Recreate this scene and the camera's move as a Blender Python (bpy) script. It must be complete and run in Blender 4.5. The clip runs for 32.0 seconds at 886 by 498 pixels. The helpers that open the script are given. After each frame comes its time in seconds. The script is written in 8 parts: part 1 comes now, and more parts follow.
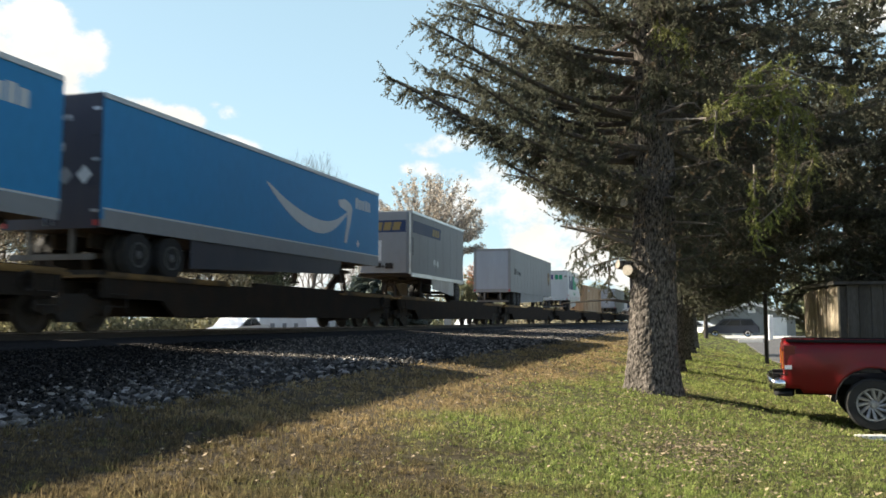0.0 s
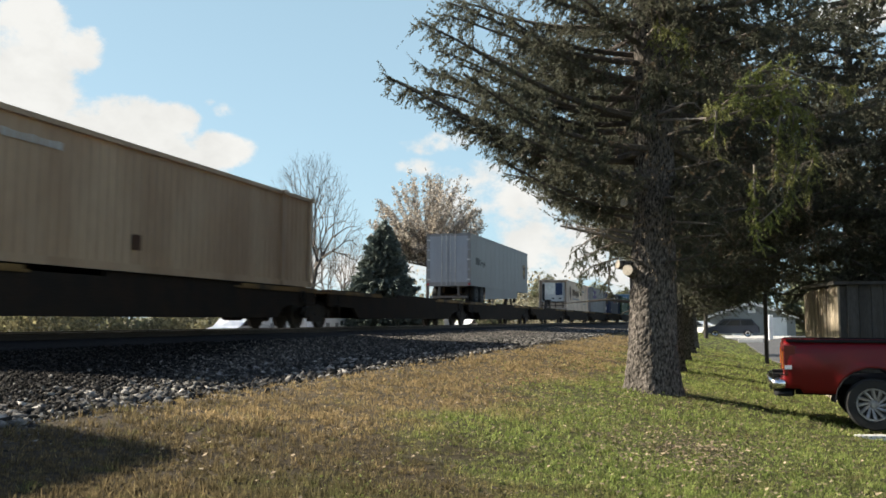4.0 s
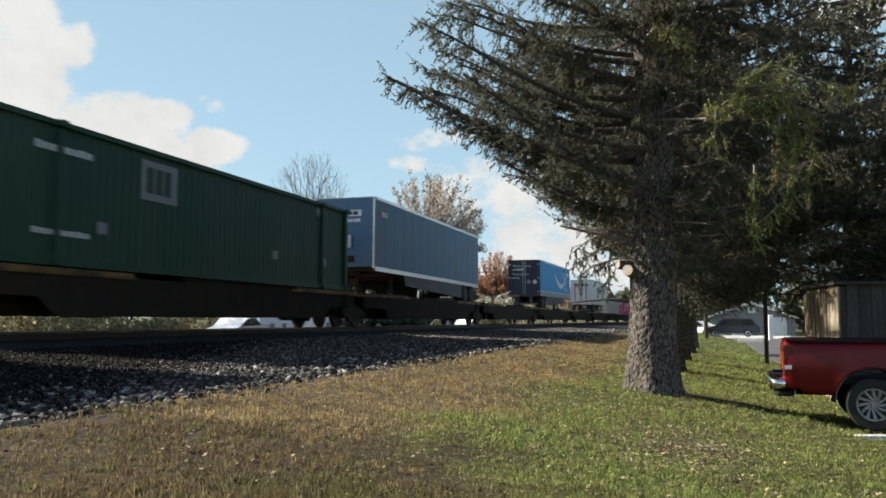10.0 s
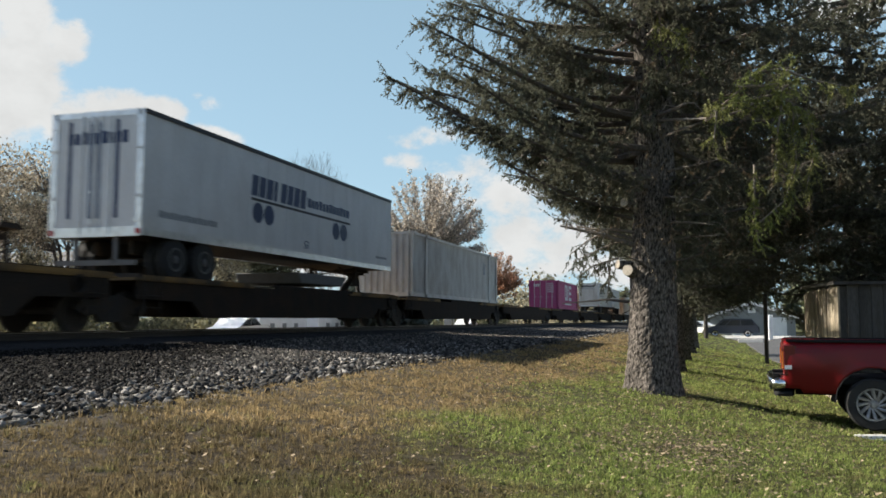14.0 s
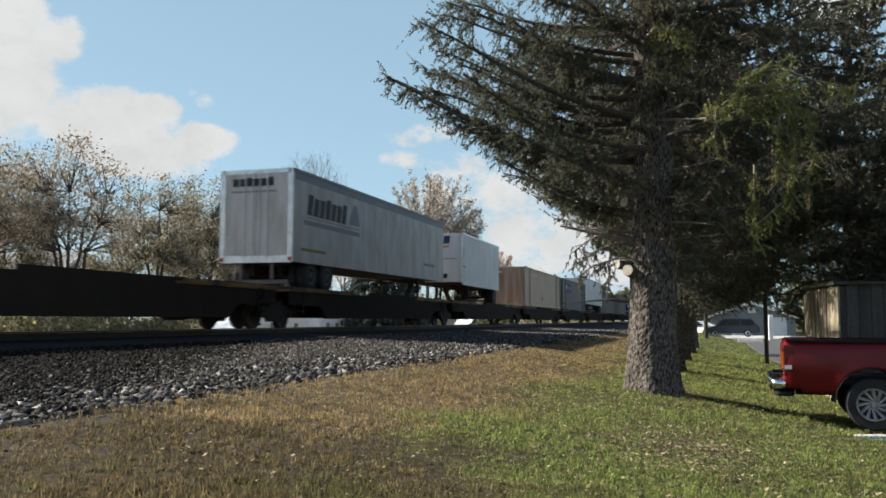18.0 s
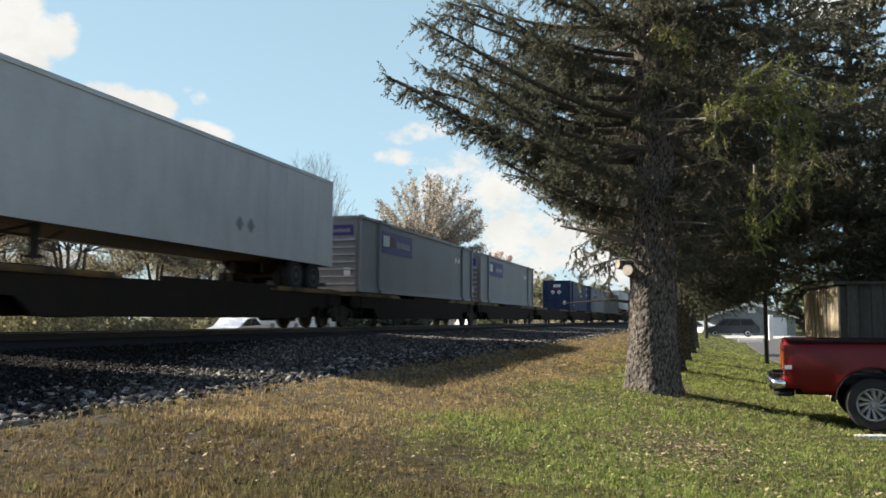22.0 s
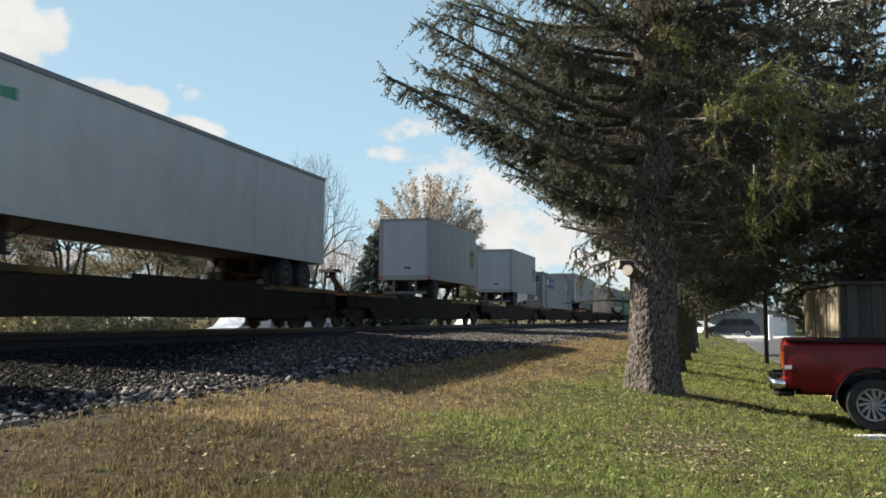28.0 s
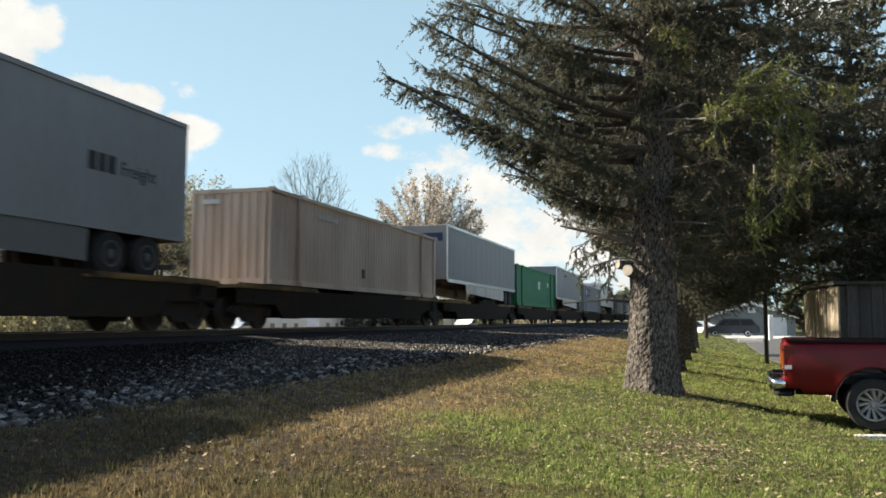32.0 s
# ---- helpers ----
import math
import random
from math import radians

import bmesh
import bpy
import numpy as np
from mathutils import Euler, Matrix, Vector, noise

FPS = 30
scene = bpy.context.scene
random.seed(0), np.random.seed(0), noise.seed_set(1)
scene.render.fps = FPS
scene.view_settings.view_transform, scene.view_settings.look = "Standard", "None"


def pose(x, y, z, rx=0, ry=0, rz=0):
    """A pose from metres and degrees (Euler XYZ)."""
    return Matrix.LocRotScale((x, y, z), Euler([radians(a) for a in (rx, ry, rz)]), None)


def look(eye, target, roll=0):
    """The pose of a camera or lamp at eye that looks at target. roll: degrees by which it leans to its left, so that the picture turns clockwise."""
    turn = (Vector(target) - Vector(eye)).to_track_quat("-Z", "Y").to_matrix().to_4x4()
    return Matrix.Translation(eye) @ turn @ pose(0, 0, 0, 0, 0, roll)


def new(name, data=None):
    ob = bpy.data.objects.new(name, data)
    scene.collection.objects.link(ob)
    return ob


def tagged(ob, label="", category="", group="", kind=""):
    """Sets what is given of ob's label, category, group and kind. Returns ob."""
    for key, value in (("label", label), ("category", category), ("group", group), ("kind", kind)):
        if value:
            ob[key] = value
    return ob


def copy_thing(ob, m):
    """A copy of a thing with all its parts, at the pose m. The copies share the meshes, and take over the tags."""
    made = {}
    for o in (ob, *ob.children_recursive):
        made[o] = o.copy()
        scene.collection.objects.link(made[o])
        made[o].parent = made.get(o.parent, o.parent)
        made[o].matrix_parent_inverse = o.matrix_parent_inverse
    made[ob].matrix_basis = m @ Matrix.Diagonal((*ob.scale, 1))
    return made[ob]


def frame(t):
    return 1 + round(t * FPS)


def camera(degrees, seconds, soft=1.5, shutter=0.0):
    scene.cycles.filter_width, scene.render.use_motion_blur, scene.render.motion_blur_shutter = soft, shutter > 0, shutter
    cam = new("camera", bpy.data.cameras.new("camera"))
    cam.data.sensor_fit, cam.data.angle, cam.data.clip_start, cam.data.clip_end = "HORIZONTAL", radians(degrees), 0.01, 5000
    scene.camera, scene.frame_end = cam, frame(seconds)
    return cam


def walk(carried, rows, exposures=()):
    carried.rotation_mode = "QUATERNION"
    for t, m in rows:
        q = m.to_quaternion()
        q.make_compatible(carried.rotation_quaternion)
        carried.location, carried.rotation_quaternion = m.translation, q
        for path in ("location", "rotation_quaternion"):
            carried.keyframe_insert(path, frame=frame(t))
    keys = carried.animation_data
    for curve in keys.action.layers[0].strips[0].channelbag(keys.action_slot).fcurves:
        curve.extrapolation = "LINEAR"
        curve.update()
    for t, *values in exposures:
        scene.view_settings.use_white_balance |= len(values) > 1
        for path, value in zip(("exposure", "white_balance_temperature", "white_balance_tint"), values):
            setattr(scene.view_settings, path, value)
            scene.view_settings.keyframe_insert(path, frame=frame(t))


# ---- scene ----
# camera: stands still on the lawn beside the line
# world: x along the track, away from the camera; y across it; z up, eye at 1.5; the lawn falls away from the line
HEAD = radians(16.97)
TILT = radians(4.836)
EYE = Vector((0.0, 0.0, 1.5))
AIM = EYE + Vector((math.cos(HEAD) * math.cos(TILT), math.sin(HEAD) * math.cos(TILT), math.sin(TILT))) * 10
cam = camera(55.83, 32.0, soft=1.65, shutter=0.25)
# the camera meters anew as bright and dark loads fill its view
METER = [(0.0, 1.63, 7110, 10), (1.0, 1.48, 7025, 10), (2.0, 1.41, 6940, 10), (3.0, 1.32, 6838, 10), (6.0, 1.48, 7025, 10), (7.0, 1.19, 6685, 10), (8.5, 1.31, 6829, 10), (10.0, 1.26, 6770, 10), (11.0, 1.44, 6982, 10), (12.0, 1.21, 6710, 10), (13.0, 1.45, 6991, 10), (14.0, 1.18, 6668, 10), (17.0, 1.12, 6600, 10), (18.0, 1.13, 6617, 10), (19.0, 1.39, 6923, 10), (20.0, 1.30, 6812, 10), (21.0, 1.26, 6770, 10), (22.5, 1.45, 6991, 10), (24.0, 1.31, 6829, 10), (25.0, 1.12, 6600, 10), (28.0, 1.31, 6829, 10), (29.0, 1.26, 6770, 10), (30.0, 1.31, 6829, 10), (31.0, 1.30, 6812, 10), (32.0, 1.48, 7025, 10)]
walk(cam, [(0.0, look(EYE, AIM, 0.234)), (32.0, look(EYE, AIM, 0.234))], exposures=METER)

SPEED = 21.1          # train, metres a second
RAIL = 1.2            # top of rail
SIDE = 12.06          # near side of the loads
MID = SIDE + 1.3      # centre of the track

# sun and sky: autumn sun beyond the train, so its near side is in shade
SUN_AZ, SUN_EL = radians(87.5), radians(32.8)
sun_dir = Vector((math.cos(SUN_AZ) * math.cos(SUN_EL), math.sin(SUN_AZ) * math.cos(SUN_EL), math.sin(SUN_EL)))
world = bpy.data.worlds.new("sky")
scene.world = world
world.use_nodes = True
wn = world.node_tree
sky = wn.nodes.new("ShaderNodeTexSky")
sky.sky_type, sky.sun_disc = "NISHITA", False
sky.sun_elevation, sky.sun_rotation = SUN_EL, math.pi / 2 - SUN_AZ
sky.air_density, sky.dust_density, sky.ozone_density = 1.0, 0.6, 1.0
wn.links.new(sky.outputs[0], wn.nodes["Background"].inputs[0])
wn.nodes["Background"].inputs[1].default_value = 0.0765
sun = new("sun", bpy.data.lights.new("sun", "SUN"))
sun.data.energy, sun.data.angle, sun.data.color = 5.0, radians(0.6), (1.0, 0.945, 0.83)
sun.matrix_basis = look((0, 0, 30), Vector((0, 0, 30)) - sun_dir)


# ---- small mesh tools ----
def box(bm, x0, y0, z0, x1, y1, z1):
    v = [bm.verts.new((x, y, z)) for x in (x0, x1) for y in (y0, y1) for z in (z0, z1)]
    for f in ((0, 1, 3, 2), (4, 6, 7, 5), (0, 4, 5, 1), (2, 3, 7, 6), (0, 2, 6, 4), (1, 5, 7, 3)):
        bm.faces.new([v[i] for i in f])


def rod(bm, p, q, r0, r1=None, n=8, caps=True):
    p, q = Vector(p), Vector(q)
    r1 = r0 if r1 is None else r1
    d = (q - p).normalized()
    a = d.orthogonal().normalized()
    b = d.cross(a)
    rings = []
    for c, r in ((p, r0), (q, r1)):
        rings.append([bm.verts.new(c + (a * math.cos(t) + b * math.sin(t)) * r) for t in (2 * math.pi * i / n for i in range(n))])
    for i in range(n):
        j = (i + 1) % n
        bm.faces.new((rings[0][i], rings[0][j], rings[1][j], rings[1][i]))
    if caps:
        bm.faces.new(rings[0][::-1])
        bm.faces.new(rings[1])


def tube(bm, pts, radii, n=7):
    """A bent, tapered limb through pts."""
    pts = [Vector(p) for p in pts]
    last = None
    a = None
    for i, p in enumerate(pts):
        d = (pts[min(i + 1, len(pts) - 1)] - pts[max(i - 1, 0)]).normalized()
        a = d.orthogonal().normalized() if a is None else (a - d * a.dot(d)).normalized()
        b = d.cross(a)
        ring = [bm.verts.new(p + (a * math.cos(t) + b * math.sin(t)) * radii[i]) for t in (2 * math.pi * k / n for k in range(n))]
        if last:
            for k in range(n):
                j = (k + 1) % n
                bm.faces.new((last[k], last[j], ring[j], ring[k]))
        else:
            bm.faces.new(ring[::-1])
        last = ring
    bm.faces.new(last)


def sheet(bm, pts, axis, a, b):
    """A slab: the outline pts (2D) pushed from a to b along an axis (0 x, 1 y, 2 z)."""
    def at(p, c):
        q = list(p)
        q.insert(axis, c)
        return bm.verts.new(q)
    lo, hi = [at(p, a) for p in pts], [at(p, b) for p in pts]
    bm.faces.new(lo)
    bm.faces.new(hi[::-1])
    n = len(pts)
    for i in range(n):
        bm.faces.new((lo[i], hi[i], hi[(i + 1) % n], lo[(i + 1) % n]))


def ring_disc(bm, c, axis, profile, n=24):
    """A turned body about an axis through c: profile of (offset along axis, radius)."""
    c, axis = Vector(c), Vector(axis).normalized()
    a = axis.orthogonal().normalized()
    b = axis.cross(a)
    last = None
    for off, r in profile:
        ring = [bm.verts.new(c + axis * off + (a * math.cos(t) + b * math.sin(t)) * r) for t in (2 * math.pi * i / n for i in range(n))]
        if last:
            for i in range(n):
                j = (i + 1) % n
                bm.faces.new((last[i], last[j], ring[j], ring[i]))
        else:
            bm.faces.new(ring[::-1])
        last = ring
    bm.faces.new(last)


def mesh_of(name, bm, material, smooth=False, bevel=0.0):
    if bevel:
        bmesh.ops.bevel(bm, geom=list(bm.edges), offset=bevel, segments=1, affect="EDGES", clamp_overlap=True)
    bmesh.ops.recalc_face_normals(bm, faces=bm.faces)
    me = bpy.data.meshes.new(name)
    bm.to_mesh(me)
    bm.free()
    for m in (material if isinstance(material, (list, tuple)) else [material]):
        me.materials.append(m)
    if smooth:
        me.shade_smooth()
    return me


def part(name, bm, material, parent, label="", smooth=False, bevel=0.0):
    ob = new(name, mesh_of(name, bm, material, smooth, bevel))
    ob.parent = parent
    if label:
        ob["label"] = label
    return ob


def share(name, me, parent, m=None):
    ob = new(name, me)
    ob.parent = parent
    if m is not None:
        ob.matrix_basis = m
    return ob


def thing(name, label, category, group="", kind=""):
    return tagged(new(name), label, category, group, kind)


def soup(name, verts, faces, material, smooth=False):
    me = bpy.data.meshes.new(name)
    verts = np.asarray(verts, dtype=np.float32).reshape(-1, 3)
    faces = np.asarray(faces, dtype=np.int32)
    k = faces.shape[1]
    me.vertices.add(len(verts))
    me.vertices.foreach_set("co", verts.ravel())
    me.loops.add(faces.size)
    me.loops.foreach_set("vertex_index", faces.ravel())
    me.polygons.add(len(faces))
    me.polygons.foreach_set("loop_start", np.arange(0, faces.size, k, dtype=np.int32))
    me.update(calc_edges=True)
    for m in (material if isinstance(material, (list, tuple)) else [material]):
        me.materials.append(m)
    if smooth:
        me.shade_smooth()
    return me


# ---- materials ----
def material(name, colour, rough=0.7, metal=0.0, second=None, scale=3.0, amount=0.5, grain=40.0, grain_amount=0.25, bump=0.2,
             stretch=(1, 1, 1), island=0.0, spec=0.5, translucent=0.0, skew=1.0):
    """A surface with two scales of variation: broad stains towards a second colour, and fine grain."""
    m = bpy.data.materials.new(name)
    m.use_nodes = True
    nt = m.node_tree
    bs = nt.nodes["Principled BSDF"]
    link = nt.links.new
    co = nt.nodes.new("ShaderNodeTexCoord")
    mp = nt.nodes.new("ShaderNodeMapping")
    mp.inputs["Scale"].default_value = stretch
    link(co.outputs["Object"], mp.inputs[0])
    big = nt.nodes.new("ShaderNodeTexNoise")
    big.inputs["Scale"].default_value, big.inputs["Detail"].default_value = scale, 6
    link(mp.outputs[0], big.inputs["Vector"])
    fine = nt.nodes.new("ShaderNodeTexNoise")
    fine.inputs["Scale"].default_value, fine.inputs["Detail"].default_value = grain, 4
    link(mp.outputs[0], fine.inputs["Vector"])
    ramp = nt.nodes.new("ShaderNodeMapRange")
    ramp.inputs["From Min"].default_value, ramp.inputs["From Max"].default_value = 0.4, 0.68
    ramp.inputs["To Max"].default_value = amount
    link(big.outputs[0], ramp.inputs["Value"])
    mix = nt.nodes.new("ShaderNodeMixRGB")
    mix.inputs[1].default_value = (*colour, 1)
    mix.inputs[2].default_value = (*(second or [c * 0.6 for c in colour]), 1)
    link(ramp.outputs[0], mix.inputs[0])
    val = nt.nodes.new("ShaderNodeMapRange")
    val.inputs["To Min"].default_value, val.inputs["To Max"].default_value = 1 - grain_amount, 1 + grain_amount
    val.inputs["From Min"].default_value, val.inputs["From Max"].default_value = 0.3, 0.7
    link(fine.outputs[0], val.inputs["Value"])
    mul = nt.nodes.new("ShaderNodeMixRGB")
    mul.blend_type = "MULTIPLY"
    mul.inputs[0].default_value = 1
    link(mix.outputs[0], mul.inputs[1])
    link(val.outputs[0], mul.inputs[2])
    last = mul.outputs[0]
    if island:
        geo = nt.nodes.new("ShaderNodeNewGeometry")
        obi = nt.nodes.new("ShaderNodeObjectInfo")
        add = nt.nodes.new("ShaderNodeMath")
        add.operation = "ADD"
        link(geo.outputs["Random Per Island"], add.inputs[0])
        link(obi.outputs["Random"], add.inputs[1])
        fr = nt.nodes.new("ShaderNodeMath")
        fr.operation = "FRACT"
        link(add.outputs[0], fr.inputs[0])
        rv = nt.nodes.new("ShaderNodeMapRange")
        rv.inputs["To Min"].default_value, rv.inputs["To Max"].default_value = 1 - min(island, 0.7), 1 + island * skew
        pw = nt.nodes.new("ShaderNodeMath")
        pw.operation = "POWER"
        pw.inputs[1].default_value = skew
        link(fr.outputs[0], pw.inputs[0])
        link(pw.outputs[0], rv.inputs["Value"])
        m2 = nt.nodes.new("ShaderNodeMixRGB")
        m2.blend_type = "MULTIPLY"
        m2.inputs[0].default_value = 1
        link(last, m2.inputs[1])
        link(rv.outputs[0], m2.inputs[2])
        last = m2.outputs[0]
    link(last, bs.inputs["Base Color"])
    bs.inputs["Roughness"].default_value, bs.inputs["Metallic"].default_value = rough, metal
    bs.inputs["Specular IOR Level"].default_value = spec
    if bump:
        bp = nt.nodes.new("ShaderNodeBump")
        bp.inputs["Strength"].default_value, bp.inputs["Distance"].default_value = bump, 0.02
        link(fine.outputs[0], bp.inputs["Height"])
        link(bp.outputs[0], bs.inputs["Normal"])
    if translucent:
        tr = nt.nodes.new("ShaderNodeBsdfTranslucent")
        link(last, tr.inputs[0])
        ms = nt.nodes.new("ShaderNodeMixShader")
        ms.inputs[0].default_value = translucent
        link(bs.outputs[0], ms.inputs[1])
        link(tr.outputs[0], ms.inputs[2])
        link(ms.outputs[0], nt.nodes["Material Output"].inputs[0])
    return m


def paint(name, colour, rough=0.6, dirt=0.35, metal=0.0, streak=(0.3, 1, 0.09), dirt_colour=None):
    """Vehicle paint with dull streaks of road dirt."""
    d = dirt_colour or tuple(0.5 * c + 0.5 * e for c, e in zip(colour, (0.16, 0.14, 0.12)))
    return material(name, colour, max(rough, 0.55), metal, d, 2.2, dirt, 30, 0.06, 0.03, streak, spec=0.25)


M = {
    "white": paint("white_paint", (0.62, 0.62, 0.61), 0.4, 0.3, streak=(0.7, 1, 0.3)),
    "dull_white": paint("dull_white_paint", (0.56, 0.54, 0.5), 0.5, 0.45, streak=(0.8, 1, 0.35), dirt_colour=(0.25, 0.19, 0.14)),
    "silver": paint("silver_panel", (0.245, 0.25, 0.255), 0.4, 0.35),
    "grey_box": paint("grey_paint", (0.235, 0.242, 0.25), 0.5, 0.4),
    "dark_grey_box": paint("dark_grey_paint", (0.135, 0.138, 0.138), 0.5, 0.3),
    "cream": paint("cream_paint", (0.62, 0.5, 0.4), 0.5, 0.55, dirt_colour=(0.34, 0.23, 0.16)),
    "tan": paint("tan_paint", (0.5, 0.36, 0.235), 0.55, 0.45, dirt_colour=(0.24, 0.12, 0.06)),
    "rust_tan": paint("rusty_tan_paint", (0.52, 0.38, 0.26), 0.6, 0.8, dirt_colour=(0.26, 0.1, 0.04)),
    "beige": paint("beige_paint", (0.47, 0.37, 0.275), 0.55, 0.35, streak=(0.6, 1, 0.3), dirt_colour=(0.33, 0.22, 0.14)),
    "sky_blue": paint("bright_blue_paint", (0.02, 0.24, 0.5), 0.5, 0.12),
    "pale_blue": paint("faded_blue_paint", (0.085, 0.18, 0.28), 0.45, 0.5),
    "navy": paint("navy_paint", (0.014, 0.03, 0.085), 0.45, 0.2),
    "green": paint("dark_green_paint", (0.016, 0.062, 0.038), 0.5, 0.25),
    "mid_green": paint("green_paint", (0.02, 0.16, 0.08), 0.5, 0.25),
    "magenta": paint("magenta_paint", (0.34, 0.055, 0.15), 0.5, 0.3),
    "black_paint": paint("black_paint", (0.03, 0.035, 0.055), 0.4, 0.2),
    "door_silver": paint("pale_silver_door", (0.33, 0.36, 0.4), 0.5, 0.3),
    "rail_head": material("polished_rail_head", (0.4, 0.38, 0.36), 0.3, 0.9, (0.2, 0.17, 0.15), 6, 0.5, 50, 0.1, 0.05),
    "alu": material("brushed_aluminium", (0.6, 0.61, 0.62), 0.35, 0.8, (0.3, 0.29, 0.28), 4, 0.4, 60, 0.1, 0.05),
    "steel": material("dark_steel", (0.032, 0.03, 0.028), 0.8, 0.0, (0.05, 0.032, 0.02), 5, 0.7, 40, 0.3, 0.2, spec=0.15),
    "rail_steel": material("worn_rail_steel", (0.035, 0.028, 0.023), 0.7, 0.1, (0.02, 0.015, 0.012), 6, 0.6, 50, 0.2, 0.1),
    "car_brown": material("weathered_railcar_paint", (0.028, 0.023, 0.019), 0.95, 0.0, (0.042, 0.028, 0.019), 1.6, 0.7, 30, 0.35, 0.15, spec=0.1),
    "car_yellow": material("faded_yellow_deck_paint", (0.2, 0.115, 0.035), 0.85, 0.0, (0.035, 0.026, 0.018), 1.3, 0.95, 30, 0.3, 0.15),
    "tyre": material("tyre_rubber", (0.016, 0.016, 0.016), 0.9, 0.0, (0.026, 0.025, 0.023), 6, 0.6, 60, 0.2, 0.2),
    "wheel_grey": material("dull_wheel_rim", (0.1, 0.1, 0.1), 0.7, 0.0, (0.08, 0.075, 0.07), 6, 0.7, 50, 0.2, 0.1),
    "chrome": material("chrome", (0.75, 0.75, 0.76), 0.15, 1.0, (0.5, 0.5, 0.5), 6, 0.3, 40, 0.05, 0.0),
    "mark_white": paint("white_vinyl", (0.75, 0.75, 0.75), 0.5, 0.2),
    "mark_pale": paint("pale_grey_vinyl", (0.6, 0.62, 0.62), 0.5, 0.2),
    "mark_navy": paint("navy_vinyl", (0.022, 0.042, 0.1), 0.5, 0.2),
    "mark_purple": paint("purple_vinyl", (0.06, 0.04, 0.17), 0.5, 0.15),
    "mark_green": paint("green_vinyl", (0.02, 0.3, 0.16), 0.5, 0.15),
    "mark_orange": paint("orange_vinyl", (0.75, 0.22, 0.04), 0.5, 0.15),
    "mark_red": paint("red_vinyl", (0.4, 0.04, 0.04), 0.5, 0.2),
    "mark_gold": paint("gold_vinyl", (0.27, 0.19, 0.07), 0.5, 0.25),
    "mark_brown": paint("brown_vinyl", (0.07, 0.03, 0.015), 0.5, 0.15),
    "mark_black": paint("black_vinyl", (0.025, 0.025, 0.03), 0.5, 0.2),
    "mark_grey": paint("grey_vinyl", (0.25, 0.26, 0.27), 0.5, 0.2),
}

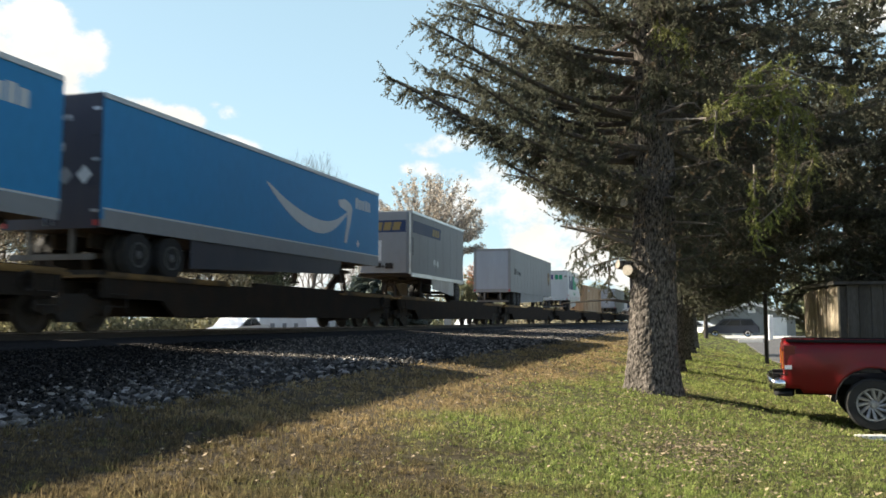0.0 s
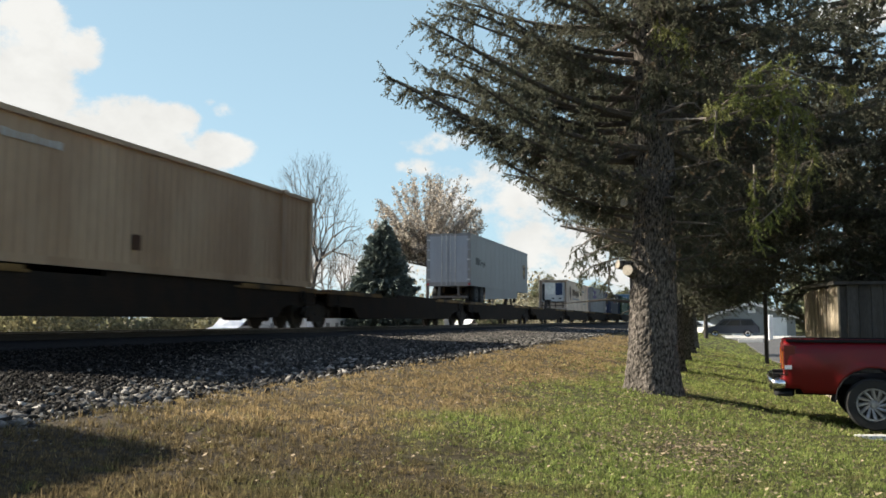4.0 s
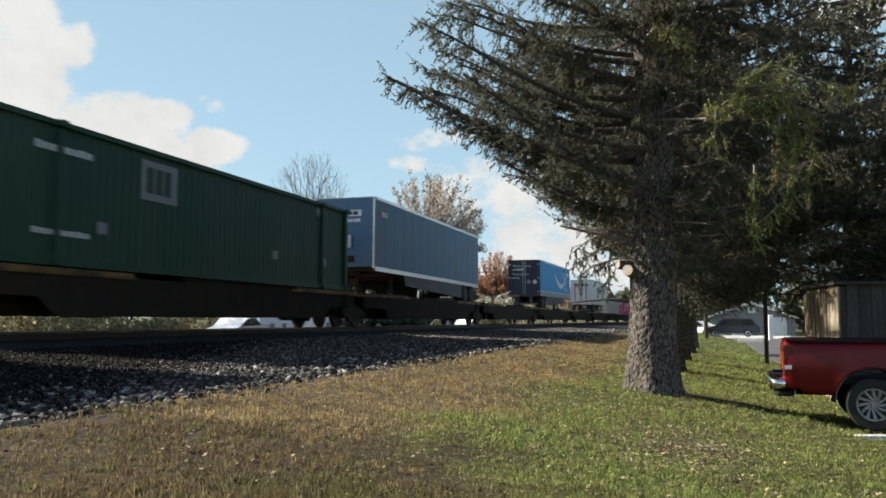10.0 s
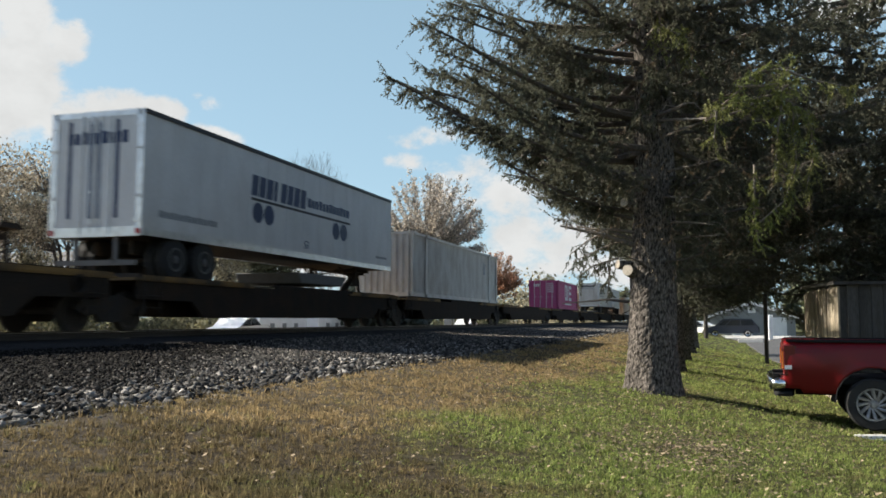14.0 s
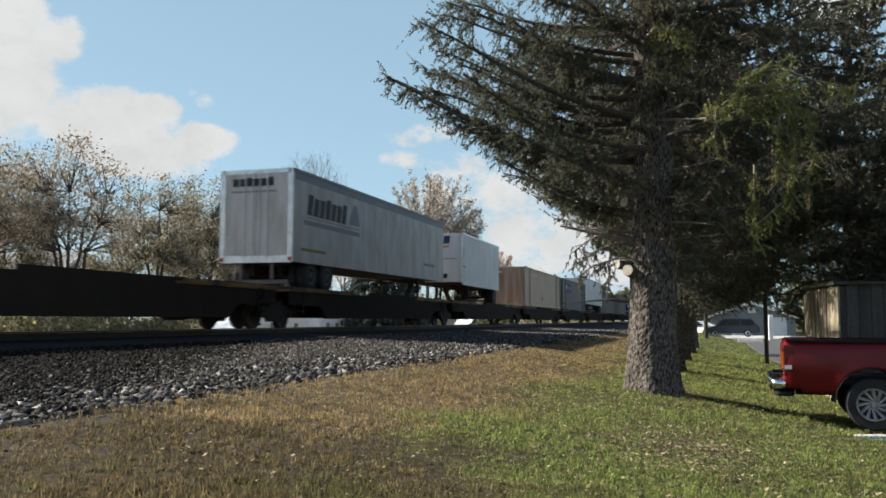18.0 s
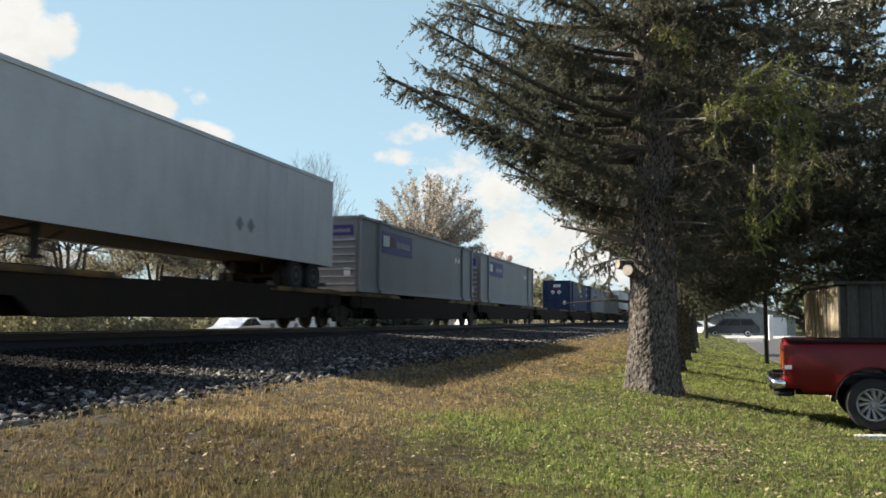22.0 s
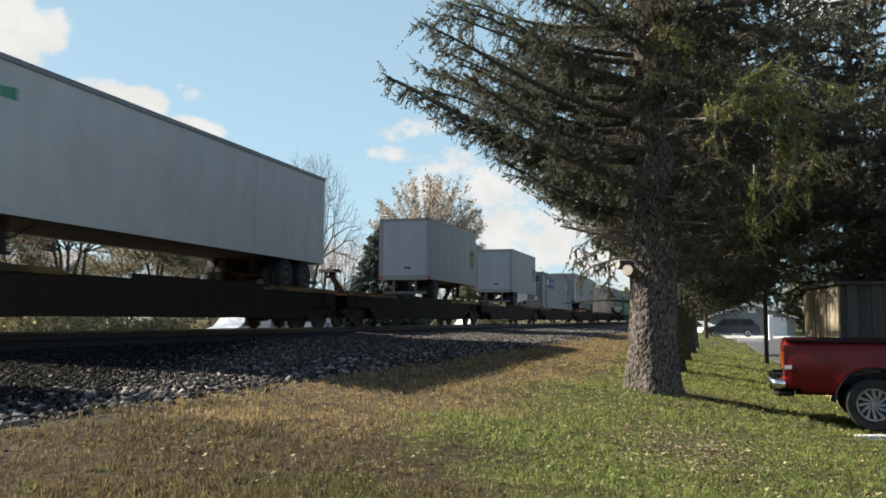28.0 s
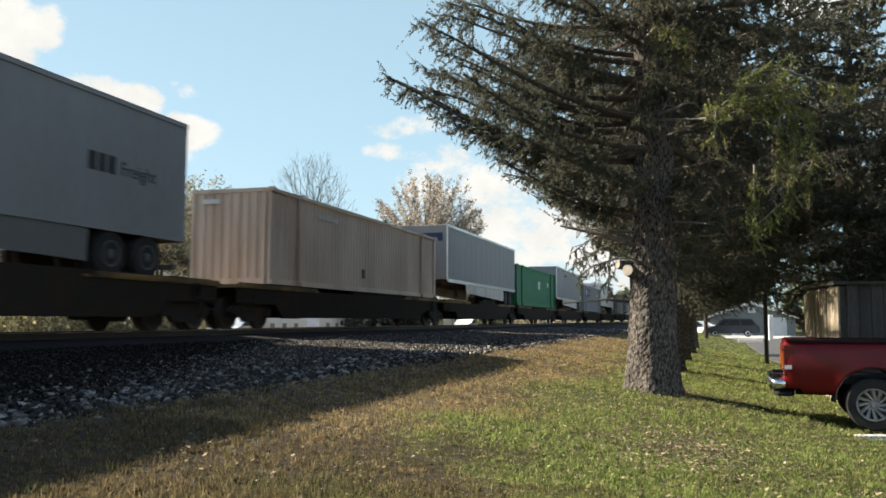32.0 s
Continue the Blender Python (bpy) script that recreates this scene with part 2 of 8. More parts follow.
# ---- ground, ballast and track ----
def ground_material(name, a, b, c, bump=0.6, low=0.5, high=1.6):
    """Green turf a, dry turf b towards the line, brown c for patches of dead grass and near shade, mottled tuft by
    tuft, in world metres.
    """
    m = bpy.data.materials.new(name)
    m.use_nodes = True
    nt = m.node_tree
    bs = nt.nodes["Principled BSDF"]
    link = nt.links.new
    co = nt.nodes.new("ShaderNodeTexCoord")

    def noise_at(scale, detail, rough=0.5, move=(0, 0, 0)):
        mp = nt.nodes.new("ShaderNodeMapping")
        mp.inputs["Location"].default_value = move
        link(co.outputs["Object"], mp.inputs[0])
        n = nt.nodes.new("ShaderNodeTexNoise")
        n.inputs["Scale"].default_value, n.inputs["Detail"].default_value, n.inputs["Roughness"].default_value = scale, detail, rough
        link(mp.outputs[0], n.inputs["Vector"])
        return n.outputs[0]

    def spread(value, f0, f1, t0=0.0, t1=1.0):
        r = nt.nodes.new("ShaderNodeMapRange")
        r.inputs["From Min"].default_value, r.inputs["From Max"].default_value = f0, f1
        r.inputs["To Min"].default_value, r.inputs["To Max"].default_value = t0, t1
        link(value, r.inputs["Value"])
        return r.outputs[0]

    def maths(op, p, q):
        n = nt.nodes.new("ShaderNodeMath")
        n.operation = op
        for k, v in enumerate((p, q)):
            if isinstance(v, (int, float)):
                n.inputs[k].default_value = v
            else:
                link(v, n.inputs[k])
        return n.outputs[0]

    def blend(fac, p, q, mode="MIX"):
        n = nt.nodes.new("ShaderNodeMixRGB")
        n.blend_type = mode
        for k, v in enumerate((fac, p, q)):
            if isinstance(v, (int, float)):
                n.inputs[k].default_value = v
            elif isinstance(v, tuple):
                n.inputs[k].default_value = (*v, 1)
            else:
                link(v, n.inputs[k])
        return n.outputs[0]

    sep = nt.nodes.new("ShaderNodeSeparateXYZ")
    link(co.outputs["Object"], sep.inputs[0])
    broad, fine = noise_at(0.62, 5, 0.6), noise_at(24, 4, 0.7)
    dry = maths("ADD", broad, spread(sep.outputs[1], 1.0, 3.1, -0.16, 0.26))
    colour = blend(spread(dry, 0.4, 0.62), a, b)
    # withered grass in patches; the extra brown near the camera paints a band of shade
    near = maths("MULTIPLY", spread(sep.outputs[0], 4.7, 8.0, 0.27, 0.0), spread(sep.outputs[1], 0.8, 1.9))
    thatch_shade = maths("ADD", noise_at(1.15, 6, 0.62, (7.3, 2.1, 0)), near)
    colour = blend(spread(thatch_shade, 0.52, 0.68, 0.0, 0.85), colour, c)
    # straw blades through the green, green through the straw
    colour = blend(spread(noise_at(6.5, 5, 0.65, (3, 9, 0)), 0.5, 0.72, 0.0, 0.7), colour, b)
    colour = blend(spread(noise_at(5.0, 5, 0.65, (13, 4, 0)), 0.56, 0.74, 0.0, 0.55), colour, a)
    colour = blend(1.0, colour, spread(fine, 0.32, 0.68, low, high), "MULTIPLY")
    geo = nt.nodes.new("ShaderNodeNewGeometry")
    colour = blend(1.0, colour, spread(geo.outputs["Random Per Island"], 0, 1, 0.55, 1.5), "MULTIPLY")
    link(colour, bs.inputs["Base Color"])
    bs.inputs["Roughness"].default_value = 0.9
    bs.inputs["Specular IOR Level"].default_value = 0.15
    if bump:
        bp = nt.nodes.new("ShaderNodeBump")
        bp.inputs["Strength"].default_value, bp.inputs["Distance"].default_value = bump, 0.05
        link(fine, bp.inputs["Height"])
        link(bp.outputs[0], bs.inputs["Normal"])
    return m, nt, bs, colour


M["turf"] = ground_material("turf", (0.075, 0.083, 0.024), (0.1, 0.075, 0.042), (0.05, 0.037, 0.022))[0]
bm_, nt_, bs_, col_ = ground_material("grass_blades", (0.192, 0.237, 0.07), (0.272, 0.2, 0.104), (0.096, 0.077, 0.043), 0.0, 0.4, 1.6)
tr_ = nt_.nodes.new("ShaderNodeBsdfTranslucent")
nt_.links.new(col_, tr_.inputs[0])
ms_ = nt_.nodes.new("ShaderNodeMixShader")
ms_.inputs[0].default_value = 0.5
nt_.links.new(bs_.outputs[0], ms_.inputs[1])
nt_.links.new(tr_.outputs[0], ms_.inputs[2])
nt_.links.new(ms_.outputs[0], nt_.nodes["Material Output"].inputs[0])
M["blades"] = bm_
M["weeds"] = material("clover_leaves", (0.17, 0.205, 0.06), 0.8, 0, (0.2, 0.165, 0.075), 0.6, 0.8, 9, 0.25, 0.0, island=0.5, spec=0.15, translucent=0.35)
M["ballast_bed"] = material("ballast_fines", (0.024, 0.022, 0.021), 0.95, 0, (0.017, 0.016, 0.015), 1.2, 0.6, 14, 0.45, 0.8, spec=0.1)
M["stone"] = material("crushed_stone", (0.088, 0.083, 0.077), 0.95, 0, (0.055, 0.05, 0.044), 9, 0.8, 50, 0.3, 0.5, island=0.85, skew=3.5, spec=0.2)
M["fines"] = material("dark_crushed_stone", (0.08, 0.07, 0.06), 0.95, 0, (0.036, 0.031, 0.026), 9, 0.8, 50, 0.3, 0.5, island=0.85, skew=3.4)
# near-black: the train's shade on the slope is put into this colour
M["shaded_stone"] = material("shaded_crushed_stone", (0.017, 0.015, 0.013), 0.95, 0, (0.009, 0.008, 0.007), 9, 0.8, 50, 0.3, 0.5, island=0.85, skew=3.0, spec=0.1)
# oily cinders, with the shade under the cars put into their colour
M["cinder"] = material("oily_shade_cinders", (0.03, 0.028, 0.027), 0.95, 0, (0.02, 0.018, 0.017), 1.5, 0.7, 30, 0.5, 0.8, spec=0.05)
M["asphalt"] = material("asphalt", (0.05, 0.05, 0.052), 0.9, 0, (0.08, 0.077, 0.073), 0.5, 0.6, 50, 0.3, 0.3)
M["tie"] = material("creosoted_tie", (0.07, 0.055, 0.045), 0.9, 0, (0.14, 0.12, 0.1), 3, 0.6, 40, 0.3, 0.4, (1, 0.2, 1))
M["litter"] = material("fallen_leaves", (0.23, 0.18, 0.115), 0.8, 0, (0.09, 0.06, 0.036), 3, 0.8, 20, 0.2, 0.0, island=0.7, translucent=0.25, skew=2.0)

TOE, SHOULDER, FAR_SHOULDER = 4.5, 11.55, 15.25
TREE = (13.36, 0.64)


def lawn_height(x, y):
    d = math.hypot(x - TREE[0], y - TREE[1])
    base = (0.3 + (0.1 if y > 0 else 0.13) * max(-3.2, min(y, 4.5)) - min(0.3, max(0.0, 0.3 * (y - 4.6)))) if y < 18.2 else 0.1
    return base + 0.02 * noise.noise(Vector((x * 0.25, y * 0.25, 3.0))) + 0.05 * math.exp(-(d / 1.3) ** 2)


def build_ground():
    xs = [-4000, -1500, -500, -150, -60, -25, -10] + [x * 0.5 for x in range(-10, 90)] + [45 + 2.5 * i for i in range(24)] + [110, 130, 160, 220, 350, 700, 1500, 4500]
    ys = [-4000, -1200, -400, -120, -50, -25, -15] + [-10 + 0.5 * i for i in range(40)] + [12, 15, 18, 25, 35, 50, 80, 150, 400, 1200, 4000]
    verts = [(x, y, lawn_height(x, y) if -70 < x < 300 else (-0.1 if y < -3 else 0.1)) for x in xs for y in ys]
    n = len(ys)
    faces = [(i * n + j, (i + 1) * n + j, (i + 1) * n + j + 1, i * n + j + 1) for i in range(len(xs) - 1) for j in range(n - 1)]
    ob = new("ground", soup("ground", verts, faces, M["turf"], True))
    tagged(ob, "mown autumn lawn, green with dry tan patches", "ground", kind="structure")

    # ballast bank with a slightly uneven shoulder
    prof = [(TOE - 0.35, 0.66), (TOE + 0.4, 0.765), (6.2, 0.81), (8.2, 0.86), (9.6, 0.92), (10.7, 0.99), (SHOULDER, 1.03), (12.45, 1.04), (MID, 1.04), (14.35, 1.03), (FAR_SHOULDER, 1.0), (16.6, 0.75), (18.4, 0.2)]
    xs = [-60, -30, -15] + [-5 + 0.4 * i for i in range(160)] + [60 + 4 * i for i in range(30)] + [190, 250, 400, 900]
    verts = []
    for x in xs:
        for k, (y, z) in enumerate(prof):
            w = 0.22 * noise.noise(Vector((x * 0.45, y, 1.0))) if 0 < k < 7 else (0.35 * noise.noise(Vector((x * 0.3, 7.0, 1.0))) if k == 0 else 0)
            verts.append((x, y + w, z - 0.015 + (0.012 * noise.noise(Vector((x * 0.9, y * 2, 5.0))) if 0 < k < 6 else 0)))
    n = len(prof)
    faces = [(i * n + j, (i + 1) * n + j, (i + 1) * n + j + 1, i * n + j + 1) for i in range(len(xs) - 1) for j in range(n - 1)]
    bed = new("ballast_bank", soup("ballast_bank", verts, faces, M["ballast_bed"], True))
    cinder = thing("track_bed", "oily cinders and fines between the rails, darkened by painted car shade", "track bed", "", "structure")
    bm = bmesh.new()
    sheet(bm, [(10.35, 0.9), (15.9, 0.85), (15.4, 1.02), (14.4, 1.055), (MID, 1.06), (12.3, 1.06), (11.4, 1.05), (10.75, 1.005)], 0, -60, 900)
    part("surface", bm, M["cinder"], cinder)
    tagged(bed, "bank of grey crushed stone ballast under the track", "ballast", kind="structure")
    return bed


def rocks(points, sizes, rng):
    """Angular flattish stones: jittered eight-sided lumps, all in one mesh."""
    v = np.array([(1, 0.3, 0.25), (-0.3, 1, -0.2), (-1, -0.2, 0.3), (0.2, -1, -0.1), (0.15, 0.1, 0.62), (-0.1, 0.05, -0.62)])
    f = np.array([(0, 1, 4), (1, 2, 4), (2, 3, 4), (3, 0, 4), (1, 0, 5), (2, 1, 5), (3, 2, 5), (0, 3, 5)])
    n = len(points)
    t = rng.uniform(0, 2 * math.pi, n)
    p, r = rng.normal(0, 0.38, n), rng.normal(0, 0.38, n)
    ct, st, cp, sp, cr, sr = np.cos(t), np.sin(t), np.cos(p), np.sin(p), np.cos(r), np.sin(r)
    R = np.stack([ct * cp, ct * sp * sr - st * cr, ct * sp * cr + st * sr, st * cp, st * sp * sr + ct * cr, st * sp * cr - ct * sr, -sp, cp * sr, cp * cr], 1).reshape(n, 3, 3)
    local = (v[None] + rng.uniform(-0.3, 0.3, (n, 6, 3))) * rng.uniform(0.65, 1.2, (n, 1, 3)) * sizes[:, None, None]
    verts = np.einsum("nij,nkj->nki", R, local) + points[:, None]
    faces = f[None] + (np.arange(n) * 6)[:, None, None]
    return verts.reshape(-1, 3), faces.reshape(-1, 3)


def bank_z(y):
    return np.interp(y, [TOE - 0.9, TOE - 0.35, TOE + 0.4, 6.2, 8.2, 9.6, 10.7, SHOULDER, 12.45], [0.66, 0.7, 0.765, 0.81, 0.86, 0.92, 0.99, 1.03, 1.04])


def build_stones(bed):
    rng = np.random.default_rng(4)
    n = 85000
    x = 3.0 + 62 * rng.random(n) ** 1.9
    y = TOE + 0.1 + (10.45 - TOE) * rng.random(n)
    y = np.where(rng.random(n) < 0.003, TOE - 0.15 * rng.random(n), y)
    toe = np.exp(-((y - TOE) / 1.3) ** 2)
    s = (0.014 + (0.024 + 0.024 * toe) * rng.random(n) ** 2.0) * (1 + (x - 3) * 0.012)
    pts = np.stack([x, y, bank_z(y) + 0.3 * s], 1)
    # darker, finer stone on the upper slope, pale clean stone towards the toe
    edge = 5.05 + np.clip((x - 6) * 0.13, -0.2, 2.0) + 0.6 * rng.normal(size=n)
    upper_slope = y > edge
    s = np.where(upper_slope, np.minimum(s, 0.026 * (1 + (x - 3) * 0.012)), s)
    # slanting zone of painted train shade at the near end of the slope
    train_shade = upper_slope & (y + 0.5 * rng.normal(size=n) > 5.2 + 0.41 * (x - 6.2))
    for sel, nm, mat, lab in ((~upper_slope, "ballast_stones", "stone", "loose angular grey crushed stones"), (upper_slope & ~train_shade, "fine_ballast", "fines", "fine dark crushed stone beside the rail"),
                              (train_shade, "oily_ballast", "shaded_stone", "crushed stone beside the rail, train shade painted into its near-black colour")):
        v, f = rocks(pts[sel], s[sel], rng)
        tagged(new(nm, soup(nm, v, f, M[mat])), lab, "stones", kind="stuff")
    n = 9000
    x = 3.0 + 40 * rng.random(n) ** 1.7
    y = TOE + 0.25 - np.abs(rng.normal(0, 0.32, n))
    s = (0.006 + 0.013 * rng.random(n) ** 2) * (1 + (x - 3) * 0.015)
    v, f = rocks(np.stack([x, y, np.interp(y, [3.0, TOE], [0.6, 0.735]) + 0.012], 1), s, rng)
    tagged(new("scattered_gravel", soup("scattered_gravel", v, f, M["stone"])), "small grey gravel scattered into the turf", "gravel", kind="stuff")
    shapes = []
    for k in range(6):
        v, f = rocks(np.zeros((1, 3)), np.ones(1), rng)
        shapes.append(soup("stone", v, f, M["stone"]))
    for k in range(300):
        y = rng.uniform(TOE + 0.15, 8.5)
        x = rng.uniform(3.6, 13.0)
        s = rng.uniform(0.024, 0.05)
        share("stone", shapes[k % 6], bed, pose(x, y, float(bank_z(y)) + 0.25 * s, rng.uniform(0, 360), rng.uniform(0, 360), rng.uniform(0, 360)) @ Matrix.Diagonal((s, s, s * 0.8, 1)))


def build_track():
    prof = [(-0.075, -0.17), (0.075, -0.17), (0.075, -0.155), (0.012, -0.13), (0.012, -0.045), (0.036, -0.035), (0.036, -0.004), (0.028, 0), (-0.028, 0), (-0.036, -0.004), (-0.036, -0.035), (-0.012, -0.045),
            (-0.012, -0.13), (-0.075, -0.155)]
    for s in (-1, 1):
        rail = thing("rail", "worn steel rail with rusty web and bright head", "rail", "rails", "structure")
        bm = bmesh.new()
        sheet(bm, [(MID + s * 0.7525 + a, RAIL + b) for a, b in prof], 0, -60, 900)
        part("rail_bar", bm, M["rail_steel"], rail)
        bm = bmesh.new()
        box(bm, -60, MID + s * 0.7525 - 0.03, RAIL - 0.003, 900, MID + s * 0.7525 + 0.03, RAIL + 0.004)
        part("rail_head", bm, M["rail_head"], rail, "bright worn rail head")
    ties = thing("track_ties", "creosoted wooden ties half buried in ballast", "railway ties", "", "structure")
    bm = bmesh.new()
    box(bm, -0.115, -1.3, -0.16, 0.115, 1.3, 0)
    me = mesh_of("tie", bm, M["tie"])
    for i in range(150):
        share("tie", me, ties, pose(3 + i * 0.53, MID + 0.02 * math.sin(i * 5.1), RAIL - 0.168, 0, 0, 0.6 * math.sin(i * 3.3)))


def build_grass():
    rng = np.random.default_rng(7)
    k = 36000
    # tufts, spread from the near edge of the lawn outwards, thinner with distance
    d = 4.3 + 34 * rng.random(k) ** 1.9
    a = HEAD + rng.uniform(-0.56, 0.56, k)
    d[:5200] = 36 + 60 * rng.random(5200)
    a[:5200] = HEAD - rng.uniform(0.16, 0.5, 5200)
    cx, cy = d * np.cos(a), d * np.sin(a)
    ragged = 0.3 * np.sin(cx * 1.7) * np.sin(cx * 0.63 + 1.0) + 0.2 * np.sin(cx * 4.3 + 2)
    keep = (cy < TOE + 0.3 + ragged - 1.0 * rng.random(k) ** 3 + 1.3 * rng.random(k) ** 6) & ((cx < 38) | (cy > -3.5 + np.clip((cx - 58) * 0.135, 0, 3))) & (np.hypot(cx - TREE[0], cy - TREE[1]) > 0.55)
    cx, cy, d = cx[keep], cy[keep], d[keep]
    k = len(cx)
    wide = np.clip(d / 7, 0.8, 5)
    high = rng.uniform(0.022, 0.062, k) * (1 + 0.35 * np.sin(cx * 1.3) * np.cos(cy * 1.7)) * np.where(rng.random(k) < 0.12, 1.5, 1.0)
    radius = rng.uniform(0.02, 0.06, k) * np.clip(d / 8, 0.9, 3)
    z = np.array([lawn_height(float(p), float(q)) for p, q in zip(cx, cy)]) - 0.006
    z = np.where(cy > TOE - 0.35, np.maximum(z, bank_z(cy) - 0.02), z)
    b = 10                                     # blades to a tuft
    i = np.repeat(np.arange(k), b)
    n = len(i)
    la, rr = rng.uniform(0, 2 * math.pi, n), np.sqrt(rng.random(n))
    x, y = cx[i] + radius[i] * rr * np.cos(la), cy[i] + radius[i] * rr * np.sin(la)
    h = high[i] * rng.uniform(0.55, 1.15, n)
    lean = h * rng.uniform(0.1, 1.1, n) * rr
    w = rng.uniform(0.003, 0.0075, n) * wide[i]
    t = rng.uniform(0, 2 * math.pi, n)
    zz = z[i]
    v = np.empty((n, 3, 3))
    v[:, 0] = np.stack([x - w * np.cos(t), y - w * np.sin(t), zz], 1)
    v[:, 1] = np.stack([x + w * np.cos(t), y + w * np.sin(t), zz], 1)
    v[:, 2] = np.stack([x + lean * np.cos(la), y + lean * np.sin(la), zz + h], 1)
    ob = new("grass", soup("grass", v.reshape(-1, 3), np.arange(3 * n).reshape(n, 3), M["blades"]))
    tagged(ob, "short mown grass in tufts, green and straw coloured", "grass", kind="stuff")
    # broad low leaves of clover and plantain among the blades
    m = 34000
    d = 4.4 + 22 * rng.random(m) ** 1.6
    a = HEAD - rng.uniform(-0.3, 0.56, m)
    x, y = d * np.cos(a), d * np.sin(a)
    keep = (y < 1.8 + np.clip((x - 5.7) * 0.13, 0, 1.0) + 0.35 * rng.normal(size=m)) & (np.sin(x * 2.1 + 1.3 * np.sin(y * 1.9)) + np.sin(y * 2.7 - x) > -0.9 + 0.8 * rng.normal(size=m))
    x, y, d = x[keep], y[keep], d[keep]
    m = len(x)
    s = rng.uniform(0.006, 0.016, m) * np.clip(d / 9, 0.9, 2)
    t = rng.uniform(0, 2 * math.pi, m)
    z = np.array([lawn_height(float(p), float(q)) for p, q in zip(x, y)]) + rng.uniform(0.02, 0.05, m)
    tilt = rng.uniform(-0.9, 0.9, (m, 2))
    v = np.empty((m, 4, 3))
    for k, (p, q) in enumerate(((-1, -0.1), (0, -0.6), (1, 0.1), (0, 0.6))):
        dx, dy = s * (p * np.cos(t) - q * np.sin(t)), s * (p * np.sin(t) + q * np.cos(t))
        v[:, k] = np.stack([x + dx, y + dy, z + dx * tilt[:, 0] + dy * tilt[:, 1]], 1)
    ob = new("lawn_weeds", soup("lawn_weeds", v.reshape(-1, 3), np.arange(4 * m).reshape(m, 4), M["weeds"]))
    tagged(ob, "low clover and broad weed leaves in the lawn", "weeds", kind="stuff")
    # fallen leaves, thickest under the spruces
    m = 17000
    d = 4.5 + 26 * rng.random(m) ** 1.3
    a = HEAD - rng.uniform(-0.35, 0.56, m)
    x, y = d * np.cos(a), d * np.sin(a)
    near = rng.random(m)
    x = np.where(near < 0.4, 11 + rng.normal(0, 2.6, m), np.where(near < 0.6, 7.9 + rng.normal(0, 0.9, m), x))
    y = np.where(near < 0.4, 0.6 + rng.normal(0, 1.7, m), np.where(near < 0.6, 0.15 + rng.normal(0, 0.45, m), y))
    keep = (y < 4.3) & (x > 4)
    x, y = x[keep], y[keep]
    m = len(x)
    s = 0.007 + 0.016 * rng.random(m) ** 2.5
    t = rng.uniform(0, 2 * math.pi, m)
    z = np.array([lawn_height(float(p), float(q)) for p, q in zip(x, y)]) + rng.uniform(0.012, 0.05, m)
    tilt = rng.uniform(-0.5, 0.5, (m, 2))
    v = np.empty((m, 4, 3))
    for k, (p, q) in enumerate(((-1, -0.1), (0, -0.75), (1, 0.1), (0, 0.75))):
        dx, dy = s * (p * np.cos(t) - q * np.sin(t)), s * (p * np.sin(t) + q * np.cos(t))
        v[:, k] = np.stack([x + dx, y + dy, z + dx * tilt[:, 0] + dy * tilt[:, 1]], 1)
    ob = new("fallen_leaves", soup("fallen_leaves", v.reshape(-1, 3), np.arange(4 * m).reshape(m, 4), M["litter"]))
    tagged(ob, "scattered dry brown and pale fallen leaves", "leaves", kind="stuff")


# cumulus puffs: compass and height of the middle, half width and half height, all in degrees, and thickness
PUFFS = (
    (45.1, 15.16, 3.16, 4.53, 1.0), (41.83, 17.1, 1.48, 1.42, 1.0), (44.96, 18.96, 1.97, 1.1, 1.0), (48.96, 14.6, 4.16, 6.16, 1.0),
    (39.16, 12.3, 4.51, 2.05, 1.0), (35.91, 13.42, 1.64, 1.15, 0.95), (33.11, 11.72, 2.13, 1.25, 0.95), (37.05, 10.57, 4.25, 1.63, 1.0),
    (33.06, 14.21, 0.8, 0.51, 0.4), (33.98, 14.65, 0.44, 0.29, 0.35), (17.72, 12.57, 2.05, 0.76, 0.3), (18.89, 10.85, 1.57, 0.5, 0.28),
    (13.22, 8.53, 4.63, 2.39, 0.4), (9.39, 5.6, 5.64, 2.69, 0.5), (22.54, 3.7, 10.06, 1.31, 0.4), (3.79, 3.62, 4.33, 2.26, 0.5),
    (-9.18, 19.08, 2.51, 1.31, 0.7))


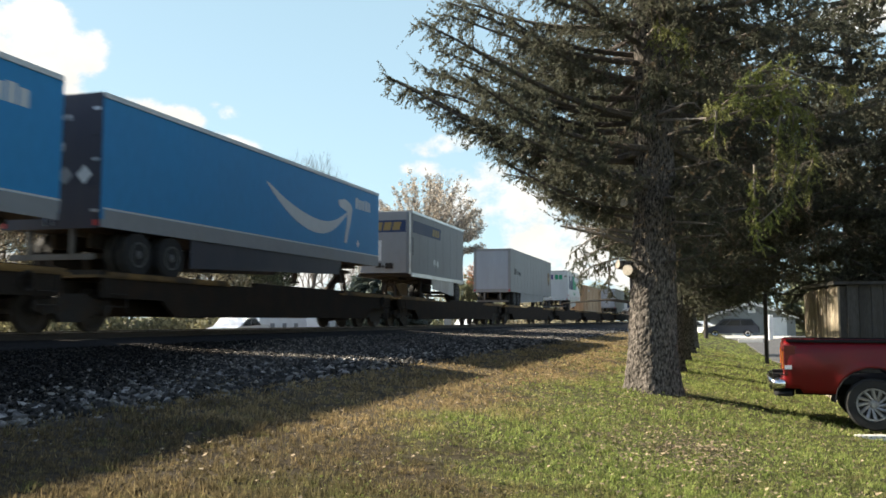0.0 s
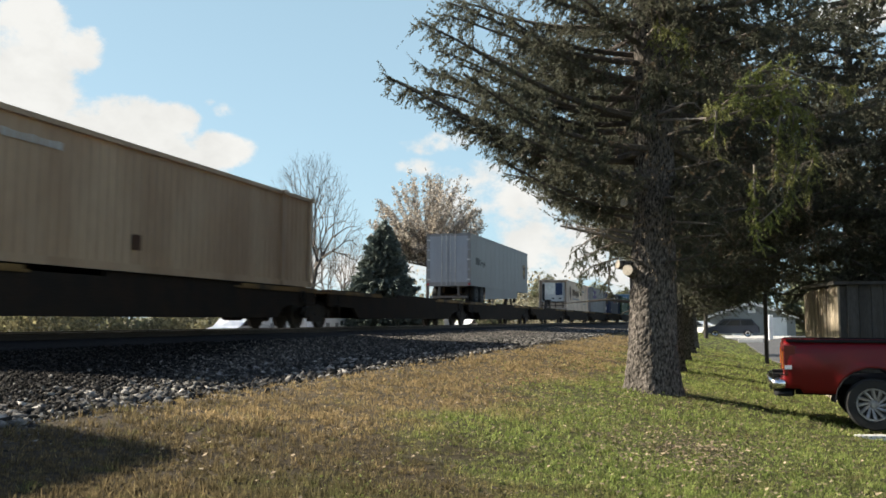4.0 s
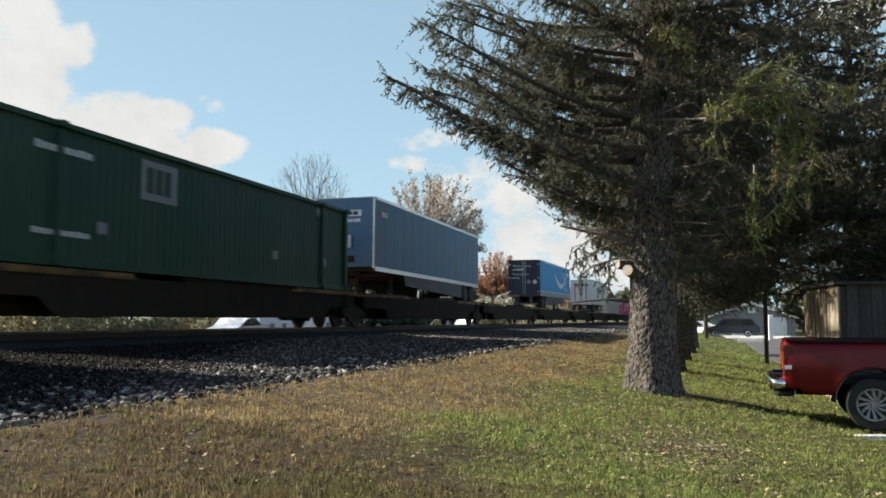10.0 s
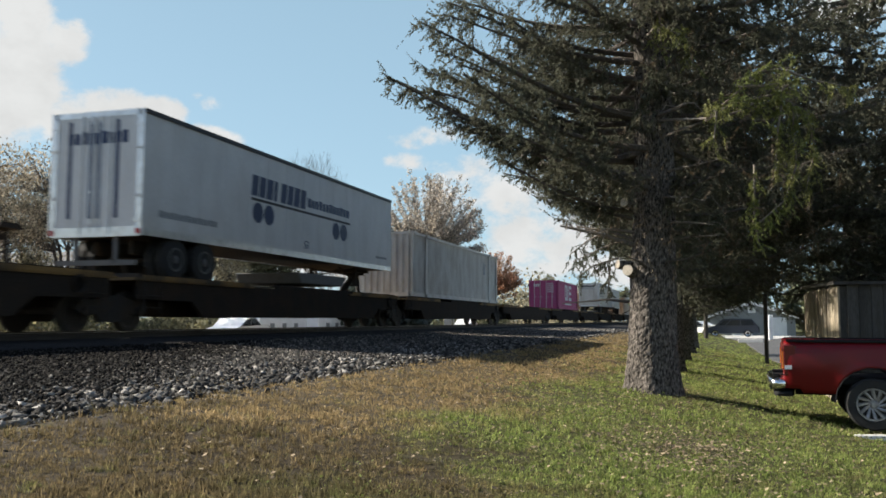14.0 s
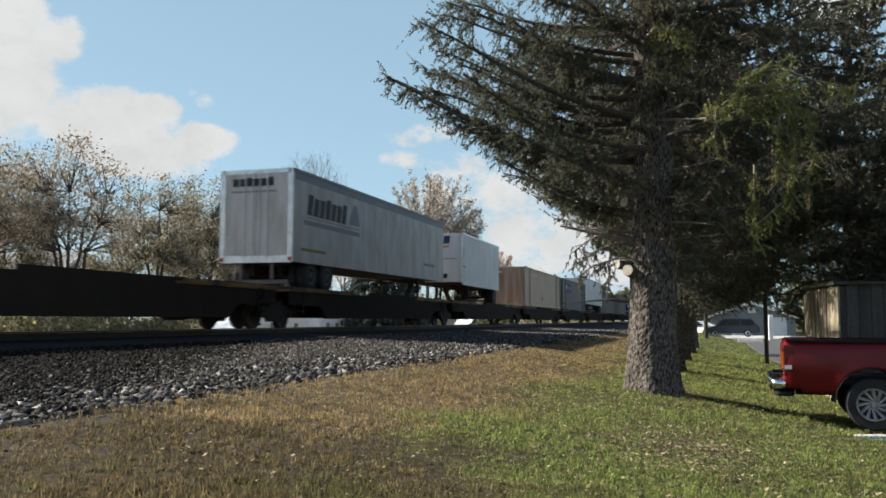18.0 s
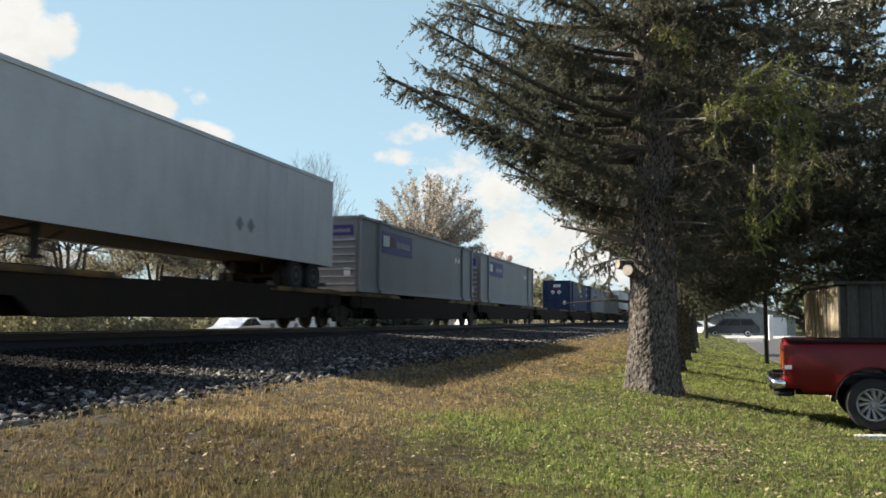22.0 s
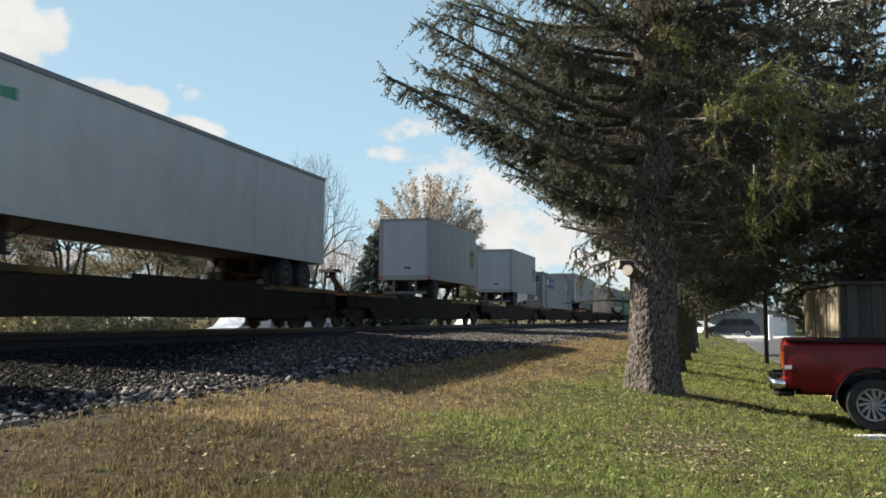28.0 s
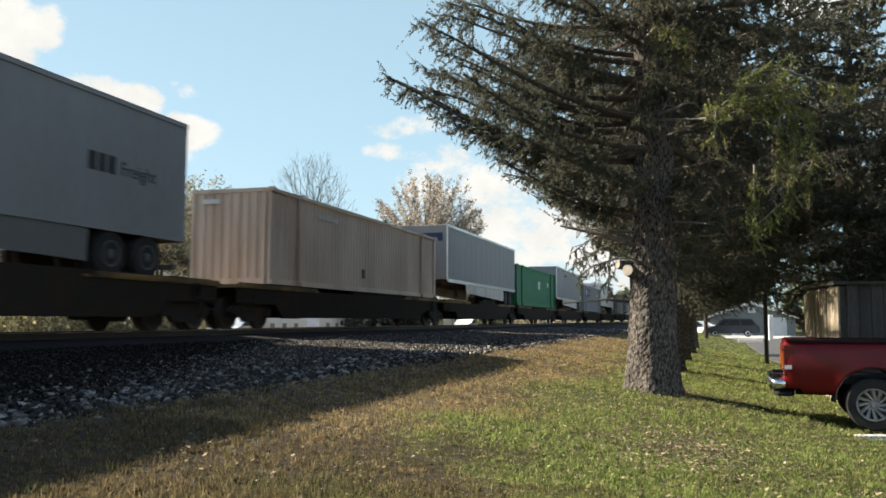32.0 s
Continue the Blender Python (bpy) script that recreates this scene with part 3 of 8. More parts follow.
def cloud_backdrop():
    """A far, low belt of broken cumulus, drifting; it ends well below the sun."""
    m = bpy.data.materials.new("cloud")
    m.use_nodes = True
    nt = m.node_tree
    nt.nodes.remove(nt.nodes["Principled BSDF"])
    link = nt.links.new

    def maths(op, *values):
        n = nt.nodes.new("ShaderNodeMath")
        n.operation = op
        for k, v in enumerate(values):
            if isinstance(v, (int, float)):
                n.inputs[k].default_value = v
            else:
                link(v, n.inputs[k])
        return n.outputs[0]

    def spread(value, f0, f1, t0=0.0, t1=1.0, smooth=False):
        r = nt.nodes.new("ShaderNodeMapRange")
        r.interpolation_type = "SMOOTHSTEP" if smooth else "LINEAR"
        r.inputs["From Min"].default_value, r.inputs["From Max"].default_value = f0, f1
        r.inputs["To Min"].default_value, r.inputs["To Max"].default_value = t0, t1
        link(value, r.inputs["Value"])
        return r.outputs[0]

    co = nt.nodes.new("ShaderNodeTexCoord")
    sep = nt.nodes.new("ShaderNodeSeparateXYZ")
    link(co.outputs["Object"], sep.inputs[0])
    x, y, z = sep.outputs
    az = maths("MULTIPLY", maths("ARCTAN2", y, x), 57.2958)
    el = maths("MULTIPLY", maths("ARCTAN2", z, maths("SQRT", maths("ADD", maths("MULTIPLY", x, x), maths("MULTIPLY", y, y)))), 57.2958)

    def noise_at(scale, detail, rough=0.6):
        mp = nt.nodes.new("ShaderNodeMapping")
        mp.inputs["Scale"].default_value = (1 / 1000, 1 / 1000, 1.4 / 1000)
        link(co.outputs["Object"], mp.inputs[0])
        n = nt.nodes.new("ShaderNodeTexNoise")
        n.inputs["Scale"].default_value, n.inputs["Detail"].default_value, n.inputs["Roughness"].default_value = scale, detail, rough
        link(mp.outputs[0], n.inputs["Vector"])
        return n.outputs[0]

    body = None
    for a, e, ra, re, k in PUFFS:
        u = maths("MULTIPLY", maths("SUBTRACT", az, a), 1 / ra)
        w = maths("MULTIPLY", maths("SUBTRACT", el, e), 1 / re)
        lump = maths("MULTIPLY", maths("SUBTRACT", 1.25, maths("ADD", maths("MULTIPLY", u, u), maths("MULTIPLY", w, w))), k)
        body = lump if body is None else maths("SMOOTH_MAX", body, lump, 0.25)
    ragged = maths("ADD", maths("MAXIMUM", body, -0.9), spread(noise_at(9.0, 10, 0.62), 0.3, 0.7, -0.6, 0.6))
    cover = spread(ragged, -0.15, 0.6, 0.0, 1.0, True)
    em = nt.nodes.new("ShaderNodeEmission")
    em.inputs[0].default_value = (0.955, 0.985, 1.0, 1)
    link(spread(noise_at(7.0, 6), 0.35, 0.6, 0.322, 0.363), em.inputs[1])             # lit heads and greyer bellies
    tp = nt.nodes.new("ShaderNodeBsdfTransparent")
    veil = nt.nodes.new("ShaderNodeEmission")             # thin high haze between the clouds
    veil.inputs[0].default_value = (0.5, 0.79, 1.0, 1)
    link(spread(el, 4.0, 22.0, 0.37, 0.318), veil.inputs[1])
    thin = nt.nodes.new("ShaderNodeMixShader")
    thin.inputs[0].default_value = 0.8
    link(tp.outputs[0], thin.inputs[1])
    link(veil.outputs[0], thin.inputs[2])
    mix = nt.nodes.new("ShaderNodeMixShader")
    link(cover, mix.inputs[0])
    link(thin.outputs[0], mix.inputs[1])
    link(em.outputs[0], mix.inputs[2])
    link(mix.outputs[0], nt.nodes["Material Output"].inputs[0])
    R = 2000.0
    verts, faces = [], []
    ca, ce = 36, 10
    for i in range(ca + 1):
        az = HEAD + radians(-45 + 90 * i / ca)
        for j in range(ce + 1):
            el = radians(-0.5 + 25.5 * j / ce)
            verts.append((R * math.cos(az) * math.cos(el), R * math.sin(az) * math.cos(el), R * math.sin(el)))
    for i in range(ca):
        for j in range(ce):
            k = i * (ce + 1) + j
            faces.append((k, k + ce + 1, k + ce + 2, k + 1))
    ob = new("cloud_backdrop", soup("cloud_backdrop", verts, faces, m, True))
    return tagged(ob, "broken white clouds drifting in a pale blue sky", "clouds", kind="structure")


build_ground_bed = build_ground()
clouds = cloud_backdrop()
build_track()
# ---- the train: platforms and their loads, all keyed in motions() ----
MOVERS = []           # (thing, place along the train at 0 s, height, turned)
W2 = 1.295            # half width of a load


def rollers(bm, c, r, w):
    ring_disc(bm, c, (0, 1, 0), [(-w, r * 0.55), (-w, r * 0.93), (-w * 0.75, r), (w * 0.75, r), (w, r * 0.93), (w, r * 0.55)], 20)


def rim(bm, c, r, w, side):
    ring_disc(bm, c, (0, side, 0), [(w * 0.2, r), (w, r), (w * 0.95, r * 0.88), (w * 0.35, r * 0.8), (w * 0.35, r * 0.42), (w * 0.9, r * 0.34), (w * 1.1, r * 0.2)], 18)


def bogie(parent, x):
    """A freight truck: two side frames with springs, bolster, two axles with flanged wheels."""
    bm = bmesh.new()
    for s in (-1, 1):
        y = s * 1.0
        sheet(bm, [(x - 1.15, 0.5), (x - 1.05, 0.66), (x - 0.5, 0.72), (x - 0.35, 0.8), (x + 0.35, 0.8), (x + 0.5, 0.72), (x + 1.05, 0.66), (x + 1.15, 0.5),
                   (x + 0.95, 0.38), (x + 0.55, 0.4), (x + 0.4, 0.22), (x - 0.4, 0.22), (x - 0.55, 0.4), (x - 0.95, 0.38)], 1, y - 0.07, y + 0.07)
        for k in (-0.2, 0.0, 0.2):
            rod(bm, (x + k, y - 0.1 * s, 0.3), (x + k, y - 0.1 * s, 0.66), 0.07, n=8)
        for k in (-0.875, 0.875):
            rod(bm, (x + k, y - 0.02 * s, 0.46), (x + k, y + 0.13 * s, 0.46), 0.11, n=10)
    box(bm, x - 0.2, -0.95, 0.5, x + 0.2, 0.95, 0.78)
    frame_ob = part("truck_frame", bm, M["steel"], parent)
    for k in (-0.875, 0.875):
        bm = bmesh.new()
        for s in (-1, 1):
            ring_disc(bm, (x + k, s * 0.7175, 0.46), (0, s, 0), [(-0.03, 0.2), (-0.03, 0.49), (0.005, 0.49), (0.02, 0.462), (0.1, 0.455), (0.1, 0.38), (0.06, 0.33), (0.06, 0.16), (0.1, 0.14)], 24)
        rod(bm, (x + k, -0.8, 0.46), (x + k, 0.8, 0.46), 0.08, n=10)
        part("wheelset", bm, M["rail_steel"], frame_ob)


def raised_hitch(parent, x, way):
    """A folding trailer hitch standing up, way: the side towards which its strut leans."""
    bm = bmesh.new()
    sheet(bm, [(x - 0.36, 2.08), (x + 0.36, 2.08), (x + 0.24, 2.19), (x - 0.3, 2.19)], 1, -0.33, 0.33)
    for s in (-1, 1):
        rod(bm, (x, s * 0.17, 2.1), (x - 0.04 * way, s * 0.27, 1.15), 0.065, n=6)
    box(bm, x - 0.05, -0.2, 1.86, x + 0.05, 0.2, 1.95)
    box(bm, x - 0.12, -0.4, 1.12, x + 0.2, 0.4, 1.24)
    rod(bm, (x + 0.06 * way, 0, 2.0), (x + 1.4 * way, 0, 1.15), 0.12, 0.15, n=6)
    part("trailer_hitch", bm, M["steel"], parent, "raised steel trailer hitch")


def spine_car(hl, hr, left_truck, right_truck, hitches=()):
    """One platform of a spine car, its centre at x 0, top of rail at z 0."""
    car = thing("spine_car", "weathered dark brown steel spine car platform on rail trucks", "railcar", "platforms of the train")
    a, b = -hl + 0.35, hr - 0.35
    bm = bmesh.new()
    sheet(bm, [(a, 0.72), (a + 1.6, 0.62), (a + 2.6, 0.36), (b - 2.6, 0.36), (b - 1.6, 0.62), (b, 0.72), (b, 1.1), (a, 1.1)], 1, -0.42, 0.42)
    part("spine", bm, M["car_brown"], car)
    for s in (-1, 1):
        bm = bmesh.new()
        y0, y1 = (s * 1.3, s * 1.2) if s < 0 else (s * 1.2, s * 1.3)
        sheet(bm, [(a + 0.2, 0.74), (a + 2.3, 0.72), (a + 2.8, 0.34), (b - 2.8, 0.34), (b - 2.3, 0.72), (b - 0.2, 0.74), (b - 0.2, 1.19), (a + 0.2, 1.19)], 1, y0, y1)
        part("side_sill", bm, M["car_brown"], car)
    for i in range(7):
        x = a + 1.2 + i * (b - a - 2.4) / 6
        bm = bmesh.new()
        box(bm, x - 0.12, -1.2, 0.85, x + 0.12, 1.2, 1.08)
        part("cross_bearer", bm, M["steel"], car)
    for x0, x1 in ((a, a + 5.2), (b - 5.2, b)):
        bm = bmesh.new()
        box(bm, x0, -1.34, 1.16, x1, 1.34, 1.22)
        for s in (-1, 1):
            box(bm, x0 + 0.3, s * 1.33 - 0.025, 1.2, x1 - 0.15, s * 1.33 + 0.025, 1.29)
        part("deck_plate", bm, M["car_yellow"], car, "faded yellow deck plate")
    bm = bmesh.new()
    box(bm, a + 5.2, -1.24, 1.16, b - 5.2, 1.24, 1.2)
    for s in (-1, 1):
        for x0, x1 in ((a + 0.4, -5.2), (-1.6, b - 0.4)):
            box(bm, x0, s * 1.2 - 0.06, 1.19, x1, s * 1.2 + 0.06, 1.315)
    part("walkway_grating", bm, M["car_brown"], car)
    for x in (-7.9, -6.0, 6.0, 7.9):
        bm = bmesh.new()
        box(bm, x - 0.14, -1.22, 1.2, x + 0.14, 1.22, 1.33)
        part("container_pedestal", bm, M["steel"], car)
    if left_truck:
        bogie(car, -hl if left_truck == 1 else -hl + 1.7)
    if right_truck:
        bogie(car, hr - 1.7)
    for side, x, t in ((-1, -hl, left_truck), (1, hr, right_truck)):
        if t == 2:
            bm = bmesh.new()
            box(bm, min(x, x - side * 1.2), -0.16, 0.68, max(x, x - side * 1.2), 0.16, 0.95)
            box(bm, x - 0.22, -0.2, 0.66, x + 0.22, 0.22, 0.98)
            part("coupler", bm, M["steel"], car)
    for x, way in hitches:
        raised_hitch(car, x, way)
    for x in (a + 0.35, b - 0.95):
        bm = bmesh.new()
        for z in (0.55, 0.82):
            rod(bm, (x, -1.36, z), (x + 0.6, -1.36, z), 0.014, n=5)
        rod(bm, (x, -1.36, 0.4), (x, -1.3, 1.15), 0.016, n=5)
        rod(bm, (x + 0.6, -1.36, 0.4), (x + 0.6, -1.3, 1.15), 0.016, n=5)
        part("sill_step", bm, M["steel"], car, "bent steel sill step")
    bm = bmesh.new()
    rod(bm, (a + 3.4, -0.95, 0.48), (a + 4.5, -0.95, 0.48), 0.17, n=12)
    part("brake_cylinder", bm, M["steel"], car)
    bm = bmesh.new()
    rod(bm, (b - 5.0, -0.9, 0.45), (b - 4.3, -0.9, 0.45), 0.2, n=12)
    box(bm, b - 4.2, -1.05, 0.3, b - 3.8, -0.75, 0.62)
    part("air_reservoir", bm, M["steel"], car)
    for x, way in ((a, -1), (b, 1)):
        bm = bmesh.new()
        tube(bm, [(x, 0.35, 0.78), (x + way * 0.15, 0.38, 0.5), (x + way * 0.4, 0.3, 0.42)], [0.025, 0.025, 0.025], 6)
        part("air_hose", bm, M["tyre"], car)
    bm = bmesh.new()
    ring_disc(bm, (b - 1.15, -1.33, 1.0), (0, -1, 0), [(0, 0.2), (0.03, 0.2), (0.03, 0.165), (0.0, 0.16)], 18)
    for k in range(4):
        t = k * math.pi / 2
        rod(bm, (b - 1.15, -1.345, 1.0), (b - 1.15 + 0.18 * math.cos(t), -1.345, 1.0 + 0.18 * math.sin(t)), 0.012, n=4)
    part("hand_brake_wheel", bm, M["steel"], car, "steel hand brake wheel")
    return car


def flat_mark(parent, name, pts, mat, y=-W2, depth=0.006, label=""):
    """A flat shape on the camera's side of a load; pts in x, z."""
    bm = bmesh.new()
    sheet(bm, pts, 1, y - depth, y + 0.002)
    return part(name, bm, M[mat], parent, label)


def end_mark(parent, name, pts, mat, x=0.0, depth=0.006, label=""):
    bm = bmesh.new()
    sheet(bm, pts, 0, x - depth, x + 0.002)
    return part(name, bm, M[mat], parent, label)


def bar(x0, z0, x1, z1, slant=0.0):
    return [(x0, z0), (x1, z0), (x1 + slant, z1), (x0 + slant, z1)]


def word(parent, name, x0, z0, w, h, n, mat, y=-W2, slant=0.0, label="", end=False):
    """A row of n plain blocks in place of a lettered mark."""
    step = w / n
    for i in range(n):
        bm = bmesh.new()
        a = x0 + i * step
        hh = h * (1.0 if i % 3 == 0 or n < 4 else 0.88)
        sheet(bm, bar(a, z0, a + step * 0.8, z0 + hh, slant), 0 if end else 1, y - 0.006, y + 0.002)
        part(name, bm, M[mat], parent, label)


def blocks(parent, name, cells, mat, y=-W2, slant=0.0, label=""):
    """Plain blocks (x0, x1, z0, z1) in place of the letters of a large mark."""
    for x0, x1, z0, z1 in cells:
        flat_mark(parent, name, bar(x0, z0, x1, z1, slant), mat, y, label=label)


def arc_swoosh(x0, z0, w, n=24):
    """A crescent, thin at its raised first tip, fat in the middle, rising again at the other end."""
    lo, up = [], []
    for i in range(n + 1):
        t = i / n
        a = 1.18 * ((0.6 - t) / 0.6) ** 2 if t < 0.6 else 0.92 * ((t - 0.6) / 0.4) ** 2
        lo.append((x0 + w * t, z0 + a))
        up.append((x0 + w * t, z0 + a + 0.05 + 0.42 * math.sin(math.pi * t) ** 0.8))
    return lo + up[::-1]


def shield(x, z, w, h):
    return [(x - w / 2, z + h * 0.42), (x - w * 0.42, z - h * 0.15), (x - w * 0.25, z - h * 0.36), (x, z - h / 2), (x + w * 0.25, z - h * 0.36), (x + w * 0.42, z - h * 0.15),
            (x + w / 2, z + h * 0.42), (x + w * 0.25, z + h * 0.48), (x, z + h / 2), (x - w * 0.25, z + h * 0.48)]


def emblem(parent, x, z, w, h):
    flat_mark(parent, "shield_emblem", shield(x, z, w, h), "mark_brown", label="brown shield emblem with gold blocks")
    for i in range(3):
        a = x - w * 0.3 + i * w * 0.21
        flat_mark(parent, "shield_block", bar(a, z - h * (0.12 if i != 1 else 0.25), a + w * 0.15, z + h * 0.15), "mark_gold", y=-W2 - 0.005)
    flat_mark(parent, "shield_edge", [(x - w * 0.46, z + h * 0.36), (x + w * 0.46, z + h * 0.36), (x + w * 0.4, z + h * 0.4), (x, z + h * 0.45), (x - w * 0.4, z + h * 0.4)], "mark_gold", y=-W2 - 0.005)


def diamond(parent, x, z, r, mat="mark_white", end=None):
    pts = [(x, z - r), (x + r * 0.95, z), (x, z + r), (x - r * 0.95, z)]
    if end is None:
        flat_mark(parent, "diamond_placard", pts, mat)
    else:
        end_mark(parent, "diamond_placard", pts, mat, end)


def trailer(L, wall, label, nose_first, doors="swing", skirt=True, rail_mat="alu", wheels=2, low=0.99, tall=2.93, roof_band=None, door_mat=None):
    """A dry van trailer on its wheels; x 0 is its leading end, z 0 the deck under the tyres."""
    tr = thing("semi_trailer" if L > 10 else "short_trailer", label, "trailer", "trailers on the train")
    wall = M[wall] if isinstance(wall, str) else wall
    z0, z1 = low, low + tall
    fx = (lambda x: x) if nose_first else (lambda x: L - x)

    def bx(bm, xa, ya, za, xb, yb, zb):
        p, q = sorted((fx(xa), fx(xb)))
        box(bm, p, ya, za, q, yb, zb)
    r = 0.22 if nose_first and L < 10 else 0.06
    bm = bmesh.new()
    out = [(fx(0.0), -W2 + r), (fx(r), -W2), (fx(L), -W2), (fx(L), W2), (fx(r), W2), (fx(0.0), W2 - r)]
    if r > 0.1:
        out.insert(1, (fx(r * 0.3), -W2 + r * 0.3))
    sheet(bm, out, 2, z0 + 0.16, z1 - 0.05)
    part("box_body", bm, wall, tr)
    # vertical panel seams with rivet strips
    bm = bmesh.new()
    box(bm, -0.014, -0.005, z0 + 0.18, 0.014, 0.005, z1 - 0.12)
    me = mesh_of("panel_seam", bm, wall)
    n = int(L / 1.22)
    for i in range(1, n + 1 if rail_mat != "mark_grey" else 1):
        share("panel_seam", me, tr, pose(i * L / (n + 1), -W2, 0))
    for s in (-1, 1):
        bm = bmesh.new()
        bx(bm, 0.1, s * W2 - 0.02, z0, L, s * W2 + 0.012, z0 + 0.17)
        part("bottom_rail", bm, M[rail_mat], tr)
        bm = bmesh.new()
        bx(bm, 0.1, s * W2 - 0.03, z1 - 0.11, L, s * W2 + 0.01, z1 + 0.0)
        part("top_rail", bm, M[roof_band or rail_mat], tr)
    bm = bmesh.new()
    box(bm, -0.14, -0.003, z0 + 0.05, 0.14, 0.003, z0 + 0.1)
    me = mesh_of("reflector", bm, M["mark_pale"])
    for i in range(int((L - 0.8) / 1.3)):
        share("reflector", me, tr, pose(1.0 + i * 1.3, -W2 - 0.015, 0))
    bm = bmesh.new()
    bx(bm, 0.03, -W2 + 0.03, z1 - 0.06, L - 0.03, W2 - 0.03, z1 - 0.01)
    part("roof", bm, M["dull_white"], tr)
    # under frame
    bm = bmesh.new()
    bx(bm, 0.2, -1.2, z0 + 0.02, L - 0.1, 1.2, z0 + 0.14)
    part("floor", bm, M["steel"], tr)
    bm = bmesh.new()
    bx(bm, 0.55, -0.5, z0 - 0.1, 1.7, 0.5, z0)
    rod(bm, (fx(0.95), 0, z0 - 0.2), (fx(0.95), 0, z0), 0.05)
    part("kingpin_plate", bm, M["steel"], tr)
    lg = 2.9 if L > 10 else 2.4
    for s in (-1, 1):
        bm = bmesh.new()
        bx(bm, lg - 0.07, s * 0.9 - 0.07, 0.32, lg + 0.07, s * 0.9 + 0.07, z0)
        bx(bm, lg - 0.14, s * 0.9 - 0.13, 0.28, lg + 0.14, s * 0.9 + 0.13, 0.34)
        rod(bm, (fx(lg), s * 0.85, 0.5), (fx(lg + 1.0), s * 0.7, z0 - 0.03), 0.03, n=5)
        part("landing_leg", bm, M["steel"], tr)
    bm = bmesh.new()
    rod(bm, (fx(lg), -0.9, 0.7), (fx(lg), 0.9, 0.95), 0.035, n=5)
    rod(bm, (fx(lg), 0.9, 0.7), (fx(lg), -0.9, 0.95), 0.035, n=5)
    part("leg_brace", bm, M["steel"], tr)
    # axles
    ax = [L - 1.35, L - 2.6] if wheels == 2 else [L - 1.0]
    bm = bmesh.new()
    for s in (-1, 1):
        bx(bm, min(ax) - 0.8, s * 0.5 - 0.06, z0 - 0.38, max(ax) + 0.7, s * 0.5 + 0.06, z0 - 0.05)
    for x in ax:
        rod(bm, (fx(x), -1.0, 0.51), (fx(x), 1.0, 0.51), 0.07)
        bx(bm, x - 0.1, -0.56, 0.45, x + 0.1, -0.44, z0 - 0.3)
        bx(bm, x - 0.1, 0.44, 0.45, x + 0.1, 0.56, z0 - 0.3)
    part("suspension", bm, M["steel"], tr)
    for x in ax:
        for s in (-1, 1):
            bm = bmesh.new()
            rollers(bm, (fx(x), s * 1.13, 0.51), 0.51, 0.13)
            rollers(bm, (fx(x), s * 0.82, 0.51), 0.51, 0.13)
            wheel = part("wheel", bm, M["tyre"], tr, "dual black truck tyres", smooth=False)
            bm = bmesh.new()
            rim(bm, (fx(x), s * 1.19, 0.51), 0.29, 0.09, s)
            part("rim", bm, M["wheel_grey"], wheel)
    if skirt:
        a, b = (lg + 0.9, min(ax) - 0.75)
        for s in (-1, 1):
            bm = bmesh.new()
            p = [(fx(a), 0.55 + 0.0), (fx(b), 0.3), (fx(b), z0), (fx(a - 0.25), z0)]
            sheet(bm, p, 1, s * 1.26 - 0.015, s * 1.26 + 0.015)
            part("side_skirt", bm, M["dull_white"] if skirt is True else M[skirt], tr, "plain side skirt panel")
    # rear end
    bm = bmesh.new()
    e = L
    for s in (-1, 1):
        bx(bm, e - 0.02, s * 1.2 - 0.09, z0, e + 0.03, s * 1.2 + 0.09, z1)
    bx(bm, e - 0.02, -1.2, z1 - 0.14, e + 0.03, 1.2, z1)
    bx(bm, e - 0.05, -1.2, z0 - 0.02, e + 0.035, 1.2, z0 + 0.2)
    part("rear_frame", bm, wall if rail_mat == "silver" else M["black_paint"] if door_mat == "black_paint" else M["alu"], tr)
    bm = bmesh.new()
    for s in (-1, 1):
        bx(bm, e - 0.1, s * 0.55 - 0.05, z0 - 0.62, e - 0.02, s * 0.55 + 0.05, z0 + 0.0)
    bx(bm, e - 0.12, -1.1, z0 - 0.68, e - 0.02, 1.1, z0 - 0.56)
    part("underride_guard", bm, M["wheel_grey"], tr)
    dm = M[door_mat] if door_mat else wall
    if doors == "swing":
        for s in (-1, 1):
            bm = bmesh.new()
            y0, y1 = sorted((s * 0.02, s * 1.1))
            bx(bm, e - 0.01, y0, z0 + 0.2, e + 0.02, y1, z1 - 0.14)
            d = part("rear_door", bm, dm, tr)
            for y in ((s * 0.1,) if door_mat == "black_paint" else (s * 0.12, s * 0.4)):
                bm = bmesh.new()
                rod(bm, (fx(e + 0.04), y, z0 + 0.05), (fx(e + 0.04), y, z1 - 0.08), 0.016, n=6)
                for z in (z0 + 0.3, z0 + 1.0, z1 - 0.3):
                    bx(bm, e + 0.015, y - 0.03, z, e + 0.05, y + 0.03, z + 0.05)
                part("lock_rod", bm, M["alu"], d)
            for k in range(5):
                bm = bmesh.new()
                z = z0 + 0.35 + k * (tall - 0.7) / 4
                y0, y1 = sorted((s * 1.08, s * 1.25))
                bx(bm, e + 0.02, y0, z - 0.03, e + 0.05, y1, z + 0.03)
                part("hinge", bm, M["alu"] if k in (0, 2, 4) else dm, d)
    elif doors == "roll":
        bm = bmesh.new()
        nsl = 8
        h = (tall - 0.36) / nsl
        prof = []
        for k in range(nsl):
            z = z0 + 0.2 + k * h
            prof += [(fx(e + 0.005), z), (fx(e + 0.008), z + 0.006), (fx(e + 0.008), z + h - 0.006)]
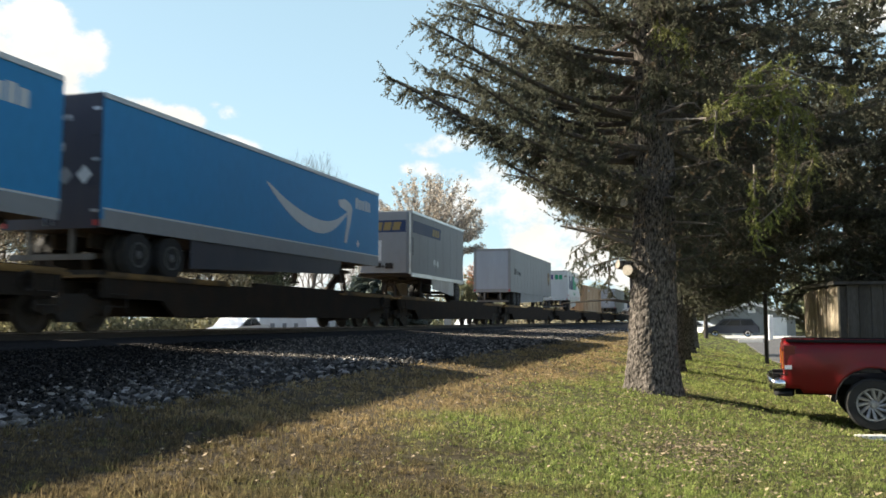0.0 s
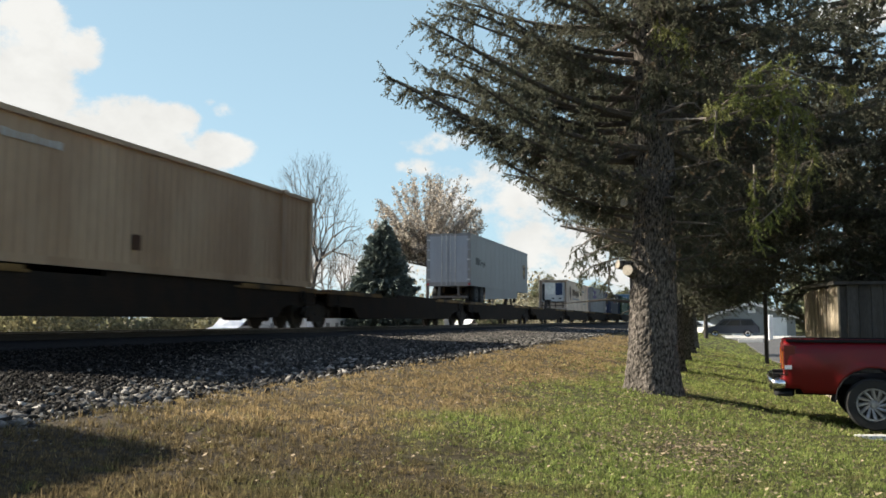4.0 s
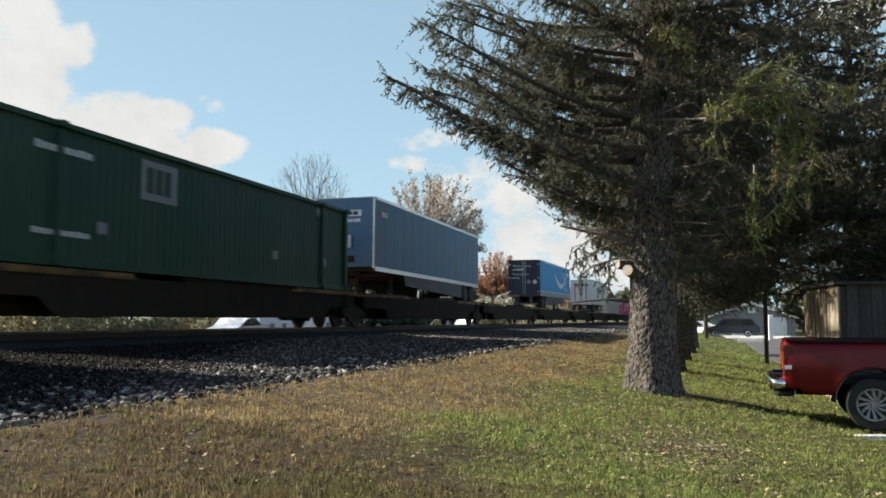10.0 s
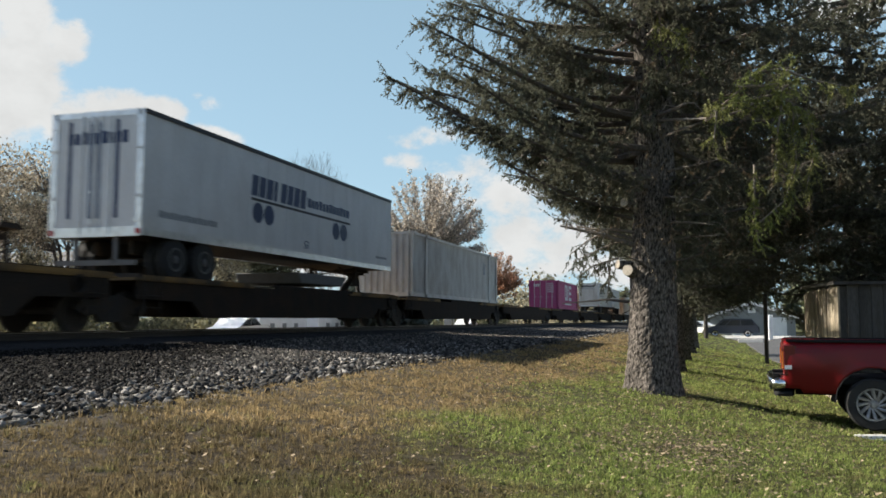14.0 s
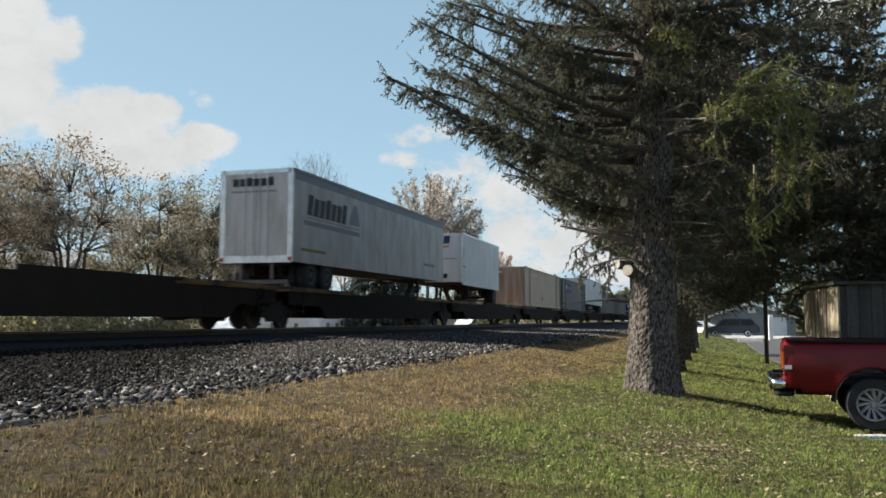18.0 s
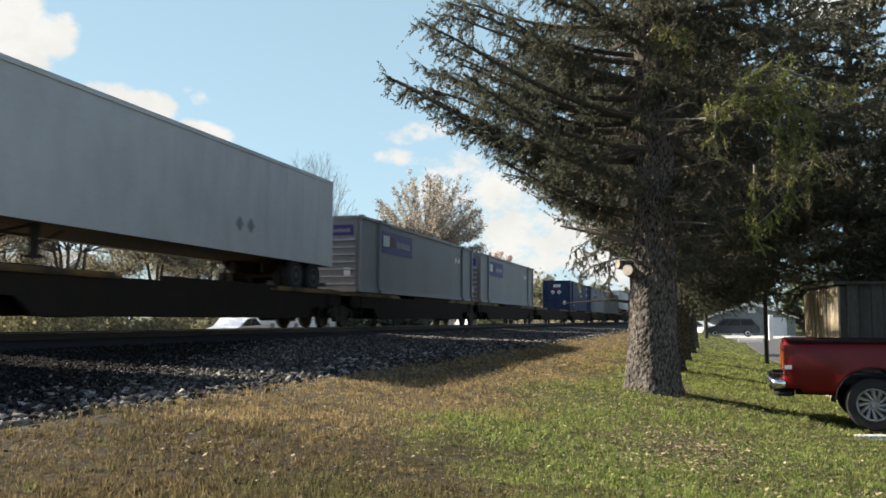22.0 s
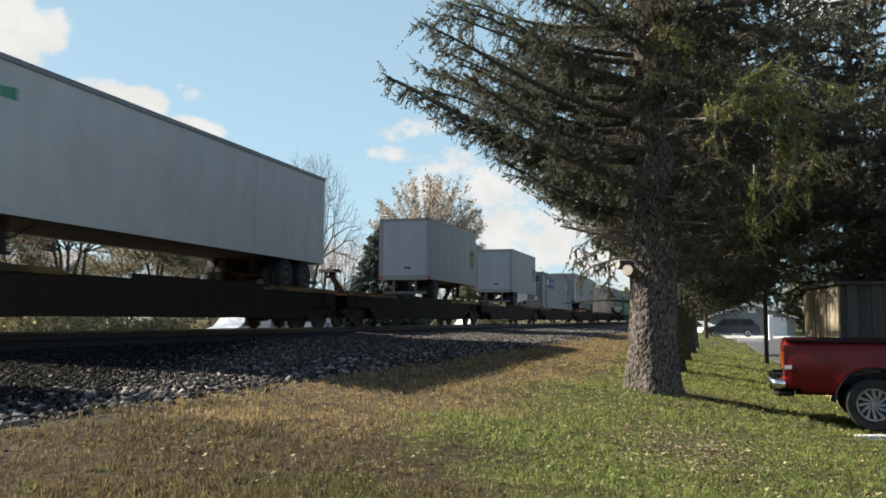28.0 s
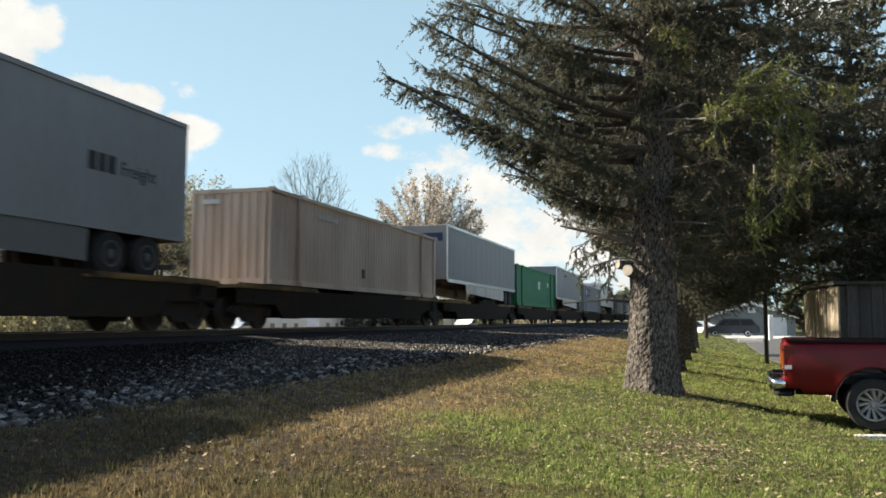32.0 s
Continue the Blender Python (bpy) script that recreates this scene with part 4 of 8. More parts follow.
        prof += [(fx(e - 0.004), z1 - 0.16), (fx(e - 0.03), z1 - 0.16), (fx(e - 0.03), z0 + 0.2)]
        sheet(bm, prof, 1, -1.1, 1.1)
        part("roll_up_door", bm, dm, tr)
    for s in (-1, 1):
        bm = bmesh.new()
        bx(bm, e + 0.03, s * 1.2 - 0.06, z0 + 0.03, e + 0.05, s * 1.2 + 0.06, z0 + 0.15)
        part("tail_lamp", bm, M["mark_red"], tr)
    # nose
    bm = bmesh.new()
    bx(bm, -0.035, -0.45, z0 + 0.35, 0.0, -0.1, z0 + 0.6)
    bx(bm, -0.05, 0.1, z0 + 0.4, 0.0, 0.35, z0 + 0.6)
    for y in (-0.3, 0.0, 0.25):
        rod(bm, (fx(-0.1), y, z0 + 0.45), (fx(0.0), y, z0 + 0.45), 0.04, n=8)
    part("air_coupling", bm, M["steel"], tr)
    if nose_first:
        for s in (-1, 1):
            bm = bmesh.new()
            rod(bm, (0.03 + r * 0.3, s * (W2 - r * 0.3 - 0.01), z0 + 0.1), (0.03 + r * 0.3, s * (W2 - r * 0.3 - 0.01), z1 - 0.05), 0.05, n=8)
            part("nose_post", bm, M["alu"], tr)
    tr["z0"], tr["z1"] = z0, z1
    return tr


def corrugated(bm, a, b, z0, z1, y, pitch=0.28, depth=0.036, axis="x", out=-1):
    """A vertically corrugated wall along x (or along y at x=y), with thickness."""
    n = max(2, int(round((b - a) / pitch)))
    step = (b - a) / n
    prof = []
    for i in range(n):
        p = a + i * step
        prof += [(p, 0.0), (p + step * 0.3, 0.0), (p + step * 0.45, depth), (p + step * 0.85, depth)]
    prof.append((b, 0.0))
    lo, hi = [], []
    for p, d in prof:
        q = y - out * d
        c = (p, q) if axis == "x" else (q, p)
        lo.append(bm.verts.new((*c, z0)))
        hi.append(bm.verts.new((*c, z1)))
    for i in range(len(prof) - 1):
        bm.faces.new((lo[i], lo[i + 1], hi[i + 1], hi[i]))


def container(L, wall, label, style="plain", end="ribs", height=2.87, inset=2.0, frame_mat=None, end_mat=None):
    """An intermodal box; x 0 is the leading end, z 0 its underside."""
    ct = thing("shipping_container", label, "container", "containers on the train")
    wm = M[wall]
    fm = M[frame_mat or wall]
    H = height
    bm = bmesh.new()
    box(bm, 0.1 if end != "none" else 0.42, -W2 + 0.06, 0.14, L - 0.1, W2 - 0.06, H - 0.06)
    part("core", bm, wm, ct)
    pitch, depth = {"plain": (0.61, 0.006), "fine": (0.26, 0.014), "corrugated": (0.28, 0.036)}[style]
    for s in (-1, 1):
        bm = bmesh.new()
        corrugated(bm, 0.1, L - 0.1, 0.16, H - 0.1, s * (W2 - 0.012), pitch, depth, "x", s)
        part("side_wall", bm, wm, ct)
        bm = bmesh.new()
        box(bm, 0.02, s * W2 - 0.05, 0.0, L - 0.02, s * W2 + 0.004, 0.17)
        part("bottom_rail", bm, fm, ct)
        bm = bmesh.new()
        box(bm, 0.02, s * W2 - 0.06, H - 0.11, L - 0.02, s * W2 + 0.004, H)
        part("top_rail", bm, fm, ct)
        xs = [0.0, L] if inset <= 0 else [0.0, inset, L - inset, L]
        for x in xs:
            bm = bmesh.new()
            w = 0.16 if x in (0.0, L) else 0.12
            c = min(max(x, w / 2), L - w / 2)
            box(bm, c - w / 2, s * W2 - 0.08, 0.0, c + w / 2, s * W2 + 0.01, H - 0.02)
            post = part("corner_post" if x in (0.0, L) else "lift_post", bm, fm, ct)
            for z in (0.0, H - 0.12):
                bm = bmesh.new()
                box(bm, c - 0.1, s * W2 - 0.16, z, c + 0.1, s * W2 + 0.016, z + 0.13)
                part("casting", bm, fm, post)
    bm = bmesh.new()
    box(bm, 0.05, -W2 + 0.05, H - 0.07, L - 0.05, W2 - 0.05, H - 0.02)
    part("roof", bm, wm, ct)
    bm = bmesh.new()
    box(bm, 0.15, -W2 + 0.06, 0.03, L - 0.15, W2 - 0.06, 0.135)
    part("floor", bm, M["steel"], ct)
    for e, sgn in ((0.0, -1), (L, 1)):
        if end == "corrugated":
            bm = bmesh.new()
            corrugated(bm, -W2 + 0.1, W2 - 0.1, 0.17, H - 0.12, e - sgn * 0.02, 0.31, 0.05, "y", sgn)
            part("end_wall", bm, M[end_mat or wall], ct)
        elif end == "ribs":
            bm = bmesh.new()
            x0, x1 = sorted((e - sgn * 0.06, e - sgn * 0.1))
            box(bm, x0, -W2 + 0.1, 0.15, x1, W2 - 0.1, H - 0.1)
            wallp = part("end_wall", bm, wm, ct)
            for k in range(7):
                bm = bmesh.new()
                z = 0.24 + k * 0.275
                q = e - sgn * 0.06
                sheet(bm, [(q, z), (q + sgn * 0.075, z + 0.02), (q + sgn * 0.075, z + 0.05), (q, z + 0.14)], 1, -W2 + 0.16, W2 - 0.16)
                part("end_rib", bm, fm, wallp)
                # pale strip paints the sky's gleam on the rib top; plain on navy
                bm = bmesh.new()
                x0, x1 = sorted((q + sgn * 0.02, q + sgn * 0.082))
                box(bm, x0, -W2 + 0.17, z + 0.046, x1, W2 - 0.17, z + 0.062)
                part("rib_light_strip", bm, M["mark_pale"] if wall != "navy" else fm, wallp, "thin strip painted for sky light along the rib top")
        elif end == "door" or e > 0:
            for s in (-1, 1):
                bm = bmesh.new()
                y0, y1 = sorted((s * 0.015, s * (W2 - 0.12)))
                x0, x1 = sorted((e - sgn * 0.08, e - sgn * 0.02))
                box(bm, x0, y0, 0.17, x1, y1, H - 0.13)
                d = part("end_door", bm, wm, ct)
                for y in (s * 0.28, s * 0.8):
                    bm = bmesh.new()
                    rod(bm, (e + sgn * 0.02, y, 0.1), (e + sgn * 0.02, y, H - 0.1), 0.022, n=6)
                    box(bm, min(e, e + sgn * 0.04), y - 0.16, 1.05, max(e, e + sgn * 0.04), y + 0.05, 1.1)
                    part("lock_rod", bm, M["alu"], d)
        bm = bmesh.new()
        x0, x1 = sorted((e, e - sgn * 0.14))
        box(bm, x0, -W2 + 0.1, 0.0, x1, W2 - 0.1, 0.17)
        part("end_sill", bm, fm, ct)
        bm = bmesh.new()
        box(bm, x0, -W2 + 0.1, H - 0.13, x1, W2 - 0.1, H - 0.01)
        part("end_header", bm, fm, ct)
    return ct


def put(ob, s, z, lean=0.0):
    """Give a load its place: s along the train, z its base over the ground, lean a slight tilt nose up."""
    MOVERS.append((ob, s, z, lean))
    return ob


DECK = RAIL + 1.21
BED = RAIL + 1.33


def trailer_up(ob, s, lean=0.0):
    return put(ob, s, DECK, lean)


# platform centres along the train at 0 s, and which carry a raised hitch
CENTRES = [5.6, 22.9, 42.5, 63.4, 82.2, 101.0, 119.2, 137.4, 154.8, 172.2, 191.1, 212.3, 230.5, 249.4, 267.2, 285.1, 302.3, 319.6, 338.2, 357.2, 376.2,
           394.0, 411.5, 429.6, 447.7, 465.2, 482.8, 501.0, 519.2, 536.7, 554.2, 571.7, 589.7, 608.3, 627.9, 646.8, 665.6, 684.8, 705.2, 723.6, 740.5, 758.0,
           776.0, 794.0, 812.0, 830.0, 848.0]
# places along the train of raised hitches: under a trailer's kingpin, or standing empty
HITCHES = [(161.3, -1), (273.9, -1), (308.7, -1), (619.9, 1)]
HITCHES += [(s + 0.95, 1) for s in (34.7, 241.3, 422.9, 474.6, 600.25, 676.75, 715.5, 749.5, 785.0)]
HITCHES += [(s + 15.2, -1) for s in (-2.6, 14.7, 55.25, 129.3, 277.2, 311.5, 403.3)]
HITCHES += [(s + 7.6, -1) for s in (81.15, 628.3, 646.5)]


def build_cars():
    cache = {}
    for i, c in enumerate(CENTRES):
        prev = CENTRES[i - 1] if i else c - 18
        nxt = CENTRES[i + 1] if i + 1 < len(CENTRES) else c + 18
        lg, rg = c - prev, nxt - c
        hl, hr = round(lg / 2, 1), round(rg / 2, 1)
        lt = 2 if lg > 19.4 else 1
        rt = 2 if rg > 19.4 else 0
        hit = tuple((round(s - c, 2), w) for s, w in HITCHES if c - hl <= s < c + hr)
        key = (hl, hr, lt, rt, hit)
        if key in cache:
            ob = copy_thing(cache[key], Matrix())
        else:
            ob = cache[key] = spine_car(hl, hr, lt, rt, hit)
        put(ob, c, RAIL)


def smile(tr, x, z, mat):
    flat_mark(tr, "curved_emblem", arc_swoosh(x, z, 5.9), mat, label="pale curved emblem")
    pts = [(5.1, 1.32), (5.7, 1.42), (6.2, 1.3), (6.34, 1.12), (6.22, 0.7), (5.85, -0.16), (5.64, -0.14), (5.88, 0.62), (5.9, 0.98), (5.2, 1.1)]
    flat_mark(tr, "arrow_tip", [(x + a, z + b) for a, b in pts], mat, y=-W2 - 0.003)


def build_loads():
    # blue trailers, leading pair
    def blue(name_label, s, lean):
        t = trailer(16.15, "sky_blue", name_label, False, "swing", "black_paint", "mark_grey", 2, low=1.02, tall=2.9, roof_band="mark_pale", door_mat="black_paint")
        flat_mark(t, "lower_band", bar(0.1, 1.19, 16.1, 1.4), "mark_grey", label="grey lower band")
        flat_mark(t, "pale_line", bar(0.1, 1.405, 16.1, 1.445), "mark_pale", label="pale riveted line")
        smile(t, 7.1, 1.85, "mark_pale")
        word(t, "lettering_block", 13.75, 3.05, 1.5, 0.4, 5, "mark_pale", label="pale lettering blocks")
        diamond(t, 14.0, 1.75, 0.14)
        for k, line in enumerate(("There's more", "to", "A truckload", "more.")):
            cu = bpy.data.curves.new("door_lettering", "FONT")
            cu.body, cu.size, cu.extrude = line, 0.27, 0.003
            tx = new("door_lettering", cu)
            cu.materials.append(M["mark_pale"])
            tx.parent, tx.matrix_basis = t, pose(-0.03, 0.95, 3.35 - k * 0.29 - (0.08 if k > 1 else 0), 90, 0, -90)
        word(t, "lettering_block", 0.0, 3.06, 0.68, 0.17, 5, "mark_pale", y=-0.03, end=True)
        diamond(t, -0.38, 2.15, 0.21, "mark_grey", -0.03)
        diamond(t, -0.88, 2.15, 0.21, "mark_pale", -0.03)
        trailer_up(t, s, lean)
        return t
    lab = "bright blue dry van trailer with pale arrow emblem, black doors"
    a = blue(lab, 14.7, 0.55)
    b = copy_thing(a, Matrix())
    trailer_up(b, -2.6, 0.0)
    c = copy_thing(a, Matrix())
    trailer_up(c, 277.2, 0.55)

    # short silver trailer with a blue stripe, nose first
    def striped(L, s, wh):
        t = trailer(L, "silver", "silver %s trailer with a navy stripe and yellow blocks" % ("short" if L < 10 else "long"), True, "roll", True, "alu", wh, low=0.99, tall=2.93)
        zz = 3.18
        if L < 10:
            zz = 2.96
            flat_mark(t, "stripe", bar(0.22, zz, 4.38, zz + 0.54, 0.06), "mark_navy", label="navy stripe")
            end_mark(t, "nose_stripe", bar(-1.05, zz, 1.05, zz + 0.54), "mark_navy", 0.0)
            word(t, "stripe_block", 3.05, zz + 0.09, 1.15, 0.34, 3, "mark_gold", y=-W2 - 0.005, slant=0.08)
            word(t, "nose_block", -0.75, zz + 0.09, 1.3, 0.36, 3, "mark_gold", y=-0.008, end=True, slant=-0.08)
            for x in (2.04, 3.27):
                flat_mark(t, "placard", bar(x, 3.6, x + 0.42, 3.72), "mark_grey")
            diamond(t, 3.45, 1.8, 0.2, "mark_pale")
            diamond(t, 3.95, 1.76, 0.2, "mark_pale")
            flat_mark(t, "corner_slot", bar(0.24, 1.95, 0.32, 2.75), "mark_black")
        else:
            flat_mark(t, "stripe", bar(0.3, zz - 0.15, 3.6, zz + 0.3), "mark_grey", label="dark stripe")
            end_mark(t, "nose_stripe", bar(-1.05, zz - 0.1, 1.05, zz + 0.32), "mark_navy", 0.0)
        end_mark(t, "nose_panel", bar(0.1, 1.7, 1.1, 2.6), "mark_pale", 0.0, label="bright nose panel")
        return trailer_up(t, s)
    striped(8.53, 34.7, 1)
    striped(16.15, 715.5, 2)

    # silver trailers with a shield emblem
    def parcel(L, label, nose_first, s, doors, emx, wordx, lean=0.0, wh=2, skirt=True):
        t = trailer(L, "silver", label, nose_first, doors, skirt, "silver", wh, low=0.99, tall=2.93, door_mat="door_silver")
        emblem(t, emx, 2.45, 0.98, 1.12)
        if nose_first:
            diamond(t, 7.63, 1.83, 0.2, "mark_pale")
        if wordx is not None:
            word(t, "lettering_block", wordx, 2.22, 0.92, 0.4, 3, "mark_black", label="black lettering block")
            cu = bpy.data.curves.new("freight_lettering", "FONT")
            cu.body, cu.size, cu.extrude = "Freight", 0.44, 0.003
            cu.materials.append(M["mark_black"])
            tx = new("freight_lettering", cu)
            tx.parent, tx.matrix_basis = t, pose(wordx + 1.02, -W2 - 0.004, 2.24, 90, 0, 0)
        if doors == "roll" and L < 10:
            end_mark(t, "door_placard", bar(-0.3, 1.5, 0.0, 1.6), "mark_black", -0.01)
        return trailer_up(t, s, lean)
    long_parcel = "silver-grey dry van trailer with brown shield"
    parcel(16.15, long_parcel + " and side skirt", False, 55.25, "roll", 14.8, 1.05, 0.2, 2, "grey_box")
    parcel(16.15, long_parcel + " and aluminium doors", False, 129.3, "swing", 14.8, 1.05, 0.2, 2, "grey_box")
    parcel(8.53, "short silver-grey trailer with roll-up door and shield", False, 628.3, "roll", 7.6, None, 0.1, 1, False)
    parcel(8.53, "short silver-grey trailer with white skirt and shield", False, 646.5, "roll", 7.6, None, 0.1, 1, True)
    parcel(16.15, long_parcel + ", nose leading", True, 676.75, "swing", 1.6, 12.7, -0.1, 2, "dark_grey_box")

    # white short trailer with purple and green blocks
    t = trailer(8.53, "white", "short white trailer with purple and green lettering blocks", False, "roll", True, "alu", 1, low=1.05, tall=2.87)
    blocks(t, "purple_block", ((0.8, 1.42, 2.13, 3.44), (1.55, 2.42, 2.13, 3.0), (2.5, 3.28, 2.13, 3.48)), "mark_navy")
    blocks(t, "green_block", ((3.34, 4.42, 2.14, 3.5), (4.5, 5.5, 2.14, 3.0)), "mark_green")
    cu = bpy.data.curves.new("ground_lettering", "FONT")
    cu.body, cu.size, cu.extrude = "Ground", 0.4, 0.003
    cu.materials.append(M["mark_green"])
    tx = new("ground_lettering", cu)
    tx.parent, tx.matrix_basis = t, pose(3.55, -W2 - 0.004, 1.6, 90, 0, 0)
    for k in range(9):
        flat_mark(t, "dark_reflector", bar(0.5 + k * 0.95, 1.3, 0.72 + k * 0.95, 1.36), "mark_red", y=-W2 - 0.003)
    word(t, "door_purple_block", 0.15, 3.05, 0.75, 0.45, 3, "mark_purple", y=-0.01, end=True)
    word(t, "door_green_block", -0.75, 3.05, 0.8, 0.45, 2, "mark_green", y=-0.01, end=True)
    flat_mark(t, "placard_row", bar(-0.9, 1.48, 0.9, 1.53), "mark_red", y=-W2 - 0.003)
    trailer_up(t, 81.15, 0.2)

    # corrugated containers
    for wall, s, lab in (("tan", 92.95, "tan corrugated steel container with rusty end"), ("beige", 439.6, "beige steel container with a rust-streaked corrugated end"),
                         ("cream", 697.1, "pale tan corrugated steel container")):
        c = container(16.15, wall, lab, "fine" if wall == "beige" else "corrugated", "corrugated", end_mat="rust_tan" if wall == "beige" else None)
        put(c, s, BED)
        end_mark(c, "end_plate", bar(0.35, 2.42, 0.95, 2.56), "mark_pale", -0.01)
        word(c, "lettering_block", 3.4, 2.3, 1.6, 0.16, 7, "dull_white", y=-W2 - 0.0)
        flat_mark(c, "placard", bar(7.2, 0.5, 7.5, 0.85), "mark_brown", y=-W2 - 0.004)
    c = container(16.15, "dull_white", "white corrugated container with dirty grooves", "corrugated", "corrugated")
    put(c, 330.1, BED)
    flat_mark(c, "dark_panel", bar(12.9, 1.6, 13.4, 2.3), "mark_grey", y=-W2 - 0.004)
    end_mark(c, "dark_slot", bar(0.7, 1.7, 0.95, 2.5), "mark_black", -0.03)

    # reefer container
    c = container(16.15, "cream", "cream refrigerated container with end cooling unit", "plain", "none", 2.87, inset=0.0)
    put(c, 164.1, BED - 0.03)
    bm = bmesh.new()
    box(bm, 0.12, -W2 + 0.15, 0.75, 0.3, W2 - 0.25, 2.6)
    unit = part("cooling_unit", bm, M["white"], c, "white cooling unit", bevel=0.08)
    bm = bmesh.new()
    box(bm, 0.08, -0.95, 1.4, 0.13, -0.3, 2.55)
    part("dark_grille", bm, M["mark_navy"], unit)
    bm = bmesh.new()
    box(bm, 0.08, -0.28, 1.42, 0.13, 0.72, 2.6)
    part("bright_panel", bm, M["alu"], unit)
    bm = bmesh.new()
    box(bm, 0.08, 0.75, 0.9, 0.13, 0.98, 2.5)
    part("side_grille", bm, M["mark_black"], unit)
    bm = bmesh.new()
    box(bm, 0.09, -0.87, 1.02, 0.13, -0.63, 1.14)
    part("gauge", bm, M["mark_black"], unit)
    bm = bmesh.new()
    box(bm, 0.09, -0.17, 1.02, 0.13, 0.07, 1.14)
    part("gauge", bm, M["mark_black"], unit)
    flat_mark(c, "wall_seam", bar(1.95, 0.17, 2.0, 2.75), "mark_grey", y=-W2 - 0.003)
    bm = bmesh.new()
    for y in (-1.0, -0.3, 0.4, 1.0):
        rod(bm, (0.05, y, 0.15), (0.05, y, 0.75), 0.03, n=6)
    rod(bm, (0.05, -1.1, 0.72), (0.05, 1.1, 0.72), 0.035, n=6)
    rod(bm, (0.05, -1.1, 0.4), (0.05, 1.1, 0.4), 0.03, n=6)
    part("end_guard", bm, M["steel"], c)
    flat_mark(c, "crest", shield(2.98, 1.62, 1.08, 1.3), "mark_brown", y=-W2 - 0.003, label="brown crest")
    blocks(c, "crest_plume", ((2.7, 2.86, 2.2, 2.42), (3.1, 3.26, 2.2, 2.42)), "mark_brown", y=-W2 - 0.003)
    blocks(c, "lettering_block", ((4.33, 4.85, 1.46, 2.1), (4.98, 5.6, 1.46, 2.1), (5.75, 6.3, 1.46, 2.1), (6.36, 6.8, 1.46, 1.9), (6.87, 7.3, 1.32, 1.9), (7.38, 7.56, 1.46, 2.1), (7.64, 8.05, 1.46, 1.9), (8.12, 8.52, 1.46, 1.9), (8.6, 9.05, 1.46, 2.1)), "mark_brown", y=-W2 - 0.002, label="brown lettering blocks")
    word(c, "lettering_block", 4.45, 1.06, 4.6, 0.16, 18, "mark_grey", y=-W2 - 0.002)
    word(c, "lettering_block", 11.0, 2.0, 2.6, 0.16, 9, "mark_grey", y=-W2 - 0.002)
    word(c, "lettering_block", 14.6, 2.0, 0.4, 0.5, 2, "mark_grey", y=-W2 - 0.002)
    word(c, "lettering_block", 12.4, 0.7, 2.1, 0.12, 14, "mark_grey", y=-W2 - 0.002)

    # grey containers with a purple panel
    def freight(wall, s, style, lab):
        c = container(16.15, wall, lab, style, "ribs")
        put(c, s, BED)
        flat_mark(c, "logo_panel", bar(2.33, 1.65, 6.05, 2.54), "mark_purple", y=-W2 - 0.003, label="dark purple panel")
        word(c, "panel_white_block", 2.52, 1.92, 0.72, 0.44, 3, "mark_pale", y=-W2 - 0.009)
        word(c, "panel_red_block", 3.27, 1.92, 0.58, 0.42, 2, "mark_brown", y=-W2 - 0.009)
        word(c, "panel_small_block", 4.08, 1.96, 1.7, 0.26, 8, "mark_grey", y=-W2 - 0.009)
        end_mark(c, "end_panel", bar(-1.05, 2.12, 1.05, 2.52), "mark_purple", 0.045, label="purple end panel")
        word(c, "end_white_block", 0.4, 2.22, 0.5, 0.22, 3, "mark_white", y=0.036, end=True)
        word(c, "end_small_block", -0.9, 2.24, 1.0, 0.14, 8, "mark_grey", y=0.036, end=True)
        diamond(c, 13.05, 2.05, 0.17)
        diamond(c, 13.6, 2.05, 0.17)
        diamond(c, 0.5, 1.9, 0.2, "mark_pale", 0.0)
        diamond(c, 0.05, 1.9, 0.2, "mark_pale", 0.0)
        end_mark(c, "end_placard", bar(-0.95, 0.6, -0.7, 0.9), "mark_white", 0.0)
        return c
    g1 = freight("grey_box", 183.0, "fine", "grey steel container with dark purple panel and ribbed end")
    g2 = freight("dark_grey_box", 457.1, "plain", "dark grey steel container with dark purple panel")
    for s in (493.0, 511.0, 563.7, 657.6):
        put(copy_thing(g1, Matrix()), s, BED)
    g3 = freight("grey_box", 581.6, "corrugated", "grey corrugated container with dark purple panel")

    # navy containers
    def navy(s):
        c = container(16.15, "navy", "navy blue steel container with white blocks and placards", "plain", "ribs")
        put(c, s, BED)
        word(c, "lettering_block", 7.35, 1.9, 1.4, 0.54, 3, "mark_white", y=-W2 - 0.002, slant=0.1, label="white slanted blocks")
        flat_mark(c, "red_underline", bar(7.35, 1.62, 8.65, 1.74, 0.1), "mark_red", y=-W2 - 0.003)
        word(c, "small_block", 8.0, 1.42, 0.8, 0.14, 6, "mark_pale", y=-W2 - 0.002)
        flat_mark(c, "small_placard", bar(2.2, 2.42, 2.5, 2.62), "mark_pale", y=-W2 - 0.003)
        diamond(c, 13.05, 1.77, 0.21)
        diamond(c, 13.65, 1.77, 0.21)
        word(c, "lettering_block", 2.15, 0.42, 1.2, 0.16, 9, "mark_pale", y=-W2 - 0.002)
        word(c, "lettering_block", 12.4, 2.42, 1.5, 0.12, 7, "mark_pale", y=-W2 - 0.002)
        word(c, "lettering_block", -0.4, 2.2, 0.75, 0.28, 3, "mark_white", y=0.045, end=True, slant=-0.06)
        end_mark(c, "end_underline", bar(-0.35, 2.08, 0.35, 2.13), "mark_red", 0.04)
        diamond(c, 0.32, 1.72, 0.24, "mark_pale", -0.005)
